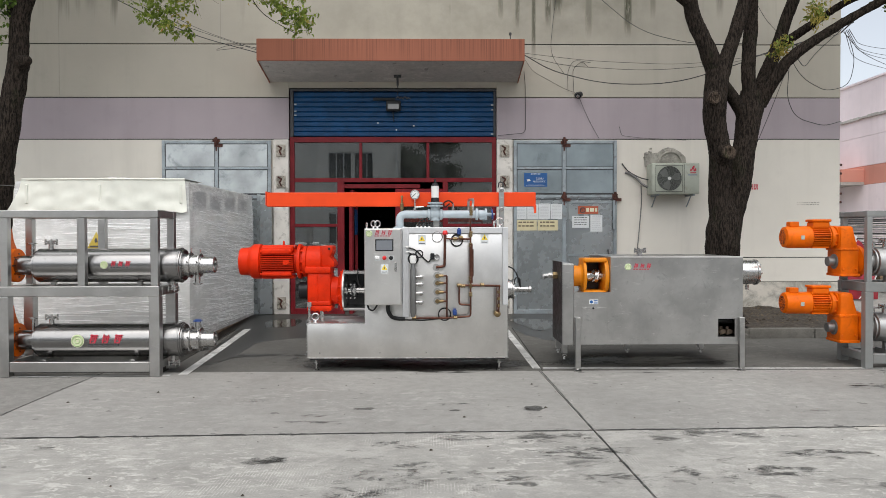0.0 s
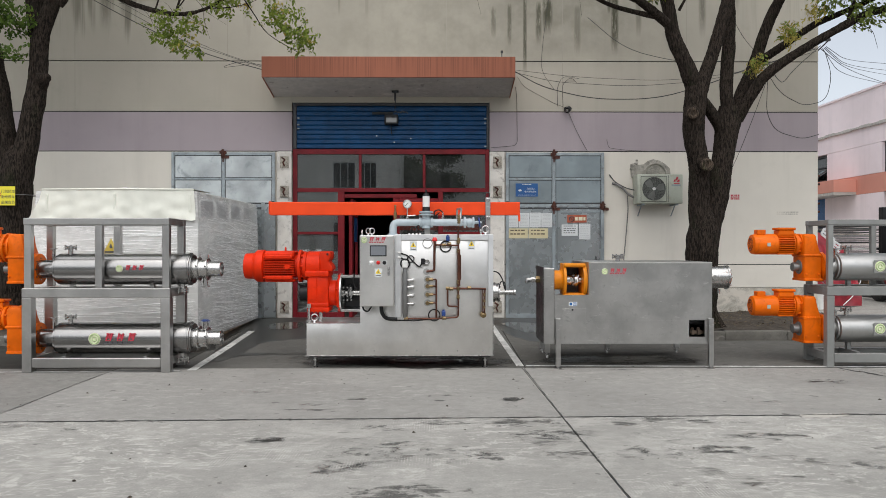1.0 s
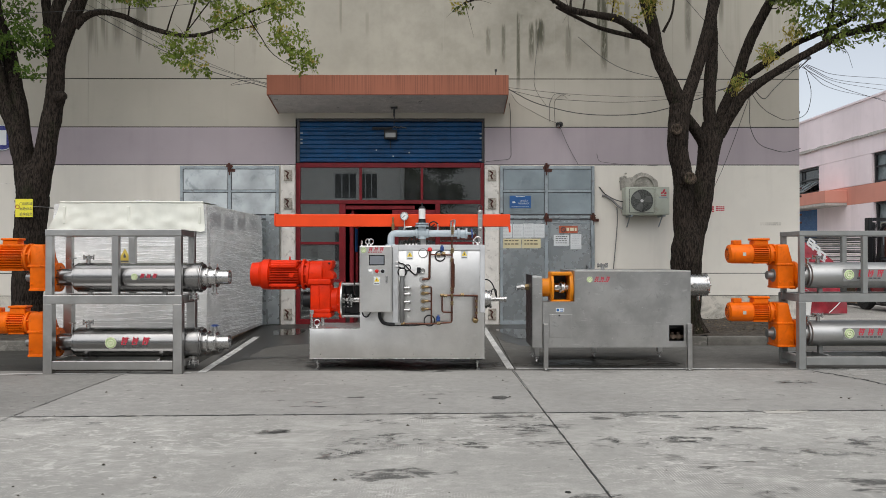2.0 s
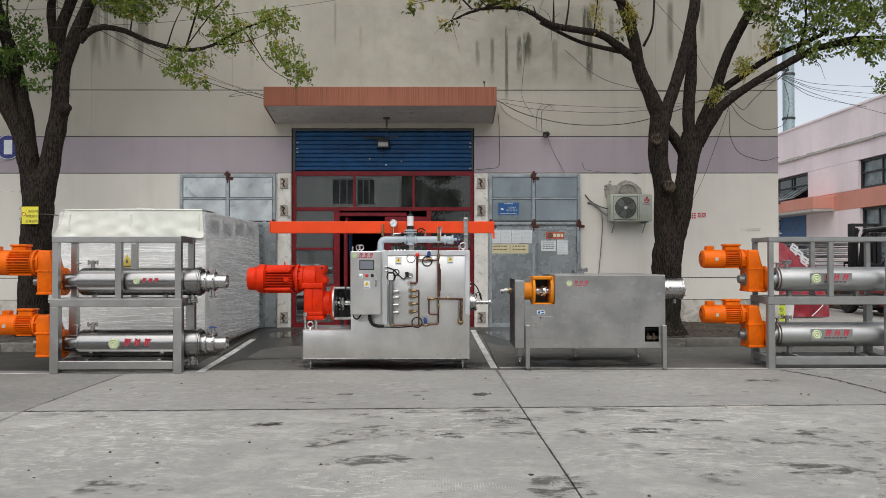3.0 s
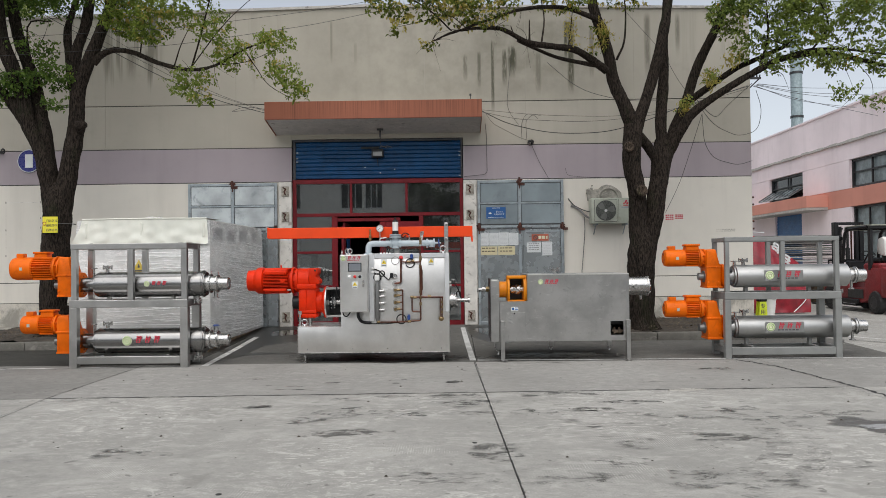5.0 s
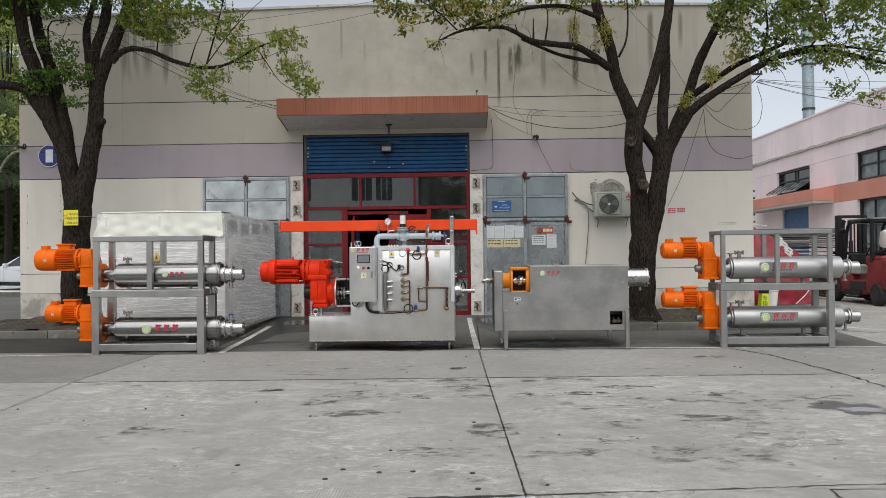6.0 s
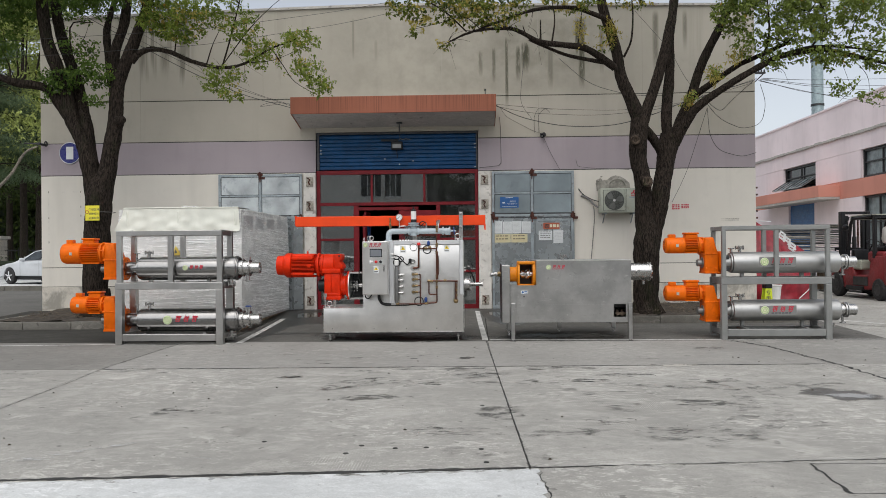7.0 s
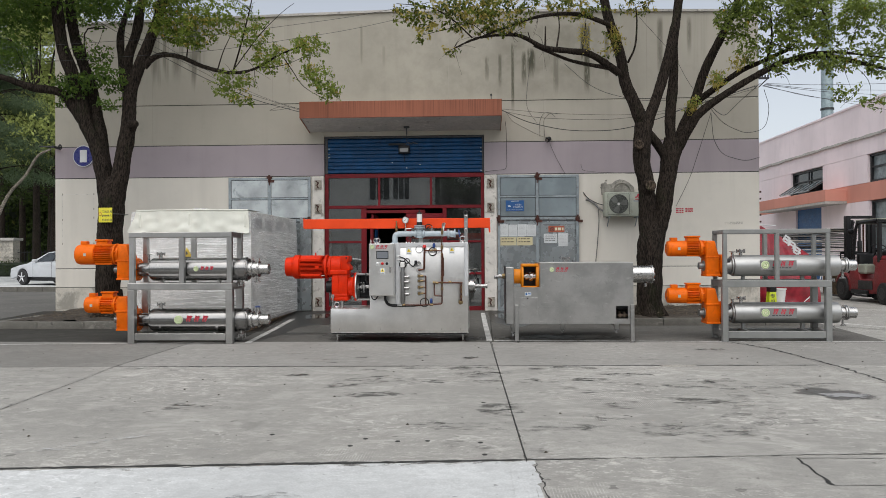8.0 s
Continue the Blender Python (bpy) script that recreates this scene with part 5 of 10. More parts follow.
notice("notice", 2.43, 2.72, 1.61, 1.815, SY2, PAPER, "white printed rule sheet pasted on the wicket door", 4, INK, 41, "notices on the door")
notice("notice", 2.745, 2.95, 1.545, 1.83, SY2, PAPER, "white curling form pasted on the wicket door", 8, PRINT_GREY, 42, "notices on the door")

# number plate of the building and the small marks on the wall
disc = thing("building_plate", (-7.964, 13.13, 3.646), "round dark blue enamel building plate", "sign")
PX, PZ = -7.953, 3.646
part("plate", B(rod((PX, WALL - 0.02, PZ), (PX, WALL - 0.002, PZ), 0.245, n=40)), PLATE_BLUE, disc)
part("rim", B(ring((PX, WALL - 0.021, PZ), (0, 1, 0), 0.235, 0.008, 40, 6)), PAPER, disc)
part("text_bar", B(box(PX - 0.08, PX + 0.08, WALL - 0.024, WALL - 0.0205, PZ - 0.14, PZ + 0.14)), PAPER, disc)
wall_print = thing("wall_stencil", (5.63, WALL, 2.25), "faded red stencilled print on the wall", "stencil")
for k in range(4):
    x = 5.31 + 0.085 * k + (0.03 if k > 1 else 0)
    bars(x, x + 0.075, WALL - 0.001, 2.235 if k < 2 else 2.26, 2.36, 3, LOGO_RED, wall_print, 50 + k, 0.7)
faint = thing("wall_stencil", (6.9, WALL, 2.0), "faint grey stencilled print on the wall", "stencil")
bars(6.35, 6.75, WALL - 0.001, 1.98, 2.05, 2, PLINTH, faint, 60)

# air conditioner
FAN_GREY = paint("fan_grey", (0.05, 0.052, 0.05), 0.6, var=0.3, scale=8)
FAN_DARK = paint("fan_guard_grey", (0.17, 0.18, 0.16), 0.55, var=0.15)
ac = thing("air_conditioner", (4.2, WALL, 2.17), "aged white outdoor air conditioner unit on wall brackets", "air conditioner")
AX0, AX1, AZ0, AZ1, AY = 3.71, 4.51, 2.175, 2.69, WALL - 0.40
part("body", B(box(AX0, AX1, AY, WALL - 0.08, AZ0, AZ1, 0.012, 2)), AC_WHITE, ac)
part("front_panel", B(box(AX0 + 0.05, AX0 + 0.52, AY - 0.012, AY - 0.001, AZ0 + 0.03, AZ1 - 0.03, 0.006)), AC_WHITE, ac)
FC = (AX0 + 0.285, AY - 0.013, (AZ0 + AZ1) / 2)
part("fan_recess", B(rod((FC[0], FC[1] - 0.003, FC[2]), (FC[0], FC[1], FC[2]), 0.205, n=36)), FAN_GREY, ac, "dark fan recess")
part("fan_blade", B(*[prism([(FC[0] + q * math.cos(k * math.tau / 3 + w), FC[2] + q * math.sin(k * math.tau / 3 + w)) for q, w in ((0.03, 0.0), (0.12, -0.25), (0.185, -0.1), (0.19, 0.5), (0.12, 0.75), (0.04, 0.6))], "y", FC[1] - 0.007, FC[1] - 0.004) for k in range(3)]), GREY_STEEL, ac, "grey fan blades at rest")
part("fan_grille", B(*[ring((FC[0], FC[1] - 0.012, FC[2]), (0, 1, 0), 0.035 + 0.0155 * k, 0.0022, 32, 4) for k in range(12)], *[tube([(FC[0] + q * math.cos(k * math.tau / 20 + q * 3), FC[1] - 0.012, FC[2] + q * math.sin(k * math.tau / 20 + q * 3)) for q in (0.03, 0.09, 0.15, 0.205)], 0.0022, 0, 4) for k in range(20)]), FAN_DARK, ac, "round wire fan guard")
part("panel_seam", B(*[box(AX0 + a_, AX0 + b_, AY - 0.0135, AY - 0.0122, AZ0 + c_, AZ0 + d_) for a_, b_, c_, d_ in ((0.055, 0.515, 0.035, 0.042), (0.055, 0.515, 0.473, 0.480), (0.055, 0.062, 0.043, 0.472), (0.508, 0.515, 0.043, 0.472))]), DARK_STEEL, ac)
part("side_seam", B(box(AX0 + 0.545, AX0 + 0.550, AY - 0.0015, AY - 0.0003, AZ0 + 0.02, AZ1 - 0.02)), DARK_STEEL, ac)
part("hub", B(rod((FC[0], FC[1] - 0.02, FC[2]), (FC[0], FC[1] - 0.008, FC[2]), 0.028, n=16)), WHITE_PLASTIC, ac)
part("badge", B(prism([(4.37, 2.58), (4.40, 2.645), (4.43, 2.645), (4.41, 2.58)], "y", AY - 0.004, AY - 0.0005), prism([(4.345, 2.555), (4.36, 2.60), (4.385, 2.565)], "y", AY - 0.004, AY - 0.0005), prism([(4.40, 2.56), (4.445, 2.61), (4.455, 2.565), (4.42, 2.55)], "y", AY - 0.004, AY - 0.0005), box(4.35, 4.45, AY - 0.003, AY - 0.0005, 2.520, 2.535)), LOGO_RED, ac, "small red maker's mark")
part("text_bar", B(box(4.31, 4.47, AY - 0.003, AY - 0.0005, 2.48, 2.51)), GALV_FRAME, ac)
for x in (3.82, 4.42):
    part("bracket", B(box(x - 0.02, x + 0.02, AY + 0.02, WALL - 0.002, 2.145, 2.184), rod((x, AY + 0.16, 2.15), (x, WALL - 0.01, 1.97), 0.011, n=6)), GALV_FRAME, ac, "rusty angle bracket")
part("pipe", B(tube([(AX0, WALL - 0.15, 2.30), (3.62, WALL - 0.1, 2.36), (3.56, WALL - 0.06, 2.45), (3.42, WALL - 0.03, 2.55), (3.35, WALL - 0.02, 2.56)], 0.02, 0.06)), CABLE_GREY, ac, "lagged refrigerant pipe")
part("drain_hose", B(tube([(3.62, WALL - 0.05, 2.34), (3.64, WALL - 0.03, 2.1), (3.60, WALL - 0.03, 1.6), (3.55, WALL - 0.03, 1.1), (3.58, WALL - 0.03, 0.5)], 0.009, 0.2)), CABLE_GREY, ac)
part("cable", B(tube([(3.30, WALL - 0.01, 2.72), (3.4, WALL - 0.03, 2.58), (3.6, WALL - 0.04, 2.47), (AX0 + 0.02, WALL - 0.2, 2.42)], 0.01, 0.1)), CABLE, ac)
patch = thing("plastered_vent", (4.13, WALL, 2.7), "rough grey cement patch with an arched old vent", "vent", kind="structure")


def lump(bm):
    rngl = random.Random(8)
    pts = [(3.70, 2.65), (3.69, 2.90), (3.74, 2.93), (3.80, 2.90), (3.92, 2.91), (4.0, 2.97), (4.1, 2.99), (4.22, 2.98), (4.32, 2.92), (4.40, 2.82), (4.42, 2.68)]
    prism([(x + rngl.uniform(-0.012, 0.012), z + rngl.uniform(-0.012, 0.012)) for x, z in pts], "y", WALL - 0.03, WALL - 0.001, 0.008)(bm)


ROUGH_CEMENT = paint("rough_cement", (0.30, 0.285, 0.25), 0.95, var=0.3, scale=9, dirt=(0.09, 0.085, 0.075), dirt_amount=0.8, bump=1.0, grain=28)
part("cement", B(lump), ROUGH_CEMENT, patch)
part("arch", B(tube([(4.13 + 0.2 * math.cos(a), WALL - 0.035, 2.70 + 0.22 * math.sin(a)) for a in [math.pi * k / 14 for k in range(15)]], 0.02, 0, 8)), ROUGH_CEMENT, patch)
rng = random.Random(19)
for _ in range(16):
    x_, z_ = rng.choice((3.69, 3.71, 3.75, 3.80, 4.0, 4.1, 4.2)) + rng.uniform(-0.03, 0.03), rng.uniform(2.72, 2.98)
    part("cement_crumb", B(box(x_ - 0.02, x_ + 0.02, WALL - 0.036, WALL - 0.006, z_ - 0.014, z_ + 0.014, 0.007)), ROUGH_CEMENT, patch)

# wall camera
cctv = thing("security_camera", (2.53, WALL, 3.86), "small black security camera fixed to the wall", "camera")
part("base", B(rod((2.52, WALL - 0.03, 3.90), (2.52, WALL - 0.001, 3.90), 0.045)), BLACK, cctv)
part("body", B(lathe((2.56, WALL - 0.08, 3.90), (-0.5, -1, -0.45), [(0, 0.03), (0.01, 0.05), (0.13, 0.05), (0.14, 0.045)], 16)), BLACK, cctv)
part("lens", B(lathe((2.56 - 0.06, WALL - 0.20, 3.846), (-0.5, -1, -0.45), [(0, 0.03), (0.01, 0.03)], 12)), CHROME, cctv)


# ---- wires on and before the facade ----
def wire(points, r, name="cable", label="black cable sagging along the facade", mat=CABLE, bend=0.5):
    g = thing(name, points[0], label, "cable", "cables on the facade")
    part("strand", B(tube(points, r * 0.75, bend, 6, steps=6)), mat, g)


WY = WALL - 0.03
wire([(1.50, 12.4, 4.42), (2.0, 12.7, 4.22), (2.9, 12.8, 4.02), (4.0, 12.6, 3.98), (4.7, 11.6, 4.08), (5.3, 12.4, 4.4), (7.05, WY, 5.0)], 0.00936)
wire([(1.50, 12.4, 4.40), (2.2, 12.6, 4.28), (3.6, 12.7, 4.22), (5.0, 12.8, 4.35), (7.05, WY, 4.95)], 0.00504)
wire([(1.50, 12.4, 4.44), (2.6, 12.6, 4.36), (4.2, 12.7, 4.32), (5.6, 12.8, 4.5), (7.05, WY, 5.02)], 0.00432)
wire([(1.62, WY, 4.5), (1.75, WY, 4.3), (2.3, WY, 4.0), (2.52, WY, 3.92)], 0.00432)
wire([(1.60, WY, 4.3), (1.62, WY, 4.1), (1.63, WY, 3.3), (1.58, WY, 3.24), (1.15, WY, 3.2)], 0.00648, bend=0.1)
wire([(2.55, WY, 3.86), (2.7, WY, 3.5), (2.9, WY, 3.14)], 0.005)
wire([(3.25, WY, 3.35), (3.28, WY, 3.2), (3.6, WY, 3.16), (4.4, WY, 3.12)], 0.00432, bend=0.1)
wire([(2.2, WY, 5.9), (2.1, WY, 5.2), (2.05, WY, 4.6), (2.3, WY, 4.25)], 0.00432)
wire([(2.36, WY, 3.95), (2.35, WY, 4.3), (2.45, WY, 4.5), (2.75, WY, 4.45)], 0.005, bend=0.1)
wire([(2.46, WY, 3.95), (2.44, WY, 4.35), (2.6, WY, 4.48), (2.7, WY, 4.38)], 0.005, bend=0.1)
wire([(-2.77, 12.35, 4.42), (-3.9, 12.5, 4.75), (-5.0, 12.4, 5.25), (-6.6, 12.0, 6.1), (-8.5, 11.5, 7.2)], 0.00864)
wire([(-2.77, 12.35, 4.48), (-3.7, 12.5, 4.8), (-5.0, 12.4, 5.45), (-8.5, 11.5, 7.6)], 0.00432)
wire([(-2.77, 12.35, 4.46), (-4.2, 12.5, 4.95), (-6.0, 12.3, 5.9), (-9, 11.5, 7.4)], 0.005)
wire([(-2.77, 12.35, 4.5), (-3.2, 12.3, 4.55), (-3.5, 12.3, 4.44), (-3.0, 12.3, 4.5)], 0.005, bend=0.15)
wire([(-9.5, 10.5, 5.0), (-4.0, 10.8, 5.35), (-1.5, 11.0, 5.75), (1.2, 11.3, 6.4), (4, 11.5, 7.4)], 0.0045)
wire([(-9.5, 10.4, 5.3), (-4.0, 10.8, 5.65), (-1.5, 11.0, 6.0), (0.3, 11.3, 6.4), (3, 11.5, 7.4)], 0.0045)
wire([(7.12, WALL - 0.05, 5.05), (6.6, WALL - 0.1, 4.6), (6.2, 12.6, 4.25), (5.9, 12.2, 4.28), (5.5, 11.6, 4.4)], 0.00864)
wire([(7.18, WALL - 0.1, 4.9), (7.3, WALL - 0.1, 4.5), (7.2, WALL - 0.1, 4.05), (6.8, WALL - 0.1, 3.95), (6.2, 12.7, 4.1), (5.7, 12.2, 4.45)], 0.0072)
wire([(7.1, WALL - 0.04, 3.45), (6.8, WALL - 0.05, 3.36), (6.3, WALL - 0.05, 3.5), (6.05, 12.9, 3.8), (5.85, 12.4, 4.3)], 0.0072)
wire([(5.85, 12.4, 4.3), (5.7, 12.7, 3.6), (5.6, WALL - 0.05, 3.0), (5.3, WALL - 0.04, 2.4)], 0.00576)
wire([(2.9, WALL - 0.05, 5.55), (3.5, 12.8, 4.9), (4.3, 12.3, 4.55), (4.9, 11.6, 4.4)], 0.00648)
wire([(4.3, 12.0, 6.2), (5.0, 12.0, 5.4), (5.25, 12.0, 4.9), (5.35, 11.6, 4.5)], 0.00504)
anchor = thing("cable_anchor", (7.12, WALL, 5.05), "rusty iron cable anchor at the wall corner", "bracket")
part("arm", B(box(7.101, 7.34, WALL + 0.02, WALL + 0.07, 5.16, 5.20), rod((7.11, WALL + 0.04, 4.98), (7.30, WALL + 0.04, 5.16), 0.014, n=6), *[rod((7.14 + 0.06 * k, WALL + 0.045, 5.20), (7.14 + 0.06 * k, WALL + 0.045, 5.25), 0.018, n=8) for k in range(4)]), DARK_STEEL, anchor)
for a, b, c in (((7.329, 13.3, 5.084), (11.331, 20, 6.49), (20.201, 30, 8.694)), ((7.305, 13.3, 5.072), (11.33, 20, 6.352), (20.198, 30, 8.353)), ((7.281, 13.3, 5.06), (11.329, 20, 6.301), (20.195, 30, 8.06)), ((7.256, 13.3, 5.048), (11.16, 20, 6.114), (20.191, 30, 7.621)), ((7.232, 13.3, 5.036), (10.303, 18, 5.741), (17.907, 26, 6.551))):
    wire([a, b, c], 0.00864, label="black overhead cable between the buildings", bend=3.0)
pins = thing("wall_pins", (7.1, WALL, 3.0), "row of rusty iron pins at the wall corner", "bracket")
for z in (2.05, 2.2, 2.55, 2.7):
    part("pin", B(rod((7.10, WALL + 0.03, z), (7.145, WALL + 0.03, z), 0.02, n=8)), RUST, pins)
left_bracket = thing("wall_bracket", (-8.62, WALL, 3.85), "rusty bracket with cable remains at the wall corner", "bracket")
part("arm", B(rod((-8.55, WALL - 0.22, 3.84), (-8.55, WALL, 3.84), 0.03), rod((-8.9, WALL - 0.15, 3.86), (-8.4, WALL - 0.15, 3.83), 0.016), ring((-8.42, WALL - 0.15, 3.84), (1, 0, 0), 0.05, 0.015, 12, 6)), DARK_STEEL, left_bracket)
shadow_frame = thing("wall_fixing_marks", (-8.3, WALL, 2.0), "rusty fixing stubs of a lost board", "bracket")
for x, z in ((-8.45, 2.78), (-8.45, 2.2), (-8.45, 1.66), (-7.72, 2.78), (-7.72, 2.45), (-7.72, 2.25), (-7.72, 1.66), (-7.55, 2.75), (-7.55, 2.42), (-7.55, 2.28), (-7.55, 1.7)):
    part("stub", B(box(x - 0.01, x + 0.01, WALL - 0.008, WALL - 0.001, z - 0.022, z + 0.022, 0.002)), SEAM, shadow_frame)
for x0, x1, z0, z1 in ((-8.45, -7.72, 2.775, 2.785), (-7.70, -7.56, 2.76, 2.768), (-8.455, -8.447, 1.68, 2.76), (-7.725, -7.717, 1.68, 2.76), (-7.553, -7.547, 1.72, 2.72), (-7.40, -7.0, 2.72, 2.728)):
    part("ghost_line", B(box(x0, x1, WALL - 0.002, WALL + 0.001, z0, z1)), JAMB, shadow_frame, "faint dirty outline")


# ---- machines: shared pieces ----
def eye_bolt(parent, x, y, z, r=0.035, turn=0.0):
    part("eye_bolt", B(ring((x, y, z + r + 0.02), (math.sin(turn), math.cos(turn), 0), r, r * 0.24, 20, 8), rod((x, y, z), (x, y, z + 0.025), r * 0.55, r * 0.35, 10)), CHROME, parent, "bright lifting eye")


def levelling_foot(parent, x, y, top, r=0.012):
    part("levelling_foot", B(lathe((x, y, 0), (0, 0, 1), [(0, 0.036), (0.008, 0.036), (0.014, 0.02), (0.02, r), (top, r)], 14), rod((x, y, top * 0.62), (x, y, top * 0.62 + 0.014), r * 1.9, n=6)), CHROME, parent, "threaded steel levelling foot")


def logo(parent, x, y, z, size, dark=False, plate=False):
    """The maker's mark as plain shapes: a green disc, three red blocks, a thin bar."""
    if plate:
        part("logo_plate", B(box(x - size * 0.75, x + size * 4.6, y - 0.001, y, z - size * 0.75, z + size * 0.7)), RACK_GREY, parent)
    part("logo_disc", B(rod((x, y - 0.0025, z), (x, y - 0.0005, z), size * 0.62, n=24), ), LOGO_CREAM, parent, "round pale green maker's disc")
    part("logo_disc_ring", B(ring((x, y - 0.003, z), (0, 1, 0), size * 0.48, size * 0.09, 22, 4), ring((x, y - 0.003, z), (0, 1, 0), size * 0.22, size * 0.07, 16, 4)), LOGO_GREEN, parent)
    s = size * 0.37
    for k in range(3):
        cx, cz = x + size * (1.5 + 1.15 * k), z + size * 0.18
        def stroke(u0, u1, v0, v1, cx=cx, cz=cz, lift=0.0020):
            """One bar of a block, leaning to the right."""
            return prism([(cx + s * (u + 0.22 * v), cz + s * v) for u, v in ((u0, v0), (u1, v0), (u1, v1), (u0, v1))], "y", y - lift, y - 0.0006)
        rows = [stroke(-1, 1, 0.78, 1.05), stroke(-0.9, 1.05, 0.22, 0.46), stroke(-1.05, 0.9, -0.36, -0.12), stroke(-0.8, -0.45, -1.1, 1.2, lift=0.0022), stroke(0.30, 0.66, -1.1, 1.1, lift=0.0022), stroke(-0.3, 0.2, -1.1, -0.82, lift=0.0022), stroke(-0.2, 0.1, -0.1, 0.9, lift=0.0024)][k % 2:]
        part("logo_block", B(*rows), LOGO_RED, parent, "red maker's block")
    part("logo_bar", B(*[box(x + size * (0.95 + 0.5 * k), x + size * (1.33 + 0.5 * k), y - 0.002, y - 0.0006, z - size * 0.5, z - size * 0.34) for k in range(6)]), INK if not dark else LOGO_RED, parent)


def warning_label(parent, x, y, z, w=0.1):
    part("warning_label", B(box(x - w / 2, x + w / 2, y - 0.002, y - 0.0005, z - w * 0.66, z + w * 0.62)), PAPER, parent, "white warning label")
    part("warning_triangle", B(prism([(x - w * 0.40, z - w * 0.16), (x + w * 0.40, z - w * 0.16), (x, z + w * 0.52)], "y", y - 0.0035, y - 0.0021)), SIGN_YELLOW, parent, "yellow warning triangle")
    part("warning_mark", B(prism([(x - w * 0.05, z - w * 0.05), (x + w * 0.08, z - w * 0.02), (x + w * 0.02, z + w * 0.30), (x - w * 0.09, z + w * 0.12)], "y", y - 0.0045, y - 0.0036), box(x - w * 0.38, x + w * 0.38, y - 0.0032, y - 0.0021, z - w * 0.5, z - w * 0.4)), INK, parent)


def gear_motor(parent, x_out, y, z_out, coat, motor_len=0.72, r=0.125, lift=0.27, box_w=0.20, fan=0.2, extras=True, stub_mat=None, deep=0.17):
    """A parallel-shaft gear motor: the output flange at x_out faces right, the motor lies above and points left."""
    gx1 = x_out - 0.07
    gx0 = gx1 - box_w
    zm = z_out + lift
    body = [(gx0, z_out - 0.155), (gx1, z_out - 0.155), (gx1, z_out + 0.13), (gx1 - 0.05, zm + 0.02), (gx1 - 0.07, zm + r * 0.98), (gx0 + 0.02, zm + r * 0.98), (gx0, zm + r * 0.7)]
    gear = part("gearbox", B(prism(body, "y", y - deep, y + deep, 0.028), box(gx0 - 0.008, gx1 - 0.01, y - deep - 0.008, y + deep + 0.008, z_out + 0.125, z_out + 0.155, 0.006), box(gx0 + 0.0, gx1 + 0.01, y - deep - 0.006, y + deep + 0.006, z_out - 0.165, z_out - 0.135, 0.006), *[rod((gx0 + 0.03 + k * (box_w - 0.07), y - deep - 0.014, z_out - 0.08), (gx0 + 0.03 + k * (box_w - 0.07), y - deep + 0.01, z_out - 0.08), 0.013, n=6) for k in (0, 1)]), coat, parent)
    part("output_flange", B(lathe((gx1 - 0.005, y, z_out), (1, 0, 0), [(0, 0.12), (0.02, 0.15), (0.03, 0.18), (0.07, 0.18), (0.075, 0.17)], 32), *bolts_on((gx1 + 0.068, y, z_out), (-1, 0, 0), 0.15, 8, 0.01, 0.05)), coat, parent)
    part("shaft_cover", B(lathe((gx0 + 0.02, y - 0.02, z_out), (-1, 0, 0), [(0, 0.085), (0.03, 0.085), (0.035, 0.055), (0.10, 0.055), (0.105, 0.05)], 24)), stub_mat or GREY_STEEL, parent, "grey hollow shaft cover")
    x1 = gx0 + 0.01
    x0 = x1 - motor_len
    fan_x = x0 + fan
    part("motor_flange", B(lathe((x1 - 0.09, y, zm), (1, 0, 0), [(0, r * 0.8), (0.01, r * 1.04), (0.04, r * 1.06), (0.045, r * 0.85), (0.07, r * 0.85), (0.075, r * 1.02), (0.095, r * 1.02)], 28), *bolts_on((x1 - 0.05, y, zm), (1, 0, 0), r * 0.95, 6, 0.012, 0.03)), coat, parent)
    motor = part("motor", B(lathe((fan_x, y, zm), (1, 0, 0), [(0, r * 0.72), (x1 - 0.09 - fan_x, r * 0.72)], 28), box(fan_x + 0.012, x1 - 0.10, y - r * 0.6, y + r * 0.6, zm - r * 1.0, zm - r * 0.85, 0.004), box(fan_x + 0.012, x1 - 0.10, y - r * 0.55, y + r * 0.55, zm + r * 0.82, zm + r * 0.98, 0.004)), coat, parent)
    fins = []
    for k in range(28):
        a = (k + 0.5) * math.tau / 28
        if math.sin(a) > 0.86:
            continue
        d = Vector((0, math.cos(a), math.sin(a)))
        w = Vector((0, -math.sin(a), math.cos(a))) * 0.0035
        p0, p1 = Vector((fan_x + 0.01, y, zm)), Vector((x1 - 0.10, y, zm))

        def fin(bm, p0=p0, p1=p1, d=d, w=w):
            vs = [bm.verts.new(p + d * rr + s) for p in (p0, p1) for rr in (r * 0.70, r * 1.0) for s in (-w, w)]
            for f in ((0, 1, 3, 2), (4, 6, 7, 5), (0, 4, 5, 1), (2, 3, 7, 6), (0, 2, 6, 4), (1, 5, 7, 3)):
                bm.faces.new([vs[i] for i in f])
        fins.append(fin)
    tagged(part("cooling_fin", B(*fins), coat, motor), kind="stuff")
    part("fan_cowl", B(lathe((x0, y, zm), (1, 0, 0), [(0, r * 0.70), (0.012, r * 0.92), (0.05, r * 0.99), (fan, r * 1.0), (fan + 0.015, r * 0.9)], 32)), coat, parent)
    part("fan_guard", B(*[ring((x0 - 0.001, y, zm), (1, 0, 0), r * q, 0.004, 24, 4) for q in (0.25, 0.40, 0.55, 0.66)], *[rod((x0 - 0.001, y, zm), (x0 - 0.001, y + r * 0.66 * math.cos(k * math.tau / 8), zm + r * 0.66 * math.sin(k * math.tau / 8)), 0.004, n=4) for k in range(8)]), coat, parent)
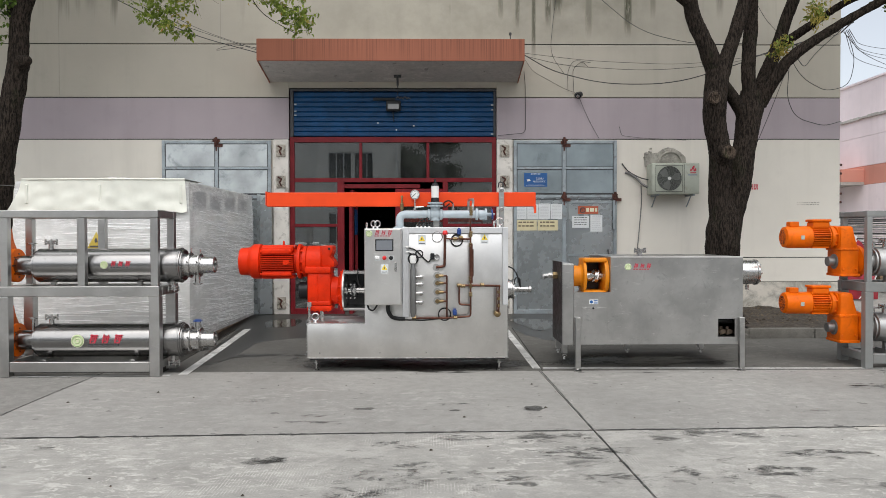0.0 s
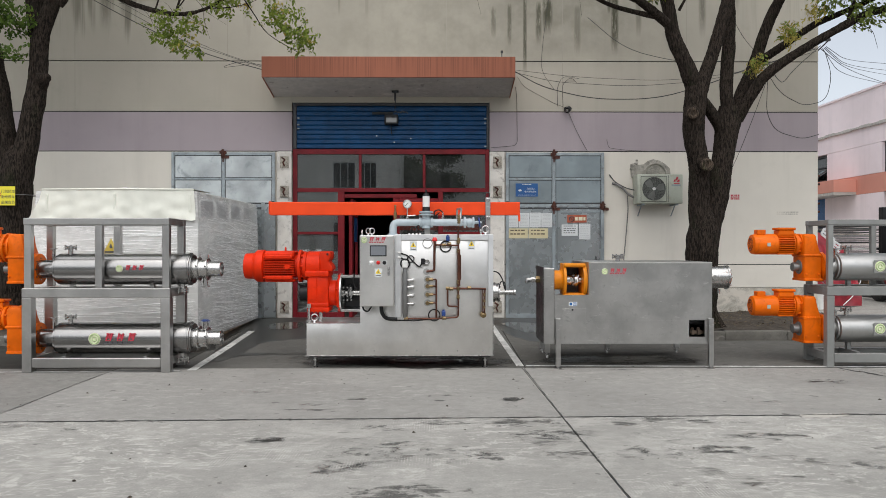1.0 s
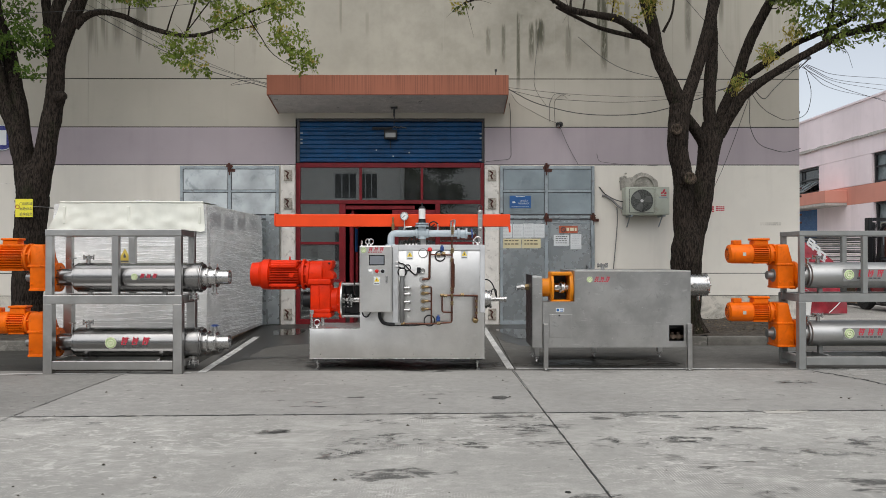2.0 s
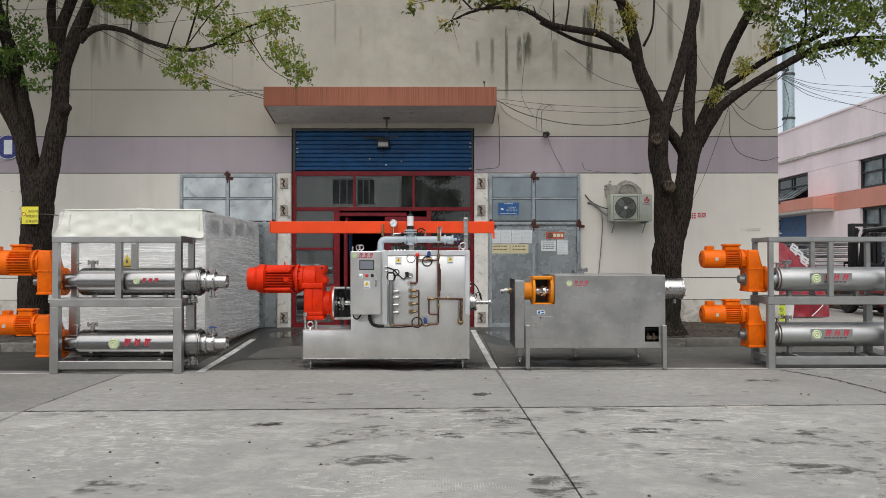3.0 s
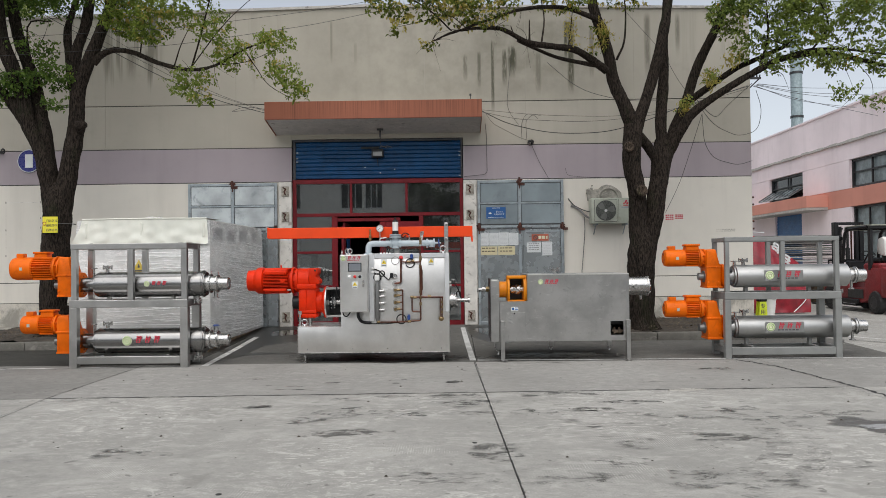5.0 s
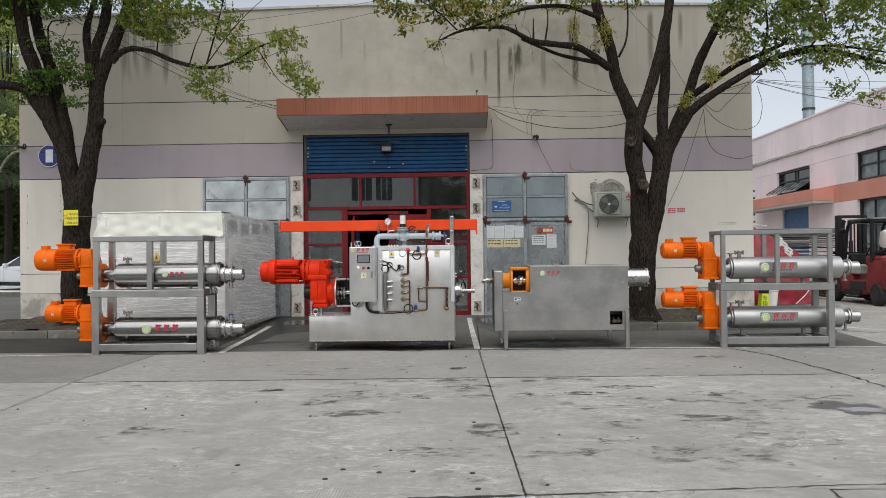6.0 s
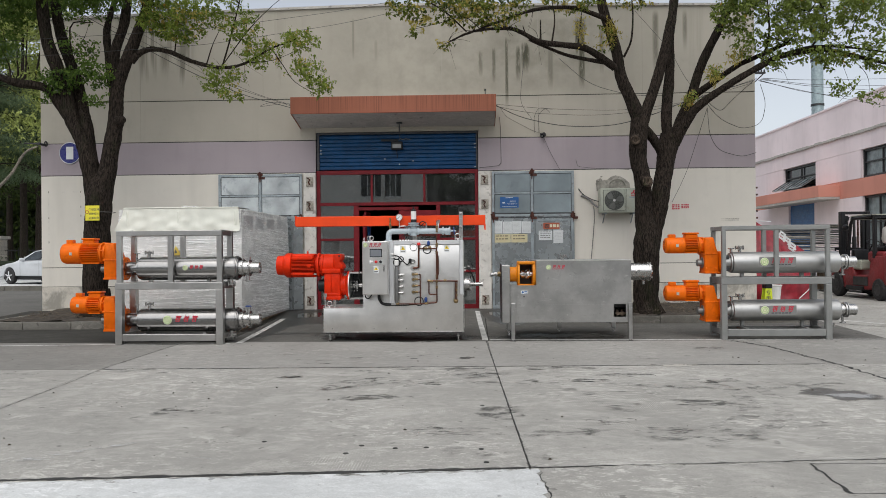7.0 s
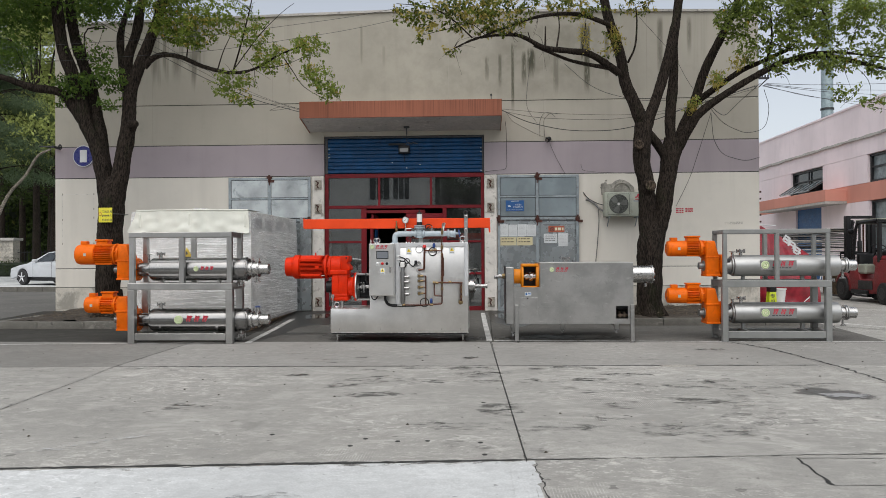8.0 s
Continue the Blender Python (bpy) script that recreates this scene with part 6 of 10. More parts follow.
    part("fan_opening", B(rod((x0 - 0.0025, y, zm), (x0 - 0.0005, y, zm), r * 0.66, n=24)), RUST, parent, "dark fan opening behind the guard")
    part("seam", B(lathe((x1 - 0.10, y, zm), (1, 0, 0), [(0, r * 0.99), (0.004, r * 1.0), (0.008, r * 0.99)], 28)), coat, parent)
    for k in (0, 1):
        part("bolt", B(rod((gx0 + 0.05 + k * 0.09, y - deep - 0.018, z_out + 0.14), (gx0 + 0.05 + k * 0.09, y - deep, z_out + 0.14), 0.010, n=6)), coat, gear)
    part("nameplate", B(box(fan_x - 0.14, fan_x - 0.10, y - r * 1.02, y - r * 0.985, zm - 0.026, zm + 0.018)), AC_WHITE, parent)
    if extras:
        part("terminal_box", B(box(fan_x + 0.02, fan_x + 0.21, y - 0.075, y + 0.075, zm + r * 0.85, zm + r + 0.045, 0.01), box(fan_x + 0.005, fan_x + 0.225, y - 0.085, y + 0.085, zm + r + 0.046, zm + r + 0.075, 0.008)), coat, parent)
        part("encoder_box", B(box(x0 + 0.06, x0 + 0.165, y - 0.05, y + 0.05, zm + r * 0.9, zm + r + 0.05, 0.008)), coat, parent)


def tri_clamp(parent, x, y, z, axis, r):
    a = Vector(axis).normalized()
    c = Vector((x, y, z))
    part("clamp", B(lathe(c - a * 0.012, a, [(0, r), (0.004, r * 1.28), (0.02, r * 1.28), (0.024, r)], 24), rod(c + Vector((0, -r * 1.25, r * 0.3)), c + Vector((0, -r * 1.25, r * 0.3)) + Vector((0, -0.03, 0.02)), 0.009, n=8), rod(c + Vector((0, 0, r * 1.2)), c + Vector((0, 0, r * 1.2 + 0.05)), 0.008, n=8)), CHROME, parent, "bright pipe clamp")


def wing_port(parent, x, y, z, up, h=0.075):
    """A short ported stub with a bolted wing clamp."""
    s = 1 if up else -1
    part("port", B(rod((x, y, z), (x, y, z + s * h), 0.026, n=16), lathe((x, y, z + s * h * 0.72), (0, 0, s), [(0, 0.03), (0.005, 0.062), (0.014, 0.062), (0.018, 0.04), (0.026, 0.04), (0.03, 0.062), (0.04, 0.062), (0.044, 0.03)], 20),
                   *[rod((x + dx, y + dy, z + s * h * 0.62), (x + dx, y + dy, z + s * (h * 0.72 + 0.055)), 0.009, n=6) for dx, dy in ((0.062, 0), (-0.062, 0), (0.03, -0.055), (-0.03, -0.055))]), CHROME, parent, "bright bolted port")


# ---- twin-cylinder racks ----
def cylinder_unit(parent, x0, x1, y, z, r, coat, end=0.50, neck=0.22, ports=True, lower_port=True, clamps=True, ring_dark=True):
    """One horizontal cylinder: neck, shell, end flange, outlet."""
    part("neck", B(lathe((x0, y, z), (1, 0, 0), [(0, 0.145), (0.02, 0.145), (0.022, 0.105), (neck - 0.02, 0.105), (neck - 0.018, r * 0.9), (neck, r * 0.9)], 36), *bolts_on((x0 + 0.02, y, z), (1, 0, 0), 0.125, 8, 0.009, 0.02)), coat, parent)
    shell = part("shell", B(lathe((x0 + neck, y, z), (1, 0, 0), [(0, r * 0.82), (0.012, r), (x1 - x0 - neck - 0.035, r), (x1 - x0 - neck - 0.02, r * 0.985), (x1 - x0 - neck, r * 0.80)], 56)), coat, parent, "smooth stainless cylinder shell")
    if clamps:
        part("end_flange", B(lathe((x1 - 0.055, y, z), (1, 0, 0), [(0, r), (0.002, r * 1.045), (0.022, r * 1.045), (0.024, r * 0.9), (0.03, r * 0.9), (0.032, r * 0.93), (0.055, r * 0.93), (0.058, r * 0.7)], 40)), coat, parent)
        e = end
        part("outlet", B(lathe((x1, y, z), (1, 0, 0), [(-0.01, 0.118), (0.05, 0.118), (0.052, 0.108), (e * 0.45, 0.108), (e * 0.46, 0.098), (e * 0.56, 0.098), (e * 0.57, 0.088), (e - 0.006, 0.088), (e, 0.082), (e, 0.068), (e - 0.03, 0.066)], 36)), CHROME if coat is POLISHED else SATIN, parent)
        tri_clamp(parent, x1 + 0.06, y, z, (1, 0, 0), 0.108)
        tri_clamp(parent, x1 + e * 0.5, y, z, (1, 0, 0), 0.100)
    else:
        part("outlet", B(lathe((x1, y, z), (1, 0, 0), [(-0.01, 0.09), (end * 0.3, 0.09), (end * 0.31, 0.115), (end * 0.40, 0.115), (end * 0.41, 0.085), (end, 0.085), (end, 0.07), (end - 0.03, 0.068)], 36)), CHROME, parent)
        part("clamp", B(lathe((x1 + end * 0.42, y, z), (1, 0, 0), [(0, 0.09), (0.004, 0.12), (0.02, 0.12), (0.024, 0.09)], 28)), SATIN, parent)
    return shell


def rack(name, x0, y0, tube_mat, coat, label, small_lower, ends, wide=1.68, deep=0.60, plain=False, top=1.745, levels=(0.356, 1.16), r=0.182):
    x1, y1 = x0 + wide, y0 + deep
    g = thing(name, ((x0 + x1) / 2, (y0 + y1) / 2, 0), label, "machine rack", "cylinder racks")
    lo, up = (0.09, 0.062) if plain else (0.108, 0.078)
    mid0, mid1 = 0.845, 0.95
    for x in (x0, x1 - lo):
        for y in (y0, y1 - lo):
            part("lower_post", B(box(x, x + lo, y, y + lo, 0.0, mid0 - 0.001, 0.006)), tube_mat, g)
    for y in (y0, y1 - lo):
        part("middle_beam", B(box(x0, x1, y, y + lo, mid0, mid1, 0.006)), tube_mat, g)
        part("bottom_beam", B(box(x0 + lo + 0.001, x1 - lo - 0.001, y + 0.005, y + lo - 0.005, 0.055, 0.16, 0.006)), tube_mat, g)
    for x in (x0, x1 - lo):
        part("middle_tie", B(box(x + 0.003, x + lo - 0.003, y0 + lo + 0.001, y1 - lo - 0.001, mid0 + 0.004, mid1 - 0.003, 0.006)), tube_mat, g)
        part("bottom_tie", B(box(x + 0.003, x + lo - 0.003, y0 + lo + 0.001, y1 - lo - 0.001, 0.08, 0.17, 0.006)), tube_mat, g)
    for x in (x0 + 0.02, x0 + wide * 0.49, x1 - up - 0.015):
        for y in (y0 + 0.015, y1 - up - 0.015):
            part("upper_post", B(box(x, x + up, y, y + up, mid1 + 0.001, top - up - 0.001, 0.005)), tube_mat, g)
    for y in (y0 + 0.013, y1 - up - 0.013):
        part("top_beam", B(box(x0 + 0.015, x1 - 0.012, y, y + up, top - up, top, 0.006)), tube_mat, g)
    for x in (x0 + 0.02, x1 - up - 0.015):
        part("top_tie", B(box(x, x + up, y0 + 0.013 + up + 0.001, y1 - up - 0.014, top - up, top - 0.003, 0.005)), tube_mat, g)
    yc = (y0 + y1) / 2
    for k, zc in enumerate(levels):
        for dx in (0.42, wide - 0.32):
            part("cradle", B(box(x0 + dx - 0.025, x0 + dx + 0.025, yc + 0.0, yc + 0.06, (0.172 if k == 0 else mid1 - 0.10), zc - 0.15, 0.004), box(x0 + dx - 0.02, x0 + dx + 0.02, y0 + lo, y1 - lo, (0.11 if k == 0 else mid0 + 0.01), (0.171 if k == 0 else mid1 - 0.101))), tube_mat, g)
        cylinder_unit(g, x0 + 0.03, x1 + ends[0], yc, zc, r, coat, ends[1], 0.26 if not plain else 0.20, clamps=not plain)
        if plain:
            for dz in (0.085, -0.10):
                part("lantern_opening", B(box(x0 + 0.075, x0 + 0.185, yc - 0.118, yc - 0.05, zc + dz - 0.028, zc + dz + 0.028, 0.012, 2)), DARK_STEEL, g, "dark opening in the shaft lantern")
        wing_port(g, x0 + (0.37 if plain else 0.42), yc - 0.02, zc + r - 0.01, True)
        part("vent", B(rod((x0 + (0.24 if plain else 0.22), yc - 0.02, zc + 0.10), (x0 + (0.24 if plain else 0.22), yc - 0.02, zc + r + 0.05), 0.02, n=12), lathe((x0 + (0.24 if plain else 0.22), yc - 0.02, zc + r + 0.045), (0, 0, 1), [(0, 0.02), (0.003, 0.05), (0.014, 0.05), (0.017, 0.02)], 16)), CHROME, g)
        wing_port(g, x1 + ends[0] - 0.13, yc - 0.02, zc - r + 0.01, False)
        if not plain:
            s = -1 if k else 1
            part("drain", B(rod((x1 + ends[0] + 0.13, yc, zc + s * 0.09), (x1 + ends[0] + 0.13, yc, zc + s * 0.20), 0.028, n=14)), CHROME, g)
            part("drain_cap", B(lathe((x1 + ends[0] + 0.13, yc, zc + s * 0.195), (0, 0, s), [(0, 0.05), (0.010, 0.05), (0.012, 0.035), (0.02, 0.035)], 16)), CHROME if k else CAP_BLUE, g, "" if k else "navy blue port cap")
        else:
            part("drain", B(rod((x1 + ends[0] + 0.07, yc, zc - 0.08), (x1 + ends[0] + 0.07, yc, zc - 0.19), 0.02, n=12), lathe((x1 + ends[0] + 0.07, yc, zc - 0.19), (0, 0, -1), [(0, 0.03), (0.006, 0.045), (0.016, 0.045), (0.02, 0.03)], 14)), CHROME, g)
        size = 0.066 if k else 0.112
        if plain:
            size = 0.104
        logo(g, x0 + wide * (0.42 if plain else 0.63 if k else 0.46), yc - r - 0.001, zc + 0.01, size, plate=plain)
        if small_lower and k == 0:
            gear_motor(g, x0 + 0.06, yc, zc, ORANGE, 0.57, 0.138, 0.240, 0.24, 0.26)
        else:
            gear_motor(g, x0 + (0.06 if small_lower else 0.08), yc, zc, ORANGE, 0.71 if small_lower else 0.59, 0.165 if small_lower else 0.125, 0.245 if small_lower else 0.275, 0.24 if small_lower else 0.215, 0.31 if small_lower else 0.29, deep=0.15)
    return g


rack("cylinder_rack", -4.50, 8.03, STAINLESS_TUBE, POLISHED, "stainless frame holding two polished cylinders with orange gear motors", True, (0.18, 0.32), 1.67)
rack("cylinder_rack", 4.775, 8.34, RACK_GREY, SATIN, "grey painted frame holding two satin cylinders with orange gear motors", False, (0.22, 0.26), 1.66, 0.58, True, 1.74, (0.43, 1.175), 0.165)

# ---- the main machine ----
F = 8.30
BACK = 9.10
m = thing("rotor_machine", (-0.27, 8.7, 0), "stainless machine with copper pipework, red gear motor and control cabinet", "machine")
X0, X1, XS = -1.341, 0.841, -0.714
ZB, ZS, ZT = 0.145, 0.525, 1.551
part("housing", B(prism([(X0, ZB), (X1, ZB), (X1, ZT), (XS, ZT), (XS, ZS), (X0, ZS)], "y", F, BACK, 0.006)), STAINLESS, m, "brushed stainless housing with weld marks")
for x0_, x1_, z0_, z1_ in ((X0 - 0.002, X1 + 0.002, ZB - 0.003, ZB + 0.010), (X0 - 0.003, X0 + 0.008, ZB + 0.011, ZS), (X1 - 0.008, X1 + 0.003, ZB + 0.011, 0.715), (X0, XS, ZS - 0.004, ZS + 0.004)):
    part("edge_weld", B(box(x0_, x1_, F - 0.004, F - 0.0005, z0_, z1_, 0.0015)), CHROME, m, "bright folded sheet edge")
part("sill", B(box(X0 + 0.03, X1 - 0.03, F + 0.03, BACK - 0.03, 0.125, ZB - 0.001)), DARK_STEEL, m)
for x in (X0 + 0.09, X1 - 0.09):
    for y in (F + 0.09, BACK - 0.09):
        levelling_foot(m, x, y, 0.125)
for x in (-1.20, -0.55, -0.05, 0.42, 0.72):
    part("screw", B(rod((x, F - 0.004, 0.205), (x, F, 0.205), 0.008, n=8)), CHROME, m)
AL, AR = -0.305, X1 - 0.002
part("edge_strip", B(box(AL, AL + 0.072, F - 0.022, F - 0.001, 0.594, ZT + 0.012, 0.004)), ALU, m, "white aluminium edge strip")
part("edge_strip", B(box(AL + 0.073, AR - 0.061, F - 0.022, F - 0.001, ZT - 0.055, ZT + 0.012, 0.004)), ALU, m)
part("edge_strip", B(box(AR - 0.06, AR, F - 0.022, F - 0.001, 0.722, ZT + 0.012, 0.004)), ALU, m)
part("cable_duct", B(box(AL - 0.03, AL - 0.002, F - 0.03, F - 0.001, 0.74, ZT - 0.02, 0.003)), CABLE_GREY, m)

# control cabinet
CY0 = 8.10
KX0, KX1, KZ0, KZ1 = -0.7, -0.308, 0.738, 1.549
cab = part("control_cabinet", B(box(KX0, KX1, CY0 + 0.02, F - 0.001, KZ0, KZ1, 0.006)), STAINLESS, m, "small stainless control cabinet")
part("door", B(box(KX0 + 0.003, KX1 - 0.006, CY0, CY0 + 0.019, KZ0 + 0.004, KZ1 - 0.004, 0.006)), STAINLESS, cab)
part("screen", B(box(-0.582, -0.391, CY0 - 0.006, CY0 - 0.001, 1.311, 1.436, 0.002)), BLACK, cab, "black touch screen")
part("display", B(box(-0.57, -0.403, CY0 - 0.0075, CY0 - 0.0061, 1.323, 1.424)), SCREEN, cab)
for px, coat in ((-0.564, WHITE_PLASTIC), (-0.486, BUTTON_RED), (-0.415, BLACK)):
    part("button", B(lathe((px, CY0 - 0.001, 1.239), (0, -1, 0), [(0, 0.022), (0.008, 0.022), (0.01, 0.016), (0.028, 0.016), (0.032, 0.012)], 16)), coat, cab)
for px in (-0.588, -0.439):
    part("button_plate", B(box(px, px + 0.054, CY0 - 0.0015, CY0 - 0.0003, 1.209, 1.263)), PAPER, cab)
warning_label(cab, -0.486, CY0, 1.126, 0.078)
part("lock", B(box(-0.379, -0.356, CY0 - 0.014, CY0 - 0.001, 1.09, 1.192, 0.004), rod((-0.368, CY0 - 0.018, 1.12), (-0.368, CY0 - 0.012, 1.12), 0.012)), CHROME, cab)
logo(cab, -0.647, CY0, 1.495, 0.058, dark=True)
for px, tw in ((-0.608, 0.6), (-0.566, -0.5), (-0.68, 1.2)):
    eye_bolt(m, px, 8.2, KZ1, 0.032 if tw < 1 else 0.022, tw)
eye_bolt(m, 0.755, 8.36, ZT + 0.012, 0.04, 0.0)
eye_bolt(m, 0.711, 8.6, ZT, 0.035, 1.5)
part("hose", B(tube([(-0.458, 8.2, KZ0), (-0.458, 8.2, 0.675), (-0.424, 8.24, 0.598), (-0.353, 8.27, 0.577), (-0.281, 8.28, 0.576)], 0.022, 0.06)), RUBBER, m, "black corrugated hose")
part("cable", B(tube([(-0.674, 8.2, KZ0), (-0.662, 8.2, 0.687), (-0.614, 8.2, 0.669), (-0.566, 8.2, KZ0)], 0.009, 0.03)), RUBBER, m)
part("cable", B(tube([(-0.281, 8.28, 0.564), (-0.08, 8.28, 0.558), (0.103, 8.28, 0.576)], 0.007, 0.03)), RUBBER, m)

# pipework on the front
PY = 8.24


def pipe(pts, r=0.0125, coat=COPPER, bend=0.025, label=""):
    part("pipe", B(tube([(x, PY, z) for x, z in pts], r * 0.82, bend, 10)), coat, m, label)


def collar(x, z, r, h, coat, axis=(0, 0, 1), y=PY, name="fitting"):
    a = Vector(axis)
    part(name, B(lathe(Vector((x, y, z)) - a * h / 2, a, [(0, r * 0.7), (h * 0.1, r * 0.9), (h * 0.35, r * 0.9), (h * 0.4, r * 0.7), (h * 0.6, r * 0.7), (h * 0.65, r * 0.9), (h * 0.9, r * 0.9), (h, r * 0.7)], 8)), coat, m)


pipe([(0.43, 1.659), (0.43, 0.604), (0.163, 0.586), (-0.182, 0.586)], 0.0125, COPPER, 0.03, "aged copper pipe")
pipe([(0.436, 1.387), (0.436, 0.963)], 0.022)
pipe([(0.442, 1.326), (0.442, 1.035)], 0.027)
pipe([(0.43, 1.435), (0.169, 1.441)], 0.012)
pipe([(0.157, 1.52), (0.151, 1.145), (0.06, 1.132)], 0.017, COPPER, 0.02)
part("wall_flange", B(rod((0.06, F - 0.012, 1.13), (0.06, F - 0.001, 1.13), 0.038, n=20)), SATIN, m)
pipe([(0.308, 0.938), (0.751, 0.932)], 0.0145)
pipe([(0.308, 0.938), (0.308, 0.732), (0.424, 0.726)], 0.0115)
pipe([(0.715, 0.926), (0.715, 0.647)], 0.008)
pipe([(0.739, 0.926), (0.733, 0.647)], 0.012)
for pz in (0.866, 0.793, 0.72):
    collar(0.733, pz, 0.018, 0.03, BRASS)
collar(0.721, 0.628, 0.042, 0.03, BRASS, (0, 1, 0), 8.27)
collar(0.721, 0.628, 0.025, 0.03, BRASS, (0, 1, 0), 8.25)
for px, pz, ax in ((0.308, 0.938, (1, 0, 0)), (0.557, 0.944, (1, 0, 0)), (0.43, 0.932, (0, 0, 1)), (0.43, 0.841, (0, 0, 1)), (0.43, 1.011, (0, 0, 1)), (0.43, 1.375, (0, 0, 1)), (0.43, 1.478, (0, 0, 1)), (0.266, 1.441, (1, 0, 0)), (0.327, 1.453, (1, 0, 0)), (0.266, 0.592, (1, 0, 0)), (-0.176, 0.592, (1, 0, 0)), (0.351, 0.932, (1, 0, 0))):
    collar(px, pz, 0.022, 0.045, BRASS, ax)
for px, pz in ((0.308, 1.514), (0.26, 0.647)):
    part("solenoid", B(box(px - 0.022, px + 0.022, PY - 0.025, PY + 0.02, pz - 0.03, pz + 0.03, 0.006), rod((px, PY, pz + 0.03), (px, PY, pz + 0.042), 0.014, n=10)), CAP_BLUE, m, "blue solenoid valve head")
part("valve_knob", B(lathe((0.157, 8.235, 1.484), (0, 0, 1), [(0, 0.028), (0.01, 0.03), (0.03, 0.026), (0.045, 0.016)], 14)), BUTTON_RED, m, "red valve knob")
# manifold at the left, four outlets in the middle
MX = -0.188
part("manifold", B(lathe((MX, PY, 0.598), (0, 0, 1), [(0, 0.02), (0.03, 0.026), (0.05, 0.032), (1.096 - 0.598, 0.032), (1.145 - 0.598, 0.022), (1.193 - 0.598, 0.022)], 16)), GREY_STEEL, m, "grey steel manifold")
part("sensor", B(box(MX - 0.033, MX + 0.033, PY - 0.035, PY + 0.03, 1.175, 1.26, 0.008)), WHITE_PLASTIC, m, "white sensor box")
for pz in (1.029, 0.95, 0.853, 0.756):
    part("nipple", B(rod((MX + 0.03, PY, pz), (-0.122, PY, pz), 0.016, n=12), lathe((-0.134, PY, pz), (1, 0, 0), [(0, 0.022), (0.025, 0.024), (0.04, 0.024), (0.055, 0.014)], 12)), CHROME, m)
for pz in (1.041, 0.963, 0.866, 0.768):
    part("port_disc", B(rod((0.072, F - 0.016, pz), (0.072, F - 0.001, pz), 0.042, n=20)), SATIN, m)
    part("port", B(rod((0.072, PY - 0.03, pz), (0.072, F - 0.01, pz), 0.024, n=8), rod((0.084, PY, pz), (0.139, PY, pz), 0.016, n=8)), BRASS, m, "brass port on the panel")
    pipe([(0.133, pz), (0.175, pz)], 0.0115)
pipe([(0.175, 1.041), (0.175, 0.586)], 0.0115)
part("pressure_switch", B(rod((0.066, F - 0.06, 1.241), (0.066, F - 0.001, 1.241), 0.032, n=18), ring((0.066, F - 0.06, 1.241), (0, 1, 0), 0.022, 0.006, 16, 5)), CHROME, m)
part("plug", B(box(-0.001, 0.042, PY - 0.02, F - 0.002, 1.217, 1.284, 0.006)), BLACK, m)


def loop(cx, cz, r, coat, wire_r=0.007, tail=None):
    part("cable_loop", B(ring((cx, F - 0.02, cz), (0, 1, 0), r, wire_r, 22, 6)), coat, m)


loop(0.072, 1.46, 0.055, CABLE_GREY, 0.004)
loop(0.284, 1.423, 0.062, RUBBER)
loop(0.151, 0.623, 0.066, RUBBER)
loop(-0.188, 1.223, 0.052, RUBBER, 0.009)
loop(-0.122, 1.278, 0.038, RUBBER, 0.006)
part("cable", B(tube([(-0.256, 8.27, 1.35), (-0.158, 8.25, 1.32), (-0.08, 8.25, 1.235), (-0.019, 8.25, 1.18), (0.011, 8.25, 1.235)], 0.008, 0.03)), RUBBER, m)
part("cable", B(tube([(-0.256, 8.27, 1.296), (-0.201, 8.25, 1.277), (-0.14, 8.25, 1.235)], 0.007, 0.02)), RUBBER, m)
for pz in (1.35, 1.296):
    part("gland", B(rod((-0.268, 8.265, pz), (-0.237, 8.265, pz), 0.014, n=10)), WHITE_PLASTIC, m)
warning_label(m, -0.093, F, 1.429, 0.085)
warning_label(m, 0.585, F, 1.441, 0.085)

# blue-grey header pipe with valve, gauge and cylinder on top
HY = 8.62
HZ = 1.713
part("header_pipe", B(tube([(-0.347, HY, ZT), (-0.347, HY, HZ), (0.547, HY, HZ)], 0.045, 0.11, 18, steps=8)), PIPE_PAINT, m, "pale blue painted steam pipe")
part("pipe_flange", B(lathe((-0.347, HY, ZT), (0, 0, 1), [(0, 0.075), (0.016, 0.075), (0.018, 0.05), (0.03, 0.05)], 20), *bolts_on((-0.347, HY, ZT + 0.016), (0, 0, 1), 0.062, 4, 0.01, 0.012)), PIPE_PAINT, m)
VX = 0.052
part("valve_body", B(lathe((VX - 0.085, HY, HZ), (1, 0, 0), [(0, 0.045), (0.005, 0.06), (0.03, 0.06), (0.035, 0.05), (0.06, 0.062), (0.11, 0.062), (0.135, 0.05), (0.14, 0.06), (0.165, 0.06), (0.17, 0.045)], 20), rod((VX, HY, HZ - 0.07), (VX, HY, HZ + 0.09), 0.052, n=18), lathe((VX, HY, HZ + 0.085), (0, 0, 1), [(0, 0.09), (0.018, 0.09), (0.02, 0.06), (0.03, 0.06), (0.032, 0.085), (0.05, 0.085), (0.052, 0.05)], 20)), PIPE_PAINT, m, "pale blue valve body")
AZ0_ = HZ + 0.137
part("actuator_base", B(rod((VX, HY, AZ0_), (VX, HY, AZ0_ + 0.05), 0.05, 0.044, 18)), BLACK, m)
part("actuator_cap", B(rod((VX, HY, 2.03), (VX, HY, 2.062), 0.042, 0.03, 18), rod((VX, HY, 2.062), (VX, HY, 2.106), 0.012, n=8)), BLACK, m)
part("actuator_sleeve", B(rod((VX, HY, AZ0_ + 0.05), (VX, HY, 2.03), 0.043, n=24)), WHITE_PLASTIC, m, "white actuator sleeve")
GX, GZ = -0.175, 1.934
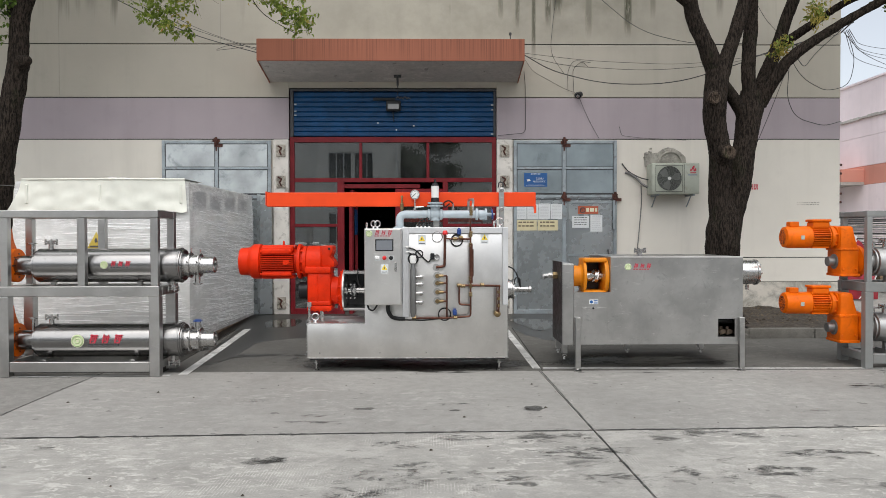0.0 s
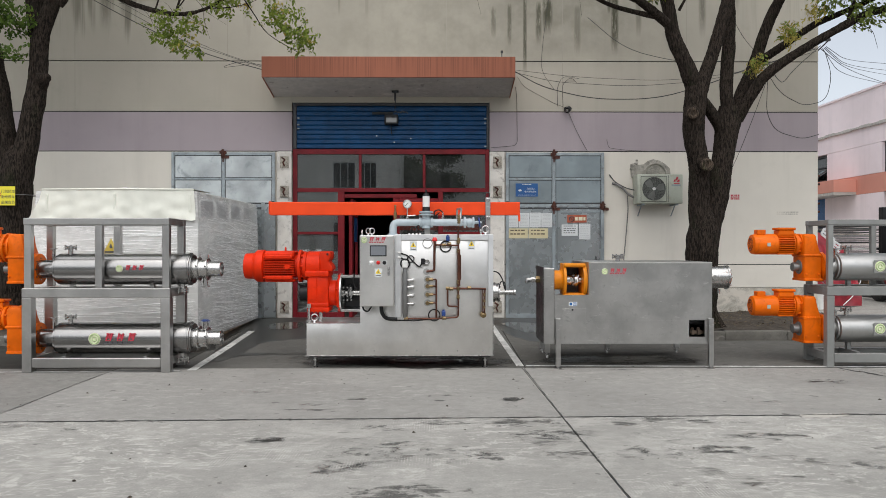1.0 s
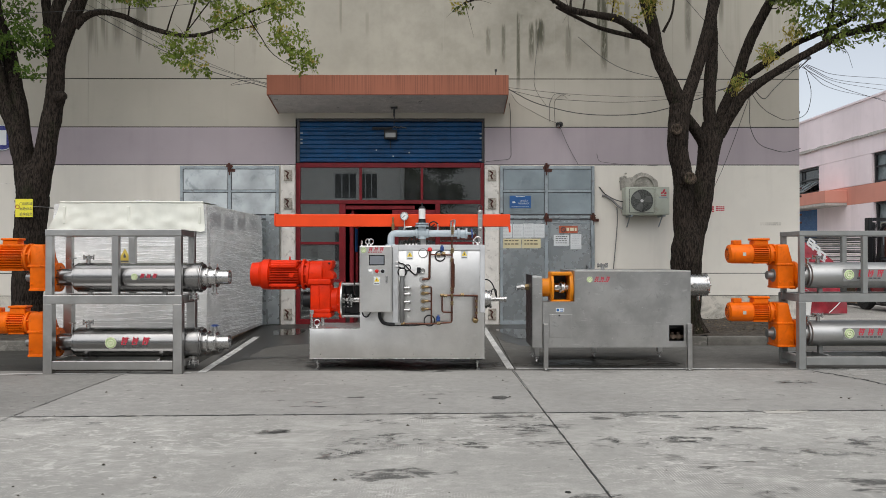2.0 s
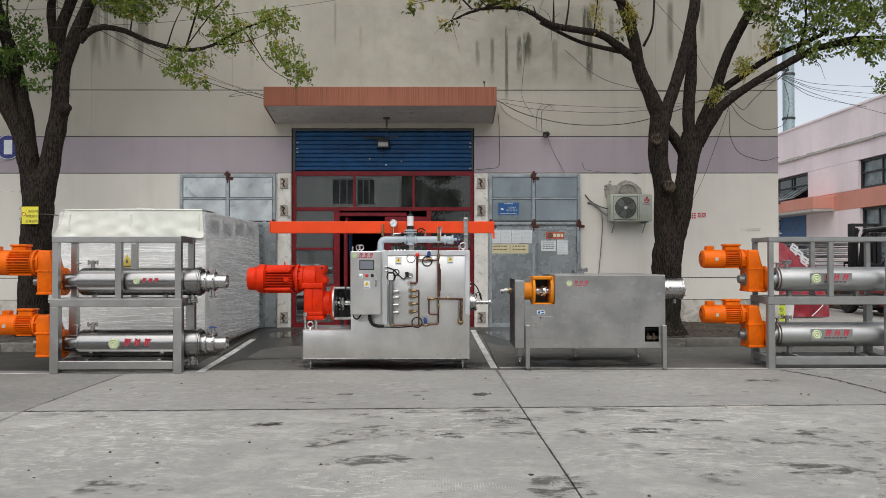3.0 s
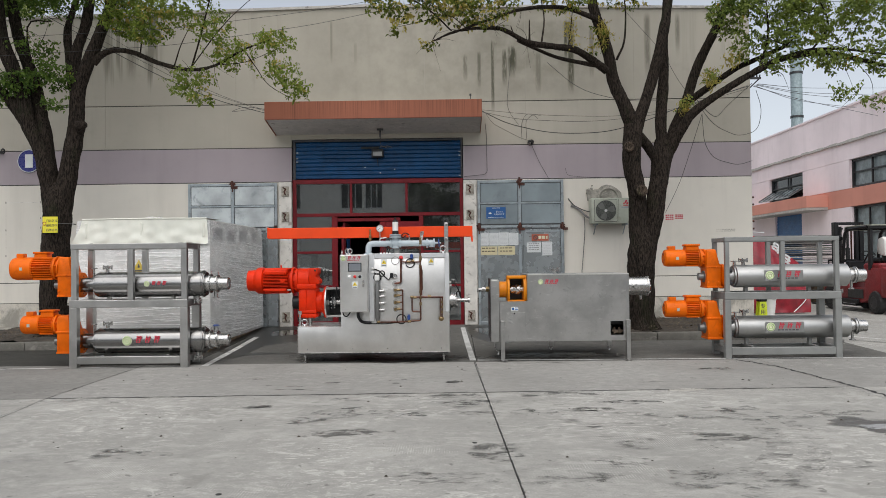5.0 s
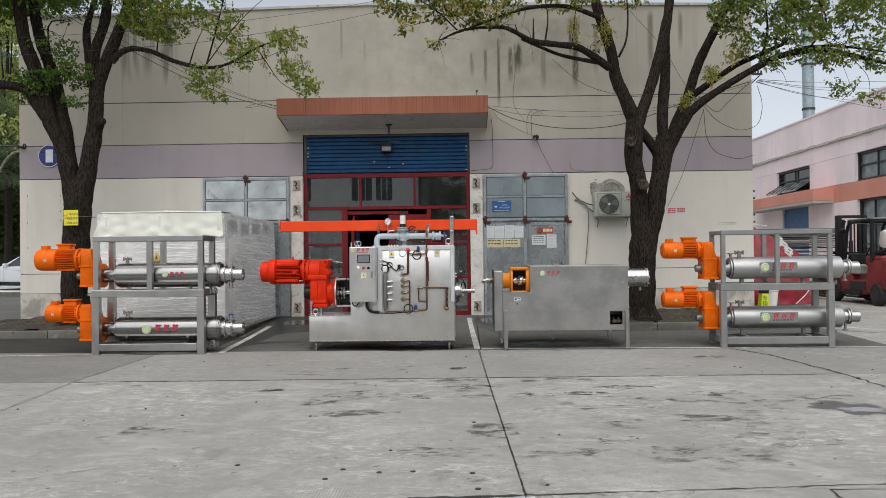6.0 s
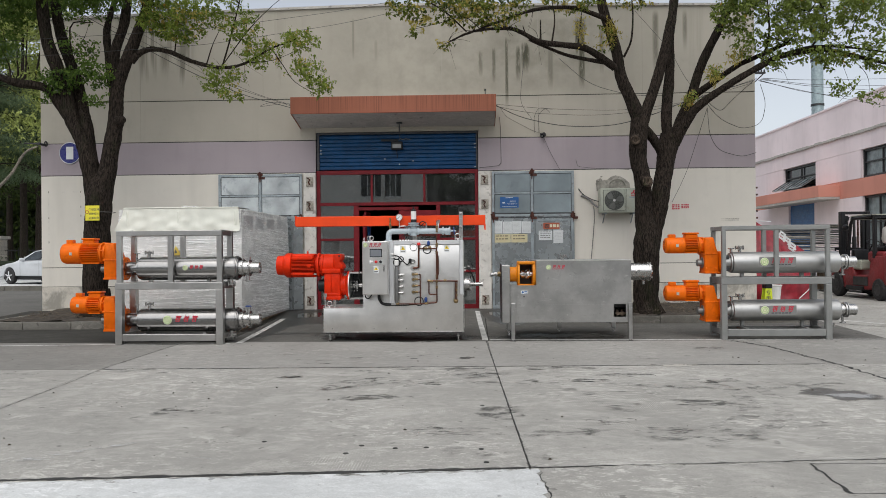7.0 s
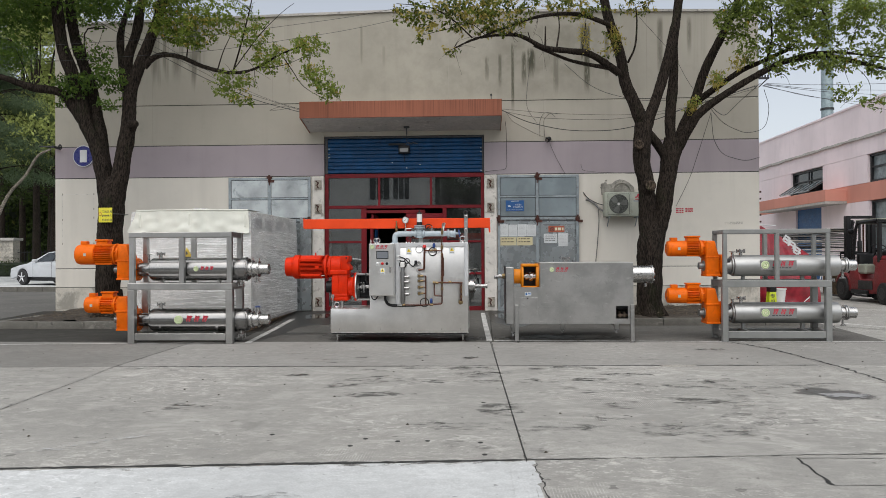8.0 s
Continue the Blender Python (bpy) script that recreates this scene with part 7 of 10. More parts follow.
part("gauge", B(lathe((GX, 8.60, GZ), (0, -1, 0), [(-0.03, 0.05), (-0.025, 0.054), (0.012, 0.054), (0.016, 0.05), (0.016, 0.045)], 28), rod((GX, 8.61, HZ + 0.03), (GX, 8.61, GZ - 0.05), 0.008, n=8), rod((GX, 8.61, HZ + 0.04), (GX, 8.61, HZ + 0.07), 0.016, n=8)), CHROME, m, "steel cased pressure gauge")
part("gauge_face", B(rod((GX, 8.583, GZ), (GX, 8.5815, GZ), 0.044, n=26)), GAUGE_FACE, m, "white gauge face")
part("gauge_needle", B(prism([(GX - 0.03, GZ - 0.022), (GX - 0.024, GZ - 0.027), (GX + 0.016, GZ + 0.012), (GX + 0.012, GZ + 0.016)], "y", 8.5800, 8.5812), *[box(GX + 0.036 * math.cos(a) - 0.002, GX + 0.036 * math.cos(a) + 0.002, 8.5800, 8.5812, GZ + 0.036 * math.sin(a) - 0.004, GZ + 0.036 * math.sin(a) + 0.004) for a in [radians(-40 + 28 * k) for k in range(10)]]), INK, m)
part("gauge_cock", B(rod((GX, 8.61, HZ + 0.08), (GX + 0.10, 8.6, HZ + 0.085), 0.009, n=8)), CHROME, m)
part("safety_valve", B(lathe((-0.321, 8.62, HZ + 0.03), (0, 0, 1), [(0, 0.014), (0.03, 0.014), (0.032, 0.022), (0.09, 0.02), (0.10, 0.012), (0.16, 0.010), (0.165, 0.016), (0.18, 0.014)], 12)), BRASS, m, "brass safety valve")
SX = 0.255
part("thermo_well", B(rod((SX, 8.62, HZ + 0.03), (SX, 8.62, HZ + 0.12), 0.009, n=8), rod((SX, 8.62, HZ + 0.045), (SX, 8.62, HZ + 0.07), 0.017, n=6)), CHROME, m)
part("cable", B(tube([(SX, 8.62, HZ + 0.12), (SX - 0.05, 8.61, HZ + 0.16), (SX - 0.11, 8.6, HZ + 0.13), (SX - 0.10, 8.6, HZ + 0.07), (SX - 0.04, 8.6, HZ + 0.12)], 0.008, 0.04)), RUBBER, m)
part("steam_branch", B(tube([(0.426, 8.62, HZ), (0.426, 8.60, HZ + 0.16), (0.47, 8.45, HZ + 0.16), (0.461, 8.3, HZ + 0.10), (0.442, PY, HZ - 0.02), (0.43, PY, 1.659)], 0.014, 0.03)), SATIN, m)
for pz in (HZ + 0.05, HZ + 0.0, 1.496):
    collar(0.436, pz, 0.021, 0.05, BRASS)
part("gate_valve", B(lathe((0.503, HY, HZ), (1, 0, 0), [(0, 0.045), (0.004, 0.066), (0.03, 0.066), (0.034, 0.045), (0.07, 0.05), (0.105, 0.045), (0.108, 0.066), (0.13, 0.066), (0.134, 0.02), (0.22, 0.012)], 18), box(0.566 - 0.02, 0.566 + 0.05, HY - 0.03, HY + 0.03, HZ - 0.06, HZ + 0.03, 0.01)), PIPE_PAINT, m)
part("hand_wheel", B(ring((0.693, HY, HZ), (1, 0, 0.1), 0.055, 0.009, 22, 8), rod((0.693, HY - 0.05, HZ), (0.693, HY + 0.05, HZ), 0.006, n=6), rod((0.693, HY, HZ - 0.05), (0.693, HY, HZ + 0.05), 0.006, n=6)), CAP_BLUE, m, "blue valve hand wheel")
for k in range(4):
    part("socket", B(rod((-0.144 + 0.043 * k, 8.4, ZT), (-0.144 + 0.043 * k, 8.4, ZT + 0.028), 0.011, n=8)), WHITE_PLASTIC, m)
    part("cable", B(tube([(-0.144 + 0.043 * k, 8.4, ZT + 0.028), (-0.113 + 0.03 * k, 8.42, ZT + 0.09 + 0.012 * k), (-0.064, 8.46, ZT + 0.11), (-0.039, 8.5, ZT + 0.02)], 0.005, 0.03, 6)), RUBBER, m)

# beam on two posts above the machine
BY = 8.66
part("beam", B(box(-1.845, 1.191, BY, BY + 0.10, 1.803, 1.962, 0.006)), RED_ORANGE, m, "orange-red painted lifting beam")
part("beam_end", B(box(-1.845 - 0.012, -1.845 - 0.001, BY - 0.004, BY + 0.104, 1.816, 1.974, 0.003)), RED_ORANGE, m)
part("beam_hook", B(prism([(1.191 - 0.03, 1.816), (1.191 + 0.003, 1.816), (1.191 + 0.003, 1.727), (1.191 - 0.018, 1.727)], "y", BY - 0.006, BY - 0.001)), RED_ORANGE, m)
part("beam_post", B(box(0.801 - 0.03, 0.801 + 0.03, BY - 0.022, BY - 0.003, ZT, 2.017, 0.006)), STAINLESS_DULL, m, "grey steel hanger post")
part("beam_post", B(box(0.065 - 0.035, 0.065 + 0.035, BY + 0.012, BY + 0.08, ZT, 1.803 - 0.001, 0.006)), STAINLESS_DULL, m)
for pz in (1.986, 1.77):
    part("bolt", B(lathe((0.801, BY - 0.023, pz), (0, -1, 0), [(0, 0.026), (0.006, 0.026), (0.008, 0.016), (0.025, 0.016)], 12)), CHROME, m)
part("shackle", B(tube([(0.795 - 0.03, BY - 0.01, 2.017), (0.795 - 0.02, BY - 0.01, 2.081), (0.795 + 0.03, BY - 0.01, 2.068), (0.795 + 0.02, BY - 0.01, 2.017)], 0.008, 0.02)), DARK_STEEL, m)

# red gear motor at the left end
RY = 8.70
RZM, RZO = 1.185, 0.858
rr = 0.196
RX0, RX1 = -2.146, -1.393
part("fan_cowl", B(lathe((RX0, RY, RZM), (1, 0, 0), [(0, 0.13), (0.006, 0.152), (0.10, 0.160), (0.108, 0.160), (0.150, 0.194), (0.155, 0.196), (0.235, rr), (0.237, rr - 0.012), (0.25, 0.17)], 40)), RED, m, "red fan cowl")
mot = part("motor", B(lathe((RX0 + 0.24, RY, RZM), (1, 0, 0), [(0, 0.135), (0.405, 0.135)], 36), box(RX0 + 0.26, RX0 + 0.61, RY - 0.16, RY + 0.16, RZM + 0.10, RZM + 0.17, 0.02), box(RX0 + 0.27, RX0 + 0.60, RY - 0.19, RY - 0.10, RZM + 0.085, RZM + 0.14, 0.012), box(RX0 + 0.27, RX0 + 0.60, RY - 0.19, RY - 0.10, RZM - 0.16, RZM - 0.115, 0.012)), RED, m, "red ribbed motor")
part("cooling_fin", B(*[box(RX0 + 0.255, RX0 + 0.62, RY - 0.195 + 0.05 * (abs(k) / 5) ** 2, RY - 0.08, RZM - 0.002 + k * 0.021 - 0.0045, RZM - 0.002 + k * 0.021 + 0.0045) for k in range(-5, 5)]), RED, mot)
mot.children[0]["kind"] = "stuff"
part("motor_flange", B(lathe((RX1 - 0.10, RY, RZM), (1, 0, 0), [(0, 0.16), (0.005, rr), (0.035, rr), (0.04, 0.15), (0.06, 0.15), (0.065, 0.175), (0.10, 0.175)], 32), *bolts_on((RX1 - 0.062, RY, RZM), (1, 0, 0), 0.165, 8, 0.013, 0.03)), RED, m)
part("eye_bolt", B(ring((-1.661, RY, RZM + rr + 0.01), (1, 0, 0), 0.022, 0.007, 14, 6), rod((-1.661, RY, RZM + 0.16), (-1.661, RY, RZM + rr), 0.012, n=8)), RED, m)
gz0, gz1 = 0.64, 1.364
gl, gr_ = -1.393, -1.093
gm = RZM - 0.105
part("gearbox", B(prism([(gl + 0.015, gz0 + 0.05), (gr_ - 0.015, gz0 + 0.05), (gr_ - 0.015, gm), (gl + 0.015, gm)], "y", RY - 0.165, RY + 0.165, 0.045),
                  lathe((gl, RY, RZM), (1, 0, 0), [(0, 0.165), (0.012, 0.178), (0.165, 0.178), (0.172, 0.172)], 36),
                  prism([(gl + 0.165, RZM - 0.06), (gr_ + 0.022, RZM - 0.06), (gr_ + 0.022, RZM + 0.0), (gr_ - 0.03, RZM + 0.055), (gr_ + 0.004, RZM + 0.10), (gr_ + 0.004, gz1), (gl + 0.165, gz1)], "y", RY - 0.155, RY + 0.155, 0.020)), RED, m, "red cast gearbox")
part("gearbox_lip", B(box(gl - 0.004, gr_ - 0.018, RY - 0.186, RY + 0.186, gm - 0.02, gm + 0.052, 0.014, 2)), RED, m)
part("gearbox_foot", B(box(gl + 0.02, gr_ - 0.012, RY - 0.186, RY + 0.186, gz0, gz0 + 0.055, 0.012, 2), box(gl + 0.03, gr_ - 0.02, RY - 0.176, RY + 0.176, gz0 + 0.056, gz0 + 0.11, 0.016, 2)), RED, m)
part("gearbox_rib", B(box(gl + 0.128, gl + 0.140, RY - 0.178, RY - 0.16, gz0 + 0.10, gm - 0.03, 0.004)), RED, m)
for k in range(5):
    part("bolt", B(rod((gl + 0.05 + 0.05 * k, RY - 0.15, gz0 - 0.012), (gl + 0.05 + 0.05 * k, RY - 0.15, gz0 + 0.002), 0.011, n=6)), RED, m)
part("plug", B(rod((gr_ - 0.035, RY - 0.162, gz1 - 0.035), (gr_ - 0.035, RY - 0.154, gz1 - 0.035), 0.014, n=12)), BLACK, m)
for za, zb in ((0.15, 0.185), (-0.19, -0.155)):
    part("motor_pad", B(box(RX0 + 0.26, RX0 + 0.62, RY - 0.12, RY + 0.12, RZM + za, RZM + zb, 0.012)), RED, mot)
for dx in (0.27, 0.59):
    for dz in (0.115, -0.135):
        part("lug", B(box(RX0 + dx - 0.012, RX0 + dx + 0.012, RY - 0.205, RY - 0.185, RZM + dz - 0.012, RZM + dz + 0.012, 0.004)), RED, mot)
part("cable_plug", B(rod((RX0 + 0.545, RY - 0.215, RZM - 0.01), (RX0 + 0.545, RY - 0.18, RZM - 0.01), 0.026, n=14), box(RX0 + 0.51, RX0 + 0.58, RY - 0.198, RY - 0.188, RZM - 0.035, RZM + 0.015, 0.003)), RED, mot)
part("shaft_cover", B(lathe((gl + 0.01, RY, RZO), (-1, 0, 0), [(0, 0.11), (0.02, 0.11), (0.022, 0.098), (0.095, 0.098), (0.10, 0.09)], 28)), BLACK, m, "black shaft cover")
fx = -0.99
part("output_flange", B(lathe((gr_ - 0.02, RY, RZO), (1, 0, 0), [(0, 0.155), (fx - gr_ - 0.03, 0.155), (fx - gr_ - 0.02, 0.175), (fx - gr_ + 0.005, 0.215)], 36)), RED, m)
part("flange_rim", B(lathe((fx - 0.012, RY, RZO), (1, 0, 0), [(0, 0.228), (0.004, 0.235), (0.018, 0.235)], 40), *bolts_on((fx - 0.012, RY, RZO), (-1, 0, 0), 0.212, 12, 0.012, 0.018)), RED, m, "red bolted flange rim")
part("bearing_plate", B(lathe((fx + 0.0065, RY, RZO), (1, 0, 0), [(0, 0.232), (0.018, 0.232)], 40)), SATIN, m, "bright round bearing plate")
part("coupling_clamp", B(box(fx + 0.115, fx + 0.155, RY - 0.12, RY + 0.05, RZO - 0.03, RZO + 0.035, 0.006), rod((fx + 0.135, RY - 0.10, RZO - 0.06), (fx + 0.135, RY - 0.10, RZO + 0.075), 0.012, n=10), rod((fx + 0.135, RY - 0.145, RZO), (fx + 0.135, RY - 0.12, RZO), 0.020, n=12)), CHROME, m, "bright coupling clamp on the shaft")
lx1 = XS + 0.05
for dz in (0.056, -0.056):
    part("lantern_bar", B(tube([(fx + 0.02, RY + 0.2, RZO + dz), (lx1, RY + 0.2, RZO + dz)], 0.016)), SATIN, m)
for dz in (0.19, -0.215):
    part("lantern_cover", B(box(fx + 0.022, lx1, RY - 0.16, RY + 0.16, RZO + dz, RZO + dz + 0.025, 0.004)), STAINLESS_DULL, m)
part("shaft", B(lathe((fx + 0.02, RY, RZO), (1, 0, 0), [(0, 0.05), (0.03, 0.05), (0.035, 0.03), (0.07, 0.03), (0.075, 0.07), (0.12, 0.07), (0.125, 0.04), (lx1 - fx - 0.02, 0.04)], 24), *[rod((fx + 0.05 + 0.045 * k, RY - 0.10, RZO - 0.08 + 0.05 * j), (fx + 0.05 + 0.045 * k, RY - 0.13, RZO - 0.08 + 0.05 * j), 0.01, n=6) for k in range(3) for j in range(4)]), CHROME, m, "bright drive shaft")
# Added dark sheet paints the shaded interior behind the shaft.
part("lantern_back", B(box(fx + 0.022, lx1, RY + 0.17, RY + 0.18, RZO - 0.2, RZO + 0.2)), DARK_STEEL, m)
part("seal_ring", B(lathe((fx + 0.10, RY, RZO), (1, 0, 0), [(0, 0.10), (0.03, 0.10), (0.032, 0.075), (0.05, 0.075)], 24)), DARK_STEEL, m)
part("support_jack", B(rod((-1.345, 8.5, ZS), (-1.345, 8.5, 0.74), 0.014, n=10), rod((-1.345, 8.5, 0.69), (-1.345, 8.5, 0.74), 0.026, n=6), rod((-1.345, 8.5, ZS), (-1.345, 8.5, ZS + 0.02), 0.03, n=12)), CHROME, m)
part("support_jack", B(rod((-1.264, 8.9, ZS), (-1.264, 8.9, gz0), 0.022, n=10)), CHROME, m)
part("support_jack", B(rod((-1.221, 8.62, ZS), (-1.221, 8.62, gz0), 0.02, n=10)), CHROME, m)
eye_bolt(m, -1.269, 8.45, ZS, 0.038, 0.1)
part("cable", B(tube([(-0.803, 8.5, RZO + 0.25), (-0.815, 8.5, RZO + 0.12), (-0.778, 8.5, RZO + 0.05)], 0.008, 0.04)), RUBBER, m)
part("end_flange", B(lathe((X1, 8.7, 0.864), (1, 0, 0), [(0, 0.10), (0.02, 0.10), (0.022, 0.12), (0.05, 0.12), (0.055, 0.105), (0.08, 0.105), (0.085, 0.118), (0.10, 0.118), (0.105, 0.03), (0.27, 0.03), (0.275, 0.04), (0.30, 0.04), (0.305, 0.022)], 30), *bolts_on((X1 + 0.10, 8.7, 0.864), (1, 0, 0), 0.10, 8, 0.010, 0.016)), CHROME, m, "bright end flange with outlet nozzle")
part("cable", B(tube([(X1, 8.6, 1.131), (X1 + 0.08, 8.58, 1.112), (X1 + 0.13, 8.58, 1.036), (X1 + 0.16, 8.6, 0.909)], 0.008, 0.05), tube([(X1 + 0.09, 8.6, 0.909), (X1 + 0.11, 8.58, 1.004), (X1 + 0.16, 8.58, 0.992), (X1 + 0.17, 8.6, 0.89)], 0.007, 0.03)), RUBBER, m)
for pz in (1.131, 1.087):
    part("gland", B(rod((X1, 8.6, pz), (X1 + 0.03, 8.6, pz), 0.013, n=10)), WHITE_PLASTIC, m)

# ---- the enclosed machine ----
TF = 8.30
TBACK = 9.42
k2 = thing("enclosed_machine", (2.45, 8.85, 0), "dull stainless enclosed machine on legs with amber bearing lantern", "machine")
TX0, TXN, TX1 = 1.557, 1.955, 3.402
TZ0, TZN, TZT = 0.286, 0.855, 1.24
HX0, HX1, HZ0, HZ1 = 3.132, 3.316, 0.365, 0.561
SK = 0.012
# front skin with the square hole, then the shell behind it
part("front_panel", B(box(TXN, TX1, TF, TF + SK, HZ1 + 0.0005, TZT), box(TX0, TXN, TF, TF + SK, HZ1 + 0.0005, TZN), box(TX0, HX0, TF, TF + SK, TZ0, HZ1), box(HX1, TX1, TF, TF + SK, TZ0, HZ1), box(HX0, HX1, TF, TF + SK, TZ0, HZ0)), STAINLESS_DULL, k2, "dull stainless front panel")
part("side_panel", B(box(TX1 - SK, TX1, TF + SK, TBACK, TZ0, TZT)), STAINLESS_DULL, k2)
part("side_panel", B(box(TX0, TX0 + SK, TF + SK, TBACK, TZ0, TZN)), STAINLESS_DULL, k2)
part("back_panel", B(box(TX0 + SK, TX1 - SK, TBACK - SK, TBACK, TZ0, TZN), box(TXN, TX1 - SK, TBACK - SK, TBACK, TZN, TZT - SK)), STAINLESS_DULL, k2)
part("top_panel", B(box(TXN, TX1 - SK, TF + SK, TBACK - SK, TZT - SK, TZT)), STAINLESS_DULL, k2)
part("notch_floor", B(box(TX0 + SK, TXN + SK, TF + SK, TBACK - SK, TZN - SK, TZN)), STAINLESS_DULL, k2)
part("notch_side", B(box(TXN, TXN + SK, TF + SK, TBACK - SK, TZN, TZT - SK)), STAINLESS_DULL, k2)
part("bottom_panel", B(box(TX0 + SK, TX1 - SK, TF + SK, TBACK - SK, TZ0, TZ0 + SK)), STAINLESS_DULL, k2)
part("panel_lip", B(box(TXN + 0.001, TX1 - 0.001, TF - 0.006, TF - 0.0005, TZT - 0.014, TZT + 0.002, 0.002)), STAINLESS, k2)
for x in (3.207, 3.281):
    part("brass_fitting", B(rod((x, 8.42, HZ0 + 0.01), (x, 8.42, HZ0 + 0.10), 0.02, n=8), rod((x - 0.03, 8.42, HZ0 + 0.05), (x + 0.06, 8.42, HZ0 + 0.04), 0.024, n=8), rod((x, 8.36, HZ0 + 0.05), (x, 8.44, HZ0 + 0.05), 0.028, n=8)), BRONZE, k2, "dirty brass fitting in the recess")
part("recess_pipe", B(rod((HX0 - 0.05, 8.5, HZ0 + 0.16), (HX1 + 0.05, 8.5, HZ0 + 0.16), 0.04, n=12)), DARK_STEEL, k2)
part("recess_floor", B(box(HX0 - 0.02, HX1 + 0.02, TF + SK, 8.5, HZ0 - 0.02, HZ0 - 0.004)), STAINLESS_DULL, k2)
part("access_plate", B(box(1.643, 1.924, TF - 0.005, TF - 0.0005, 0.408, 0.696, 0.003)), STAINLESS_DULL, k2, "screwed access plate")
part("plate_knob", B(rod((1.765, TF - 0.02, 0.684), (1.765, TF - 0.005, 0.684), 0.011, n=10)), BLACK, k2)
part("type_label", B(box(1.722, 1.82, TF - 0.002, TF - 0.0003, 0.727, 0.776)), PAPER, k2, "small white and blue label")
part("label_mark", B(rod((1.747, TF - 0.003, 0.751), (1.747, TF - 0.0021, 0.751), 0.017, n=14), box(1.771, 1.814, TF - 0.003, TF - 0.0021, 0.757, 0.769), box(1.771, 1.814, TF - 0.003, TF - 0.0021, 0.733, 0.745)), SIGN_BLUE, k2)
logo(k2, 2.145, TF, 1.13, 0.060, dark=True)
for x in (1.594, 3.378):
    part("leg", B(box(x - 0.028, x + 0.028, TF - 0.056, TF - 0.001, 0.03, 0.583, 0.004)), STAINLESS_DULL, k2)
    part("foot", B(lathe((x, TF - 0.028, 0), (0, 0, 1), [(0, 0.045), (0.01, 0.045), (0.018, 0.02), (0.031, 0.014)], 14)), CHROME, k2)
for x, y in ((2.42, 9.39), (3.33, 9.39), (1.57, 8.98), (1.57, 9.39)):
    part("leg", B(box(x - 0.034, x + 0.034, y - 0.034, y + 0.034, 0.09, TZ0 - 0.0005, 0.004)), STAINLESS_DULL, k2)
    levelling_foot(k2, x, y, 0.091, 0.016)
part("end_cover", B(box(1.428, TX0 - 0.003, 8.28, 8.92, 0.28, 1.167, 0.008)), STAINLESS_DULL, k2, "upright stainless end cover")
# Thin dark sheet stands in for the dark reflection on the stainless side.
part("cover_panel", B(box(1.428 - 0.006, 1.428 - 0.0005, 8.29, 8.91, 0.292, 1.185, 0.002)), DARK_STEEL, k2, "dark reflection painted on the cover's side")
LY, LZ = 8.53, 1.022
la, lb = 1.568, TXN - 0.002
part("bearing_lantern", B(lathe((la - 0.03, LY, LZ), (1, 0, 0), [(0, 0.115), (0.12, 0.115), (0.135, 0.13), (0.14, 0.20), (0.17, 0.20)], 36), lathe((lb - 0.045, LY, LZ), (1, 0, 0), [(0, 0.205), (0.043, 0.205)], 36), box(la + 0.11, lb - 0.02, LY - 0.15, LY + 0.15, LZ + 0.155, LZ + 0.20, 0.012), box(la + 0.11, lb - 0.02, LY - 0.15, LY + 0.15, LZ - 0.20, LZ - 0.155, 0.012), box(la, lb - 0.01, LY - 0.21, LY + 0.21, LZ - 0.205, LZ - 0.188, 0.006)), AMBER, k2, "amber painted bearing lantern")
part("coupling", B(lathe((la + 0.12, LY, LZ), (1, 0, 0), [(0, 0.055), (0.02, 0.055), (0.022, 0.03), (0.06, 0.03), (0.062, 0.06), (0.10, 0.06), (0.105, 0.045), (0.13, 0.045), (0.135, 0.075), (0.17, 0.075), (0.175, 0.05), (0.22, 0.05)], 24), *bolts_on((la + 0.255, LY, LZ), (-1, 0, 0), 0.06, 6, 0.010, 0.02)), CHROME, k2, "bright steel coupling")
part("coupling_screw", B(rod((la + 0.21, LY - 0.09, LZ + 0.01), (la + 0.21, LY - 0.04, LZ + 0.01), 0.018, n=10), rod((la + 0.28, LY - 0.09, LZ - 0.03), (la + 0.30, LY - 0.05, LZ + 0.06), 0.010, n=8)), CHROME, k2)
# The hollow's shade is painted by this dark sheet at the rear.
part("lantern_back", B(box(la + 0.14, lb - 0.02, LY + 0.151, LY + 0.165, LZ - 0.19, LZ + 0.19, 0.004)), DARK_STEEL, k2, "dark sheet painting the shade inside the lantern")
part("shaft_sleeve", B(lathe((la + 0.17, LY, LZ), (1, 0, 0), [(0, 0.055), (0.03, 0.055)], 18)), CHROME, k2)
fx0 = 1.461
part("inlet", B(rod((fx0 - 0.09, 8.6, LZ), (fx0, 8.6, LZ), 0.028, n=12), rod((fx0 - 0.085, 8.6, LZ), (fx0 - 0.03, 8.6, LZ), 0.042, n=6)), BRASS, k2, "brass inlet fitting")
part("inlet_elbow", B(tube([(fx0 - 0.09, 8.6, LZ), (fx0 - 0.19, 8.6, LZ), (fx0 - 0.19, 8.6, LZ - 0.04)], 0.024, 0.02), rod((fx0 - 0.14, 8.6, LZ), (fx0 - 0.10, 8.6, LZ), 0.034, n=6)), CHROME, k2)
EH = 3.848 - TX1
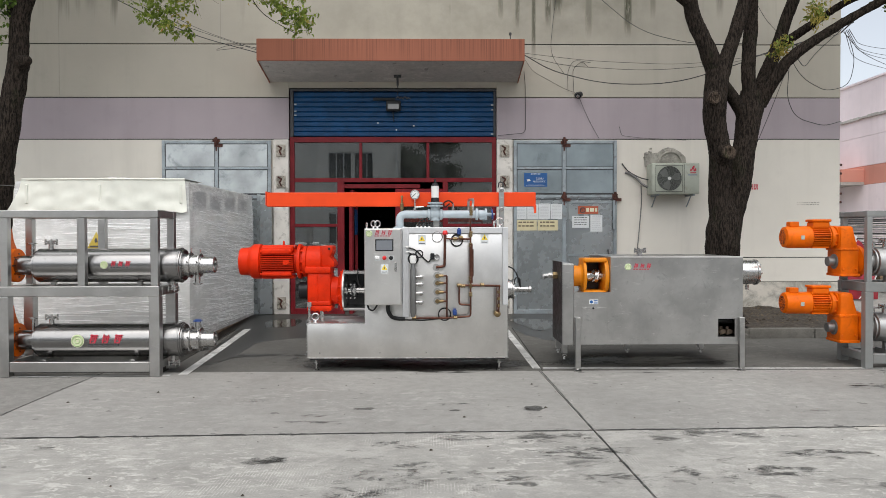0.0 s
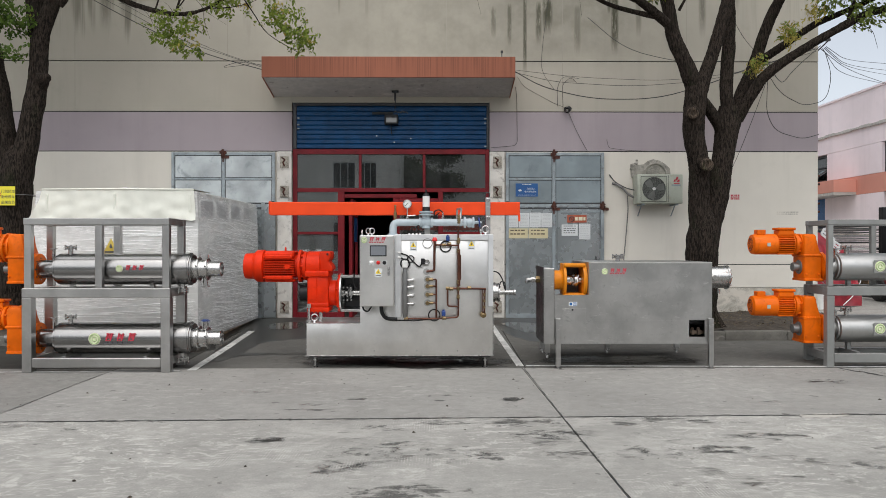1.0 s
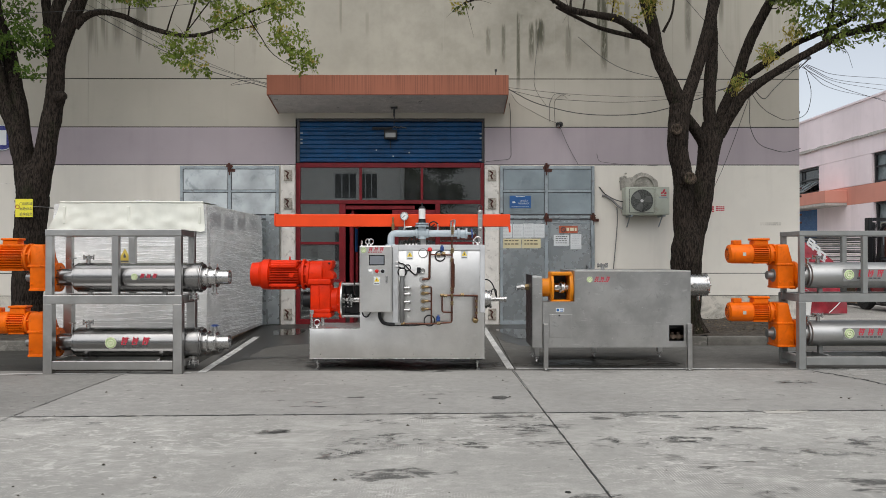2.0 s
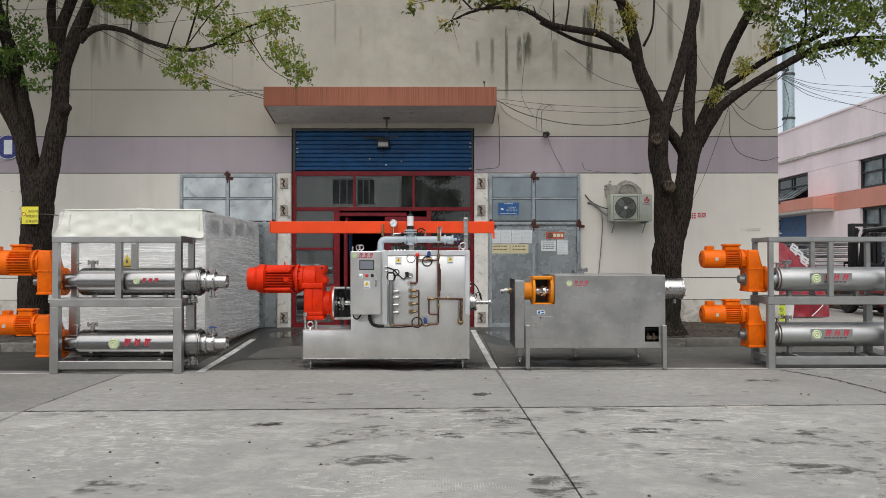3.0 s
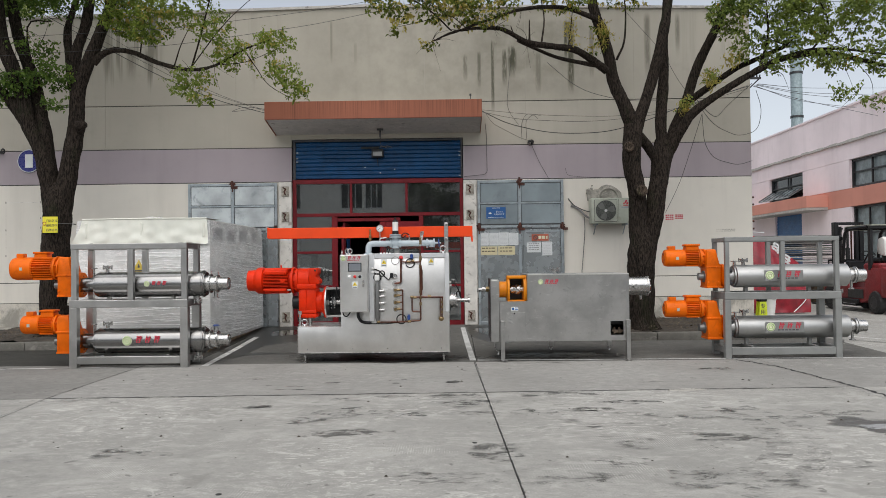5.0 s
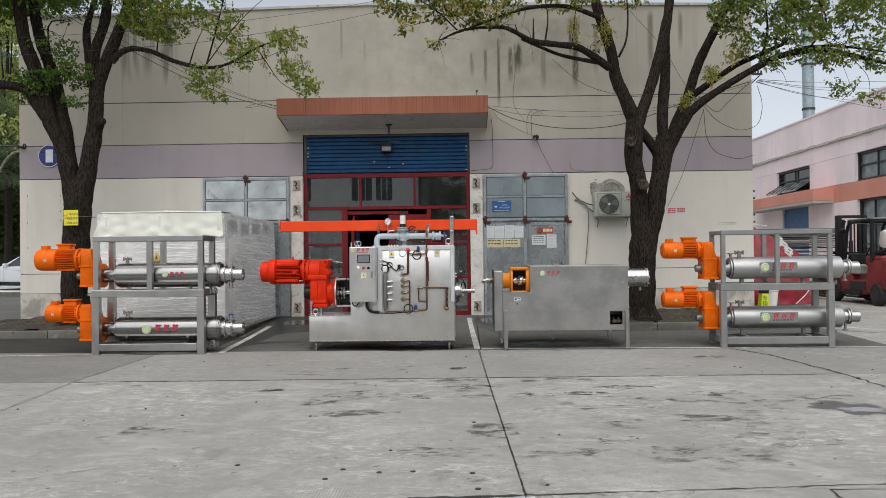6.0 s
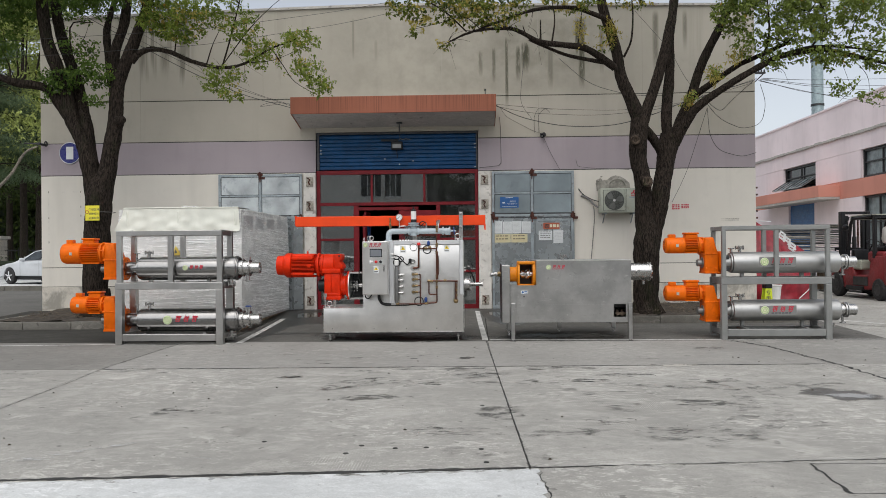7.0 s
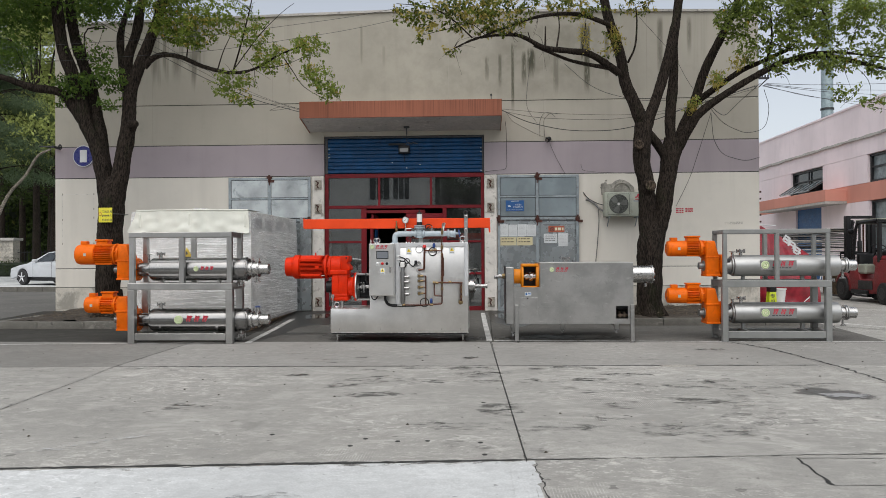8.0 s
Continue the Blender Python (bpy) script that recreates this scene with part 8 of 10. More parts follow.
part("end_head", B(lathe((TX1, 9.0, 1.036), (1, 0, 0), [(0, 0.14), (EH - 0.03, 0.14), (EH - 0.028, 0.15), (EH - 0.005, 0.15), (EH, 0.12), (EH + 0.015, 0.115), (EH + 0.02, 0.03), (EH + 0.04, 0.025)], 36), *bolts_on((TX1 + EH - 0.005, 9.0, 1.036), (1, 0, 0), 0.132, 8, 0.012, 0.022)), CHROME, k2, "bright bolted end head")
part("end_port", B(rod((TX1 + 0.22, 8.80, 1.036), (TX1 + 0.22, 8.88, 1.036), 0.03, n=12)), CHROME, k2)
part("drain_port", B(rod((TX1 + 0.34, 9.0, 0.89), (TX1 + 0.34, 9.0, 0.83), 0.02, n=10)), CHROME, k2)
wing_port(k2, 2.414, 8.8, TZT, True, 0.05)

# ---- wrapped crate ----
cr = thing("wrapped_crate", (-4.1, 11.2, 0), "long white crate wrapped in clear stretch film on a pallet", "crate")
QL, QR, QN, QF = -5.18, -3.02, 9.60, 12.9
CZ0, CZ1, CZ2 = 0.20, 1.80, 2.14
for x in (QL + 0.05, -4.1 - 0.06, QR - 0.17):
    part("pallet_bearer", B(box(x, x + 0.12, QN + 0.05, QF - 0.05, bay_z(QN) + 0.0, 0.17, 0.005)), PALLET, cr)
for k in range(9):
    y = QN + 0.05 + k * (QF - QN - 0.22) / 8
    part("pallet_board", B(box(QL, QR, y, y + 0.12, 0.171, 0.199, 0.003)), PALLET, cr)
part("body", B(box(QL + 0.02, QR - 0.02, QN + 0.03, QF, CZ0, CZ1, 0.02, 2)), CRATE_WHITE, cr, "white panelled body")
part("upper_body", B(prism([(QL + 0.10, CZ1 + 0.001), (QR - 0.05, CZ1 + 0.001), (QR - 0.05, CZ2), (QL + 0.14, CZ2)], "y", QN + 0.03, QF - 0.02, 0.02)), CRATE_WHITE, cr)


def cover(bm):
    """The loose white sheet over the near end, flaring at its hem."""
    noise.seed_set(5)
    nx, nz = 40, 12
    vs = {}
    for i in range(nx + 1):
        for j in range(nz + 1):
            t = j / nz
            w0, w1 = QL + 0.11 - 0.16 * t ** 1.3, QR - 0.035 + 0.03 * t
            x = w0 + (w1 - w0) * i / nx
            y = QN - 0.032 - 0.03 * t ** 1.5 + (0.022 * noise.noise((x * 5, t * 3, 1)) + 0.014 * noise.noise((x * 13, t * 2, 6))) * (0.3 + t)
            vs[i, j] = bm.verts.new((x, y, CZ2 + 0.045 - 0.40 * t + (0.02 * noise.noise((x * 4, t * 4, 7)) + 0.03 * noise.noise((x * 7, 1, 3)) * t * t) * (0.2 + t)))
    for i in range(nx):
        for j in range(nz):
            bm.faces.new((vs[i, j], vs[i + 1, j], vs[i + 1, j + 1], vs[i, j + 1]))
    tops = [bm.verts.new((vs[i, 0].co.x, QN + 0.75, CZ2 + 0.050 + 0.01 * noise.noise((i * 0.3, 2, 3)))) for i in range(nx + 1)]
    for i in range(nx):
        bm.faces.new((vs[i, 0], tops[i], tops[i + 1], vs[i + 1, 0]))


part("cover_sheet", B(cover), SHEET_WHITE, cr, "white plastic sheet over the near end")
for k in range(4):
    ya = QN + 0.30 + k * 0.75
    part("side_grille", B(box(QR - 0.049, QR - 0.042, ya, ya + 0.55, CZ1 + 0.05, CZ2 - 0.08), *[box(QR - 0.041, QR - 0.036, ya + 0.01 + 0.11 * j, ya + 0.02 + 0.11 * j, CZ1 + 0.05, CZ2 - 0.08) for j in range(5)]), CRATE_GREY, cr, "grey grille under the film")
    part("side_post", B(box(QR - 0.045, QR - 0.02, ya - 0.11, ya - 0.07, CZ0 + 0.02, CZ2 - 0.02, 0.004)), CRATE_WHITE, cr)
for k in range(3):
    xa = -4.75 + 0.62 * k
    part("front_slot", B(*[box(xa + 0.05 * j, xa + 0.022 + 0.05 * j, QN + 0.026, QN + 0.0295, 1.30, 1.44) for j in range(2 + (k == 1))]), CRATE_GREY, cr)
for k in range(4):
    ya = QN + 0.35 + 0.75 * k
    part("side_slot", B(*[box(QR - 0.0195, QR - 0.015, ya + 0.06 * j, ya + 0.06 * j + 0.03, 1.0, 1.45) for j in range(7)]), CRATE_SLOT, cr)


def wrap(bm):
    """The film skin: pulled tight, rippled, with rounded edges."""
    noise.seed_set(9)
    ring_pts = []
    for (xa, ya), (xb, yb), n in (((QL, QN), (QR, QN), 34), ((QR, QN), (QR, QF), 50), ((QR, QF), (QL, QF), 20), ((QL, QF), (QL, QN), 40)):
        for i in range(n):
            ring_pts.append((xa + (xb - xa) * i / n, ya + (yb - ya) * i / n))
    rows, nz = [], 44
    for j in range(nz + 1):
        z = 0.15 + (CZ2 + 0.02 - 0.15) * j / nz
        pull = 0.0 if z < CZ1 else min(1.0, (z - CZ1) / (CZ2 - CZ1)) * 0.035
        row = []
        for x, y in ring_pts:
            d = Vector((x - (QL + QR) / 2, y - (QN + QF) / 2)).normalized()
            k = 0.003 * noise.noise((x * 3 + y * 3, z * 9, 1)) + 0.012 * noise.noise((x * 1.1 + y * 1.1, z * 2, 4)) - pull + 0.022
            row.append(bm.verts.new((x + d.x * k, y + d.y * k, z)))
        rows.append(row)
    m_ = len(ring_pts)
    for a, b in zip(rows, rows[1:]):
        for i in range(m_):
            bm.faces.new((a[i], a[(i + 1) % m_], b[(i + 1) % m_], b[i]))
    c = bm.verts.new(((QL + QR) / 2, (QN + QF) / 2, CZ2 + 0.05))
    for i in range(m_):
        bm.faces.new((rows[-1][i], rows[-1][(i + 1) % m_], c))


def crumple(bm):
    """Loose film heaped on the lid."""
    noise.seed_set(4)
    nx, ny = 60, 44
    vs = {}
    for i in range(nx + 1):
        for j in range(ny + 1):
            u, v = i / nx, j / ny
            x, y = QL + 0.16 + (QR - QL - 0.22) * u, QN + 0.06 + (QF - QN - 0.2) * v
            h = 0.035 * abs(noise.noise((x * 2.5, y * 1.6, 3))) + 0.03 * abs(noise.noise((x * 7, y * 4, 8))) + 0.07 * max(0, 1 - ((x + 4.15) ** 2 + (y - QN - 0.6) ** 2) / 0.12)
            vs[i, j] = bm.verts.new((x, y, CZ2 + 0.022 + h * min(1, 6 * u, 6 * (1 - u), 6 * v, 6 * (1 - v))))
    for i in range(nx):
        for j in range(ny):
            bm.faces.new((vs[i, j], vs[i + 1, j], vs[i + 1, j + 1], vs[i, j + 1]))


def glint_bands(bm):
    """Flat white bands that paint the glints along taut film."""
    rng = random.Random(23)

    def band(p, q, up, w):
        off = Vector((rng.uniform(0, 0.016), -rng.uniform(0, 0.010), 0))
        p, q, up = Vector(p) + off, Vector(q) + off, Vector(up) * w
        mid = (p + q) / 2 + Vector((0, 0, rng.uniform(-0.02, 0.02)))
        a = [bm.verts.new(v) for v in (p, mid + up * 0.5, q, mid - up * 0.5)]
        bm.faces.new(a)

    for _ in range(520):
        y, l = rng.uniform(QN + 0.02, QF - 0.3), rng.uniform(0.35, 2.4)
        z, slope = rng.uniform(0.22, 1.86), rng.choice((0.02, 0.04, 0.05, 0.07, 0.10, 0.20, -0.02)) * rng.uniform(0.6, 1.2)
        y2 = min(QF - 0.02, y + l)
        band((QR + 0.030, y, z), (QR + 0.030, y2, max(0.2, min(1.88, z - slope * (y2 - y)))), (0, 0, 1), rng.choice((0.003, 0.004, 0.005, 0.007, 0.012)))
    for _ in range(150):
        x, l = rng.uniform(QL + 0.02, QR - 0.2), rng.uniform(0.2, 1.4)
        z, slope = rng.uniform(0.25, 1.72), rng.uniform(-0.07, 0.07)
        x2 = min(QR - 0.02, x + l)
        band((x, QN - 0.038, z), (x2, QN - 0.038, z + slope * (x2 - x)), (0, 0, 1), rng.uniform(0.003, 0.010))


tagged(part("film_band", B(glint_bands), FILM_GLINT, cr, "white bands painted as glints on taut film"), kind="stuff")
part("loose_film", B(crumple), FILM, cr, "crumpled loose film on the lid")
ob = part("stretch_film", B(wrap), FILM, cr, "clear wrinkled stretch film")
for xa in (QL + 0.16, -4.12, QR - 0.10):
    part("lid_seam", B(box(xa, xa + 0.03, QN - 0.052, QN - 0.040, CZ1 + 0.08, CZ2 - 0.02, 0.004)), SHEET_WHITE, cr)
part("lid_edge", B(tube([(QL + 0.11, QN - 0.030, CZ2 + 0.040), (-4.1, QN - 0.034, CZ2 + 0.046), (QR - 0.04, QN - 0.030, CZ2 + 0.040)], 0.012, 0.1, 8)), SHEET_WHITE, cr)
part("lid_edge", B(tube([(QR - 0.045, QN + 0.02, CZ2 + 0.006), (QR - 0.045, QF - 0.05, CZ2 + 0.006)], 0.016, 0, 8)), SHEET_WHITE, cr)

tri = thing("warning_sign", (-4.33, QN, 1.40), "faded yellow warning triangle stuck on the wrapped crate", "sign")
TXC, TZC = -4.147, 1.404
part("triangle", B(prism([(TXC - 0.125, TZC - 0.10), (TXC + 0.125, TZC - 0.10), (TXC, TZC + 0.125)], "y", QN - 0.056, QN - 0.051, 0.002)), SIGN_FADED, tri)
part("bolt_mark", B(prism([(TXC - 0.015, TZC - 0.01), (TXC + 0.02, TZC), (TXC, TZC + 0.06), (TXC - 0.02, TZC + 0.02)], "y", QN - 0.059, QN - 0.0565), box(TXC - 0.08, TXC + 0.08, QN - 0.059, QN - 0.0565, TZC - 0.065, TZC - 0.045)), INK, tri)


# ---- trees ----
def smooth_line(points, steps=5):
    """A soft curve through the points."""
    p = [Vector(q) for q in points]
    p = [p[0] * 2 - p[1]] + p + [p[-1] * 2 - p[-2]]
    out = []
    for a, b, c, d in zip(p, p[1:], p[2:], p[3:]):
        for k in range(steps):
            t = k / steps
            out.append(0.5 * (2 * b + (c - a) * t + (2 * a - 5 * b + 4 * c - d) * t * t + (3 * b - a - 3 * c + d) * t ** 3))
    return out + [p[-2]]


def branch(points, r0, r1, seed=0, n=14, knots=(), tip=0.0):
    """A tapered limb with lumps, bark furrows and a wandering outline."""
    rough_bark = r0 > 0.08 and seed < 40
    if rough_bark:
        n = int(40 + 160 * r0)

    def make(bm):
        line = smooth_line(points, 20 if rough_bark else 6 if n > 8 else 4)
        last, rings = None, []
        for i, p in enumerate(line):
            t = i / (len(line) - 1)
            a = (line[min(i + 1, len(line) - 1)] - line[max(i - 1, 0)]).normalized()
            u = a.orthogonal().normalized() if last is None else (last - a * last.dot(a)).normalized()
            last, w = u, a.cross(u)
            r = (r0 + (r1 - r0) * t) * (0.84 if r0 > 0.2 else 0.76) * (1 - tip * max(0.0, (t - 0.78) / 0.22) ** 2)
            row = []
            for k in range(n):
                d = u * math.cos(k * math.tau / n) + w * math.sin(k * math.tau / n)
                q = p + d * r
                lump = 1 + 0.16 * noise.noise((q.x * 3.1, q.y * 3.1, q.z * 2.2 + seed)) + 0.07 * noise.noise((q.x * 11, q.y * 11, q.z * 5 + seed))
                if rough_bark:
                    f = noise.noise((q.x * 34, q.y * 34, q.z * 6 + seed)) + 0.5 * noise.noise((q.x * 70, q.y * 70, q.z * 13 + seed))
                    lump += (0.022 / r) * (0.25 - abs(f))
                for kt, kr in knots:
                    lump += 0.5 * max(0, 1 - (q - Vector(kt)).length / kr)
                row.append(bm.verts.new(p + d * r * lump))
            rings.append(row)
        for p_, q_ in zip(rings, rings[1:]):
            for k in range(n):
                bm.faces.new((p_[k], p_[(k + 1) % n], q_[(k + 1) % n], q_[k]))
        bm.faces.new(list(reversed(rings[0])))
        bm.faces.new(rings[-1])
    return make


def leaves_mesh(name, blobs, size, seed, per_twig=7, droop=0.5, long=2.0, tufts=False):
    """Leaves on unseen twig ends: each blob is (centre, half extents, count). Tufts: whorls of oval leaves round each tip."""
    rng = np.random.default_rng(seed)
    if tufts:
        per_twig = 9
    base, ways = [], []
    for c, (rx, ry, rz), count in blobs:
        twigs = max(1, int(count / per_twig))
        p = rng.normal(size=(twigs, 3))
        p /= np.linalg.norm(p, axis=1)[:, None]
        p *= rng.uniform(0.15, 1.0, (twigs, 1)) ** 0.6
        keep = noise_keep(p, rng)
        p = p[keep] * (rx, ry, rz) + np.array(c)
        heading = rng.normal(size=(len(p), 3)) * (1, 1, 0.35) - (0, 0, droop * 0.6)
        heading /= np.linalg.norm(heading, axis=1)[:, None]
        u = np.cross(heading, (0.13, 0.21, 0.97))
        u /= np.linalg.norm(u, axis=1)[:, None] + 1e-9
        w = np.cross(heading, u)
        for k in range(per_twig):
            if tufts:
                a = k * 2.4 + rng.uniform(-0.4, 0.4, (len(p), 1))
                at = p - heading * (k / per_twig) * size * 3.0 + rng.normal(size=p.shape) * size * 0.10
                way = heading * (1.1 - 0.8 * k / per_twig) + (u * np.cos(a) + w * np.sin(a)) * (0.45 + 0.5 * k / per_twig) + rng.normal(size=p.shape) * 0.22 - (0, 0, droop * 0.55)
            else:
                at = p + heading * (k / per_twig - 0.5) * size * 4.5 + rng.normal(size=p.shape) * size * 0.25
                way = heading + rng.normal(size=p.shape) * 0.75 - (0, 0, droop)
            base.append(at)
            ways.append(way / np.linalg.norm(way, axis=1)[:, None])
    base, ways = np.concatenate(base), np.concatenate(ways)
    n = len(base)
    side = np.cross(ways, rng.normal(size=(n, 3)) * (0.6 if tufts else 1.0) + (0, 0, 0.8 if tufts else 0))
    side /= np.linalg.norm(side, axis=1)[:, None] + 1e-9
    up = np.cross(side, ways)
    ln = size * rng.uniform(0.7, 1.25, (n, 1))
    wd = ln / long
    rows = ((0, 0, 0), (0.35, 0.5, 0.16), (0.70, 0.38, 0.08), (1, 0, -0.12), (0.70, -0.38, 0.08), (0.35, -0.5, 0.16)) if tufts else ((0, 0, 0), (0.45, 0.5, 0.09), (1, 0, -0.12), (0.45, -0.5, 0.09))
    v = np.stack([base + ways * ln * a + side * wd * b + up * ln * c for a, b, c in rows], axis=1)
    i = np.arange(n)[:, None] * len(rows)
    if tufts:
        f = np.concatenate([i + (0, 1, 5), i + (2, 3, 4)]).tolist() + (i + (1, 2, 4, 5)).tolist()
    else:
        f = np.concatenate([i + (0, 1, 2), i + (0, 2, 3)]).tolist()
    me = bpy.data.meshes.new(name)
    me.from_pydata(v.reshape(-1, 3).tolist(), [], f)
    return me


def noise_keep(p, rng):
    """Leaves gaps in a clump."""
    gap = np.array([noise.noise((q[0] * 2.3, q[1] * 2.3, q[2] * 2.3 + 7)) for q in p])
    return gap > -0.32 + rng.uniform(-0.15, 0.15, len(p))


def crown(parent, blobs, size, seed, material, label, **kw):
    at = HOME[parent]
    me = leaves_mesh("crown", [(tuple(Vector(c) - at), e, n) for c, e, n in blobs], size, seed, **kw)
    me.materials.append(material)
    ob = new("crown", me)
    ob.parent = parent
    HOME[ob] = at
    return tagged(ob, label, kind="stuff")


def twigs(parent, starts, seed, length=0.9, r=0.009, count=5, reach=(1, 1, 0.6)):
    """Thin side shoots along a limb."""
    rng = random.Random(seed)

    def make(bm):
        for s in starts:
            for _ in range(count):
                d = Vector((rng.gauss(0, reach[0]), rng.gauss(0, reach[1]), rng.gauss(0.15, reach[2]))).normalized()
                l = length * rng.uniform(0.5, 1.2)
                p = Vector(s)
                mid = p + d * l * 0.5 + Vector((rng.gauss(0, 0.08), rng.gauss(0, 0.08), 0.06)) * l
                end = p + d * l - Vector((0, 0, 0.12 * l))
                tube([p, mid, end], r, 0.1, 4, r * 0.3, 3)(bm)
    tagged(part("twig", B(make), BARK, parent, "thin bare twigs"), kind="stuff")


PXM = 0.0108
left_tree = thing("tree", (-6.35, 11.2, 0.15), "large forked camphor tree in a kerbed bed", "tree", "yard trees")
part("trunk", B(branch([(-6.459, 11.2, -0.041), (-6.424, 11.2, 0.614), (-6.376, 11.2, 1.745), (-6.325, 11.2, 2.45), (-6.31, 11.2, 2.98)], 0.275, 0.295, 1, 22, tip=0.65)), BARK, left_tree, "dark furrowed trunk")
part("limb", B(branch([(-6.36, 11.2, 1.95), (-6.43, 11.19, 2.7), (-6.52, 11.19, 3.15), (-6.62, 11.2, 3.55), (-6.84, 11.15, 4.07), (-7.003, 11.1, 4.792), (-7.224, 11, 5.525), (-7.28, 10.9, 6.314), (-7.404, 10.8, 7.395)], 0.21, 0.11, 2)), BARK, left_tree)
part("limb", B(branch([(-6.36, 11.24, 2.1), (-6.43, 11.26, 2.769), (-6.54, 11.27, 3.35), (-6.64, 11.3, 3.973), (-6.816, 11.4, 4.626), (-6.993, 11.4, 5.216), (-7.261, 11.5, 5.908), (-7.356, 11.5, 6.631), (-7.483, 11.6, 7.722)], 0.20, 0.11, 3)), BARK, left_tree)
part("limb", B(branch([(-6.904, 11.15, 4.099), (-7.248, 11, 4.605), (-7.726, 10.8, 4.692), (-8.246, 10.6, 4.864), (-8.898, 10.4, 4.991)], 0.13, 0.05, 4)), BARK, left_tree)
part("limb", B(branch([(-6.32, 11.2, 2.0), (-6.22, 11.2, 2.66), (-6.11, 11.2, 3.27), (-5.99, 11.2, 3.92), (-5.954, 11.2, 4.559), (-5.745, 11.2, 5.2), (-5.547, 11.2, 5.672), (-5.338, 11.2, 6.256), (-5.04, 11.1, 7.341)], 0.215, 0.09, 5, knots=[((-5.815, 11.15, 3.982), 0.16)])), BARK, left_tree)
part("limb", B(branch([(-6.026, 11.3, 4.478), (-6.096, 11.4, 5.303), (-5.943, 11.5, 5.997), (-5.881, 11.6, 6.747), (-5.83, 11.7, 7.719)], 0.15, 0.09, 6)), BARK, left_tree)
part("limb", B(branch([(-6.144, 11.4, 4.73), (-6.263, 11.5, 5.332), (-6.335, 11.6, 5.942), (-6.264, 11.8, 6.589), (-6.165, 11.9, 7.452)], 0.11, 0.05, 7, 10)), BARK, left_tree)
part("limb", B(branch([(-5.664, 11.2, 5.154), (-5.513, 11.2, 5.309), (-5.259, 11.2, 5.395), (-4.902, 11.2, 5.332), (-4.412, 11.15, 5.119), (-3.848, 11.1, 4.984), (-3.395, 11.1, 5.054), (-2.864, 11.1, 5.334), (-2.38, 11.1, 5.514)], 0.085, 0.012, 8, 10)), BARK, left_tree)
for pts, r in (([(-3.826, 11.1, 4.995), (-3.599, 11, 5.632), (-3.386, 10.9, 6.336), (-3.297, 10.8, 6.848)], 0.025), ([(-2.864, 11.1, 5.334), (-2.64, 11.1, 5.007), (-2.418, 11.15, 4.692), (-1.957, 11.2, 4.417)], 0.014), ([(-4.132, 11.1, 5.056), (-3.982, 11, 5.384), (-3.801, 10.9, 5.662)], 0.018), ([(-4.798, 11.2, 5.307), (-4.78, 11.3, 5.822), (-4.76, 11.4, 6.308)], 0.02), ([(-3.848, 11.1, 4.995), (-3.25, 11, 5.702), (-2.774, 10.9, 6.103), (-2.552, 10.9, 6.262)], 0.014), ([(-3.395, 11.1, 5.065), (-2.804, 11, 5.085), (-2.134, 11, 5.349)], 0.010), ([(-6.816, 11.4, 4.626), (-6.883, 11.2, 5.836), (-6.314, 11, 5.877)], 0.03)):
    part("small_limb", B(branch(pts, r, r * 0.35, 9, 6)), BARK, left_tree)
twigs(left_tree, [(-4.412, 11.15, 5.119), (-3.848, 11.1, 4.984), (-3.395, 11.1, 5.054), (-2.864, 11.1, 5.334), (-3.599, 11, 5.632), (-3.386, 10.9, 6.116)], 21, 0.45, 0.005, 4)
twigs(left_tree, [(-7.28, 10.9, 6.314), (-7.261, 11.5, 5.908), (-7.726, 10.8, 4.692), (-5.338, 11.2, 6.256), (-6.264, 11.8, 6.589), (-6.993, 11.4, 5.216)], 22, 0.9, 0.008, 6)


def px_blob(c, rx, rz, n, depth=0.5, k=2.7):
    return (c, (rx * PXM, depth, rz * PXM), int(n * k))


LB = [px_blob((-8.034, 10.8, 6.187), 70, 45, 1500, 0.9), px_blob((-7.235, 11, 6.459), 80, 35, 1100, 1.5), px_blob((-6.313, 11, 6.348), 60, 28, 700, 0.9), px_blob((-8.092, 10.8, 5.409), 40, 35, 350, 0.6)]
LB += [px_blob((-5.1, 11.1, 5.938), 45, 38, 620, 0.5), px_blob((-4.547, 11, 5.785), 45, 42, 650, 0.5), px_blob((-3.833, 10.9, 6.071), 60, 40, 520, 0.6), px_blob((-5.056, 11, 6.409), 80, 22, 700, 0.7)]
LB += [px_blob((-3.419, 11, 5.706), 40, 28, 240), px_blob((-3.056, 11.1, 5.226), 50, 24, 300), px_blob((-2.324, 11.1, 5.468), 38, 24, 260), px_blob((-2.169, 11.15, 4.888), 34, 22, 230), px_blob((-1.956, 11.2, 4.562), 26, 16, 170), px_blob((-3.792, 11.1, 4.76), 40, 20, 240), px_blob((-3.68, 11.1, 4.457), 22, 12, 90), px_blob((-4.02, 11.1, 4.54), 14, 8, 30)]
LB += [px_blob((-6.948, 11, 4.768), 36, 26, 330, 0.4), px_blob((-6.258, 11, 4.868), 32, 28, 260, 0.4), px_blob((-7.237, 11, 4.436), 16, 12, 50, 0.3), px_blob((-6.316, 11, 4.332), 18, 12, 70, 0.3), px_blob((-6.708, 11.2, 5.434), 35, 30, 160, 0.4)]
# Sprays left of x = -5.7 get the shade-coloured leaf.
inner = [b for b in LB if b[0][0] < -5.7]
crown(left_tree, inner, 0.074, 5, LEAF_SHADE, "camphor leaves with crown shade in their green", tufts=True)
crown(left_tree, [b for b in LB if b[0][0] >= -5.7], 0.064, 15, LEAF_L, "yellow-green camphor leaves in loose sprays", tufts=True)
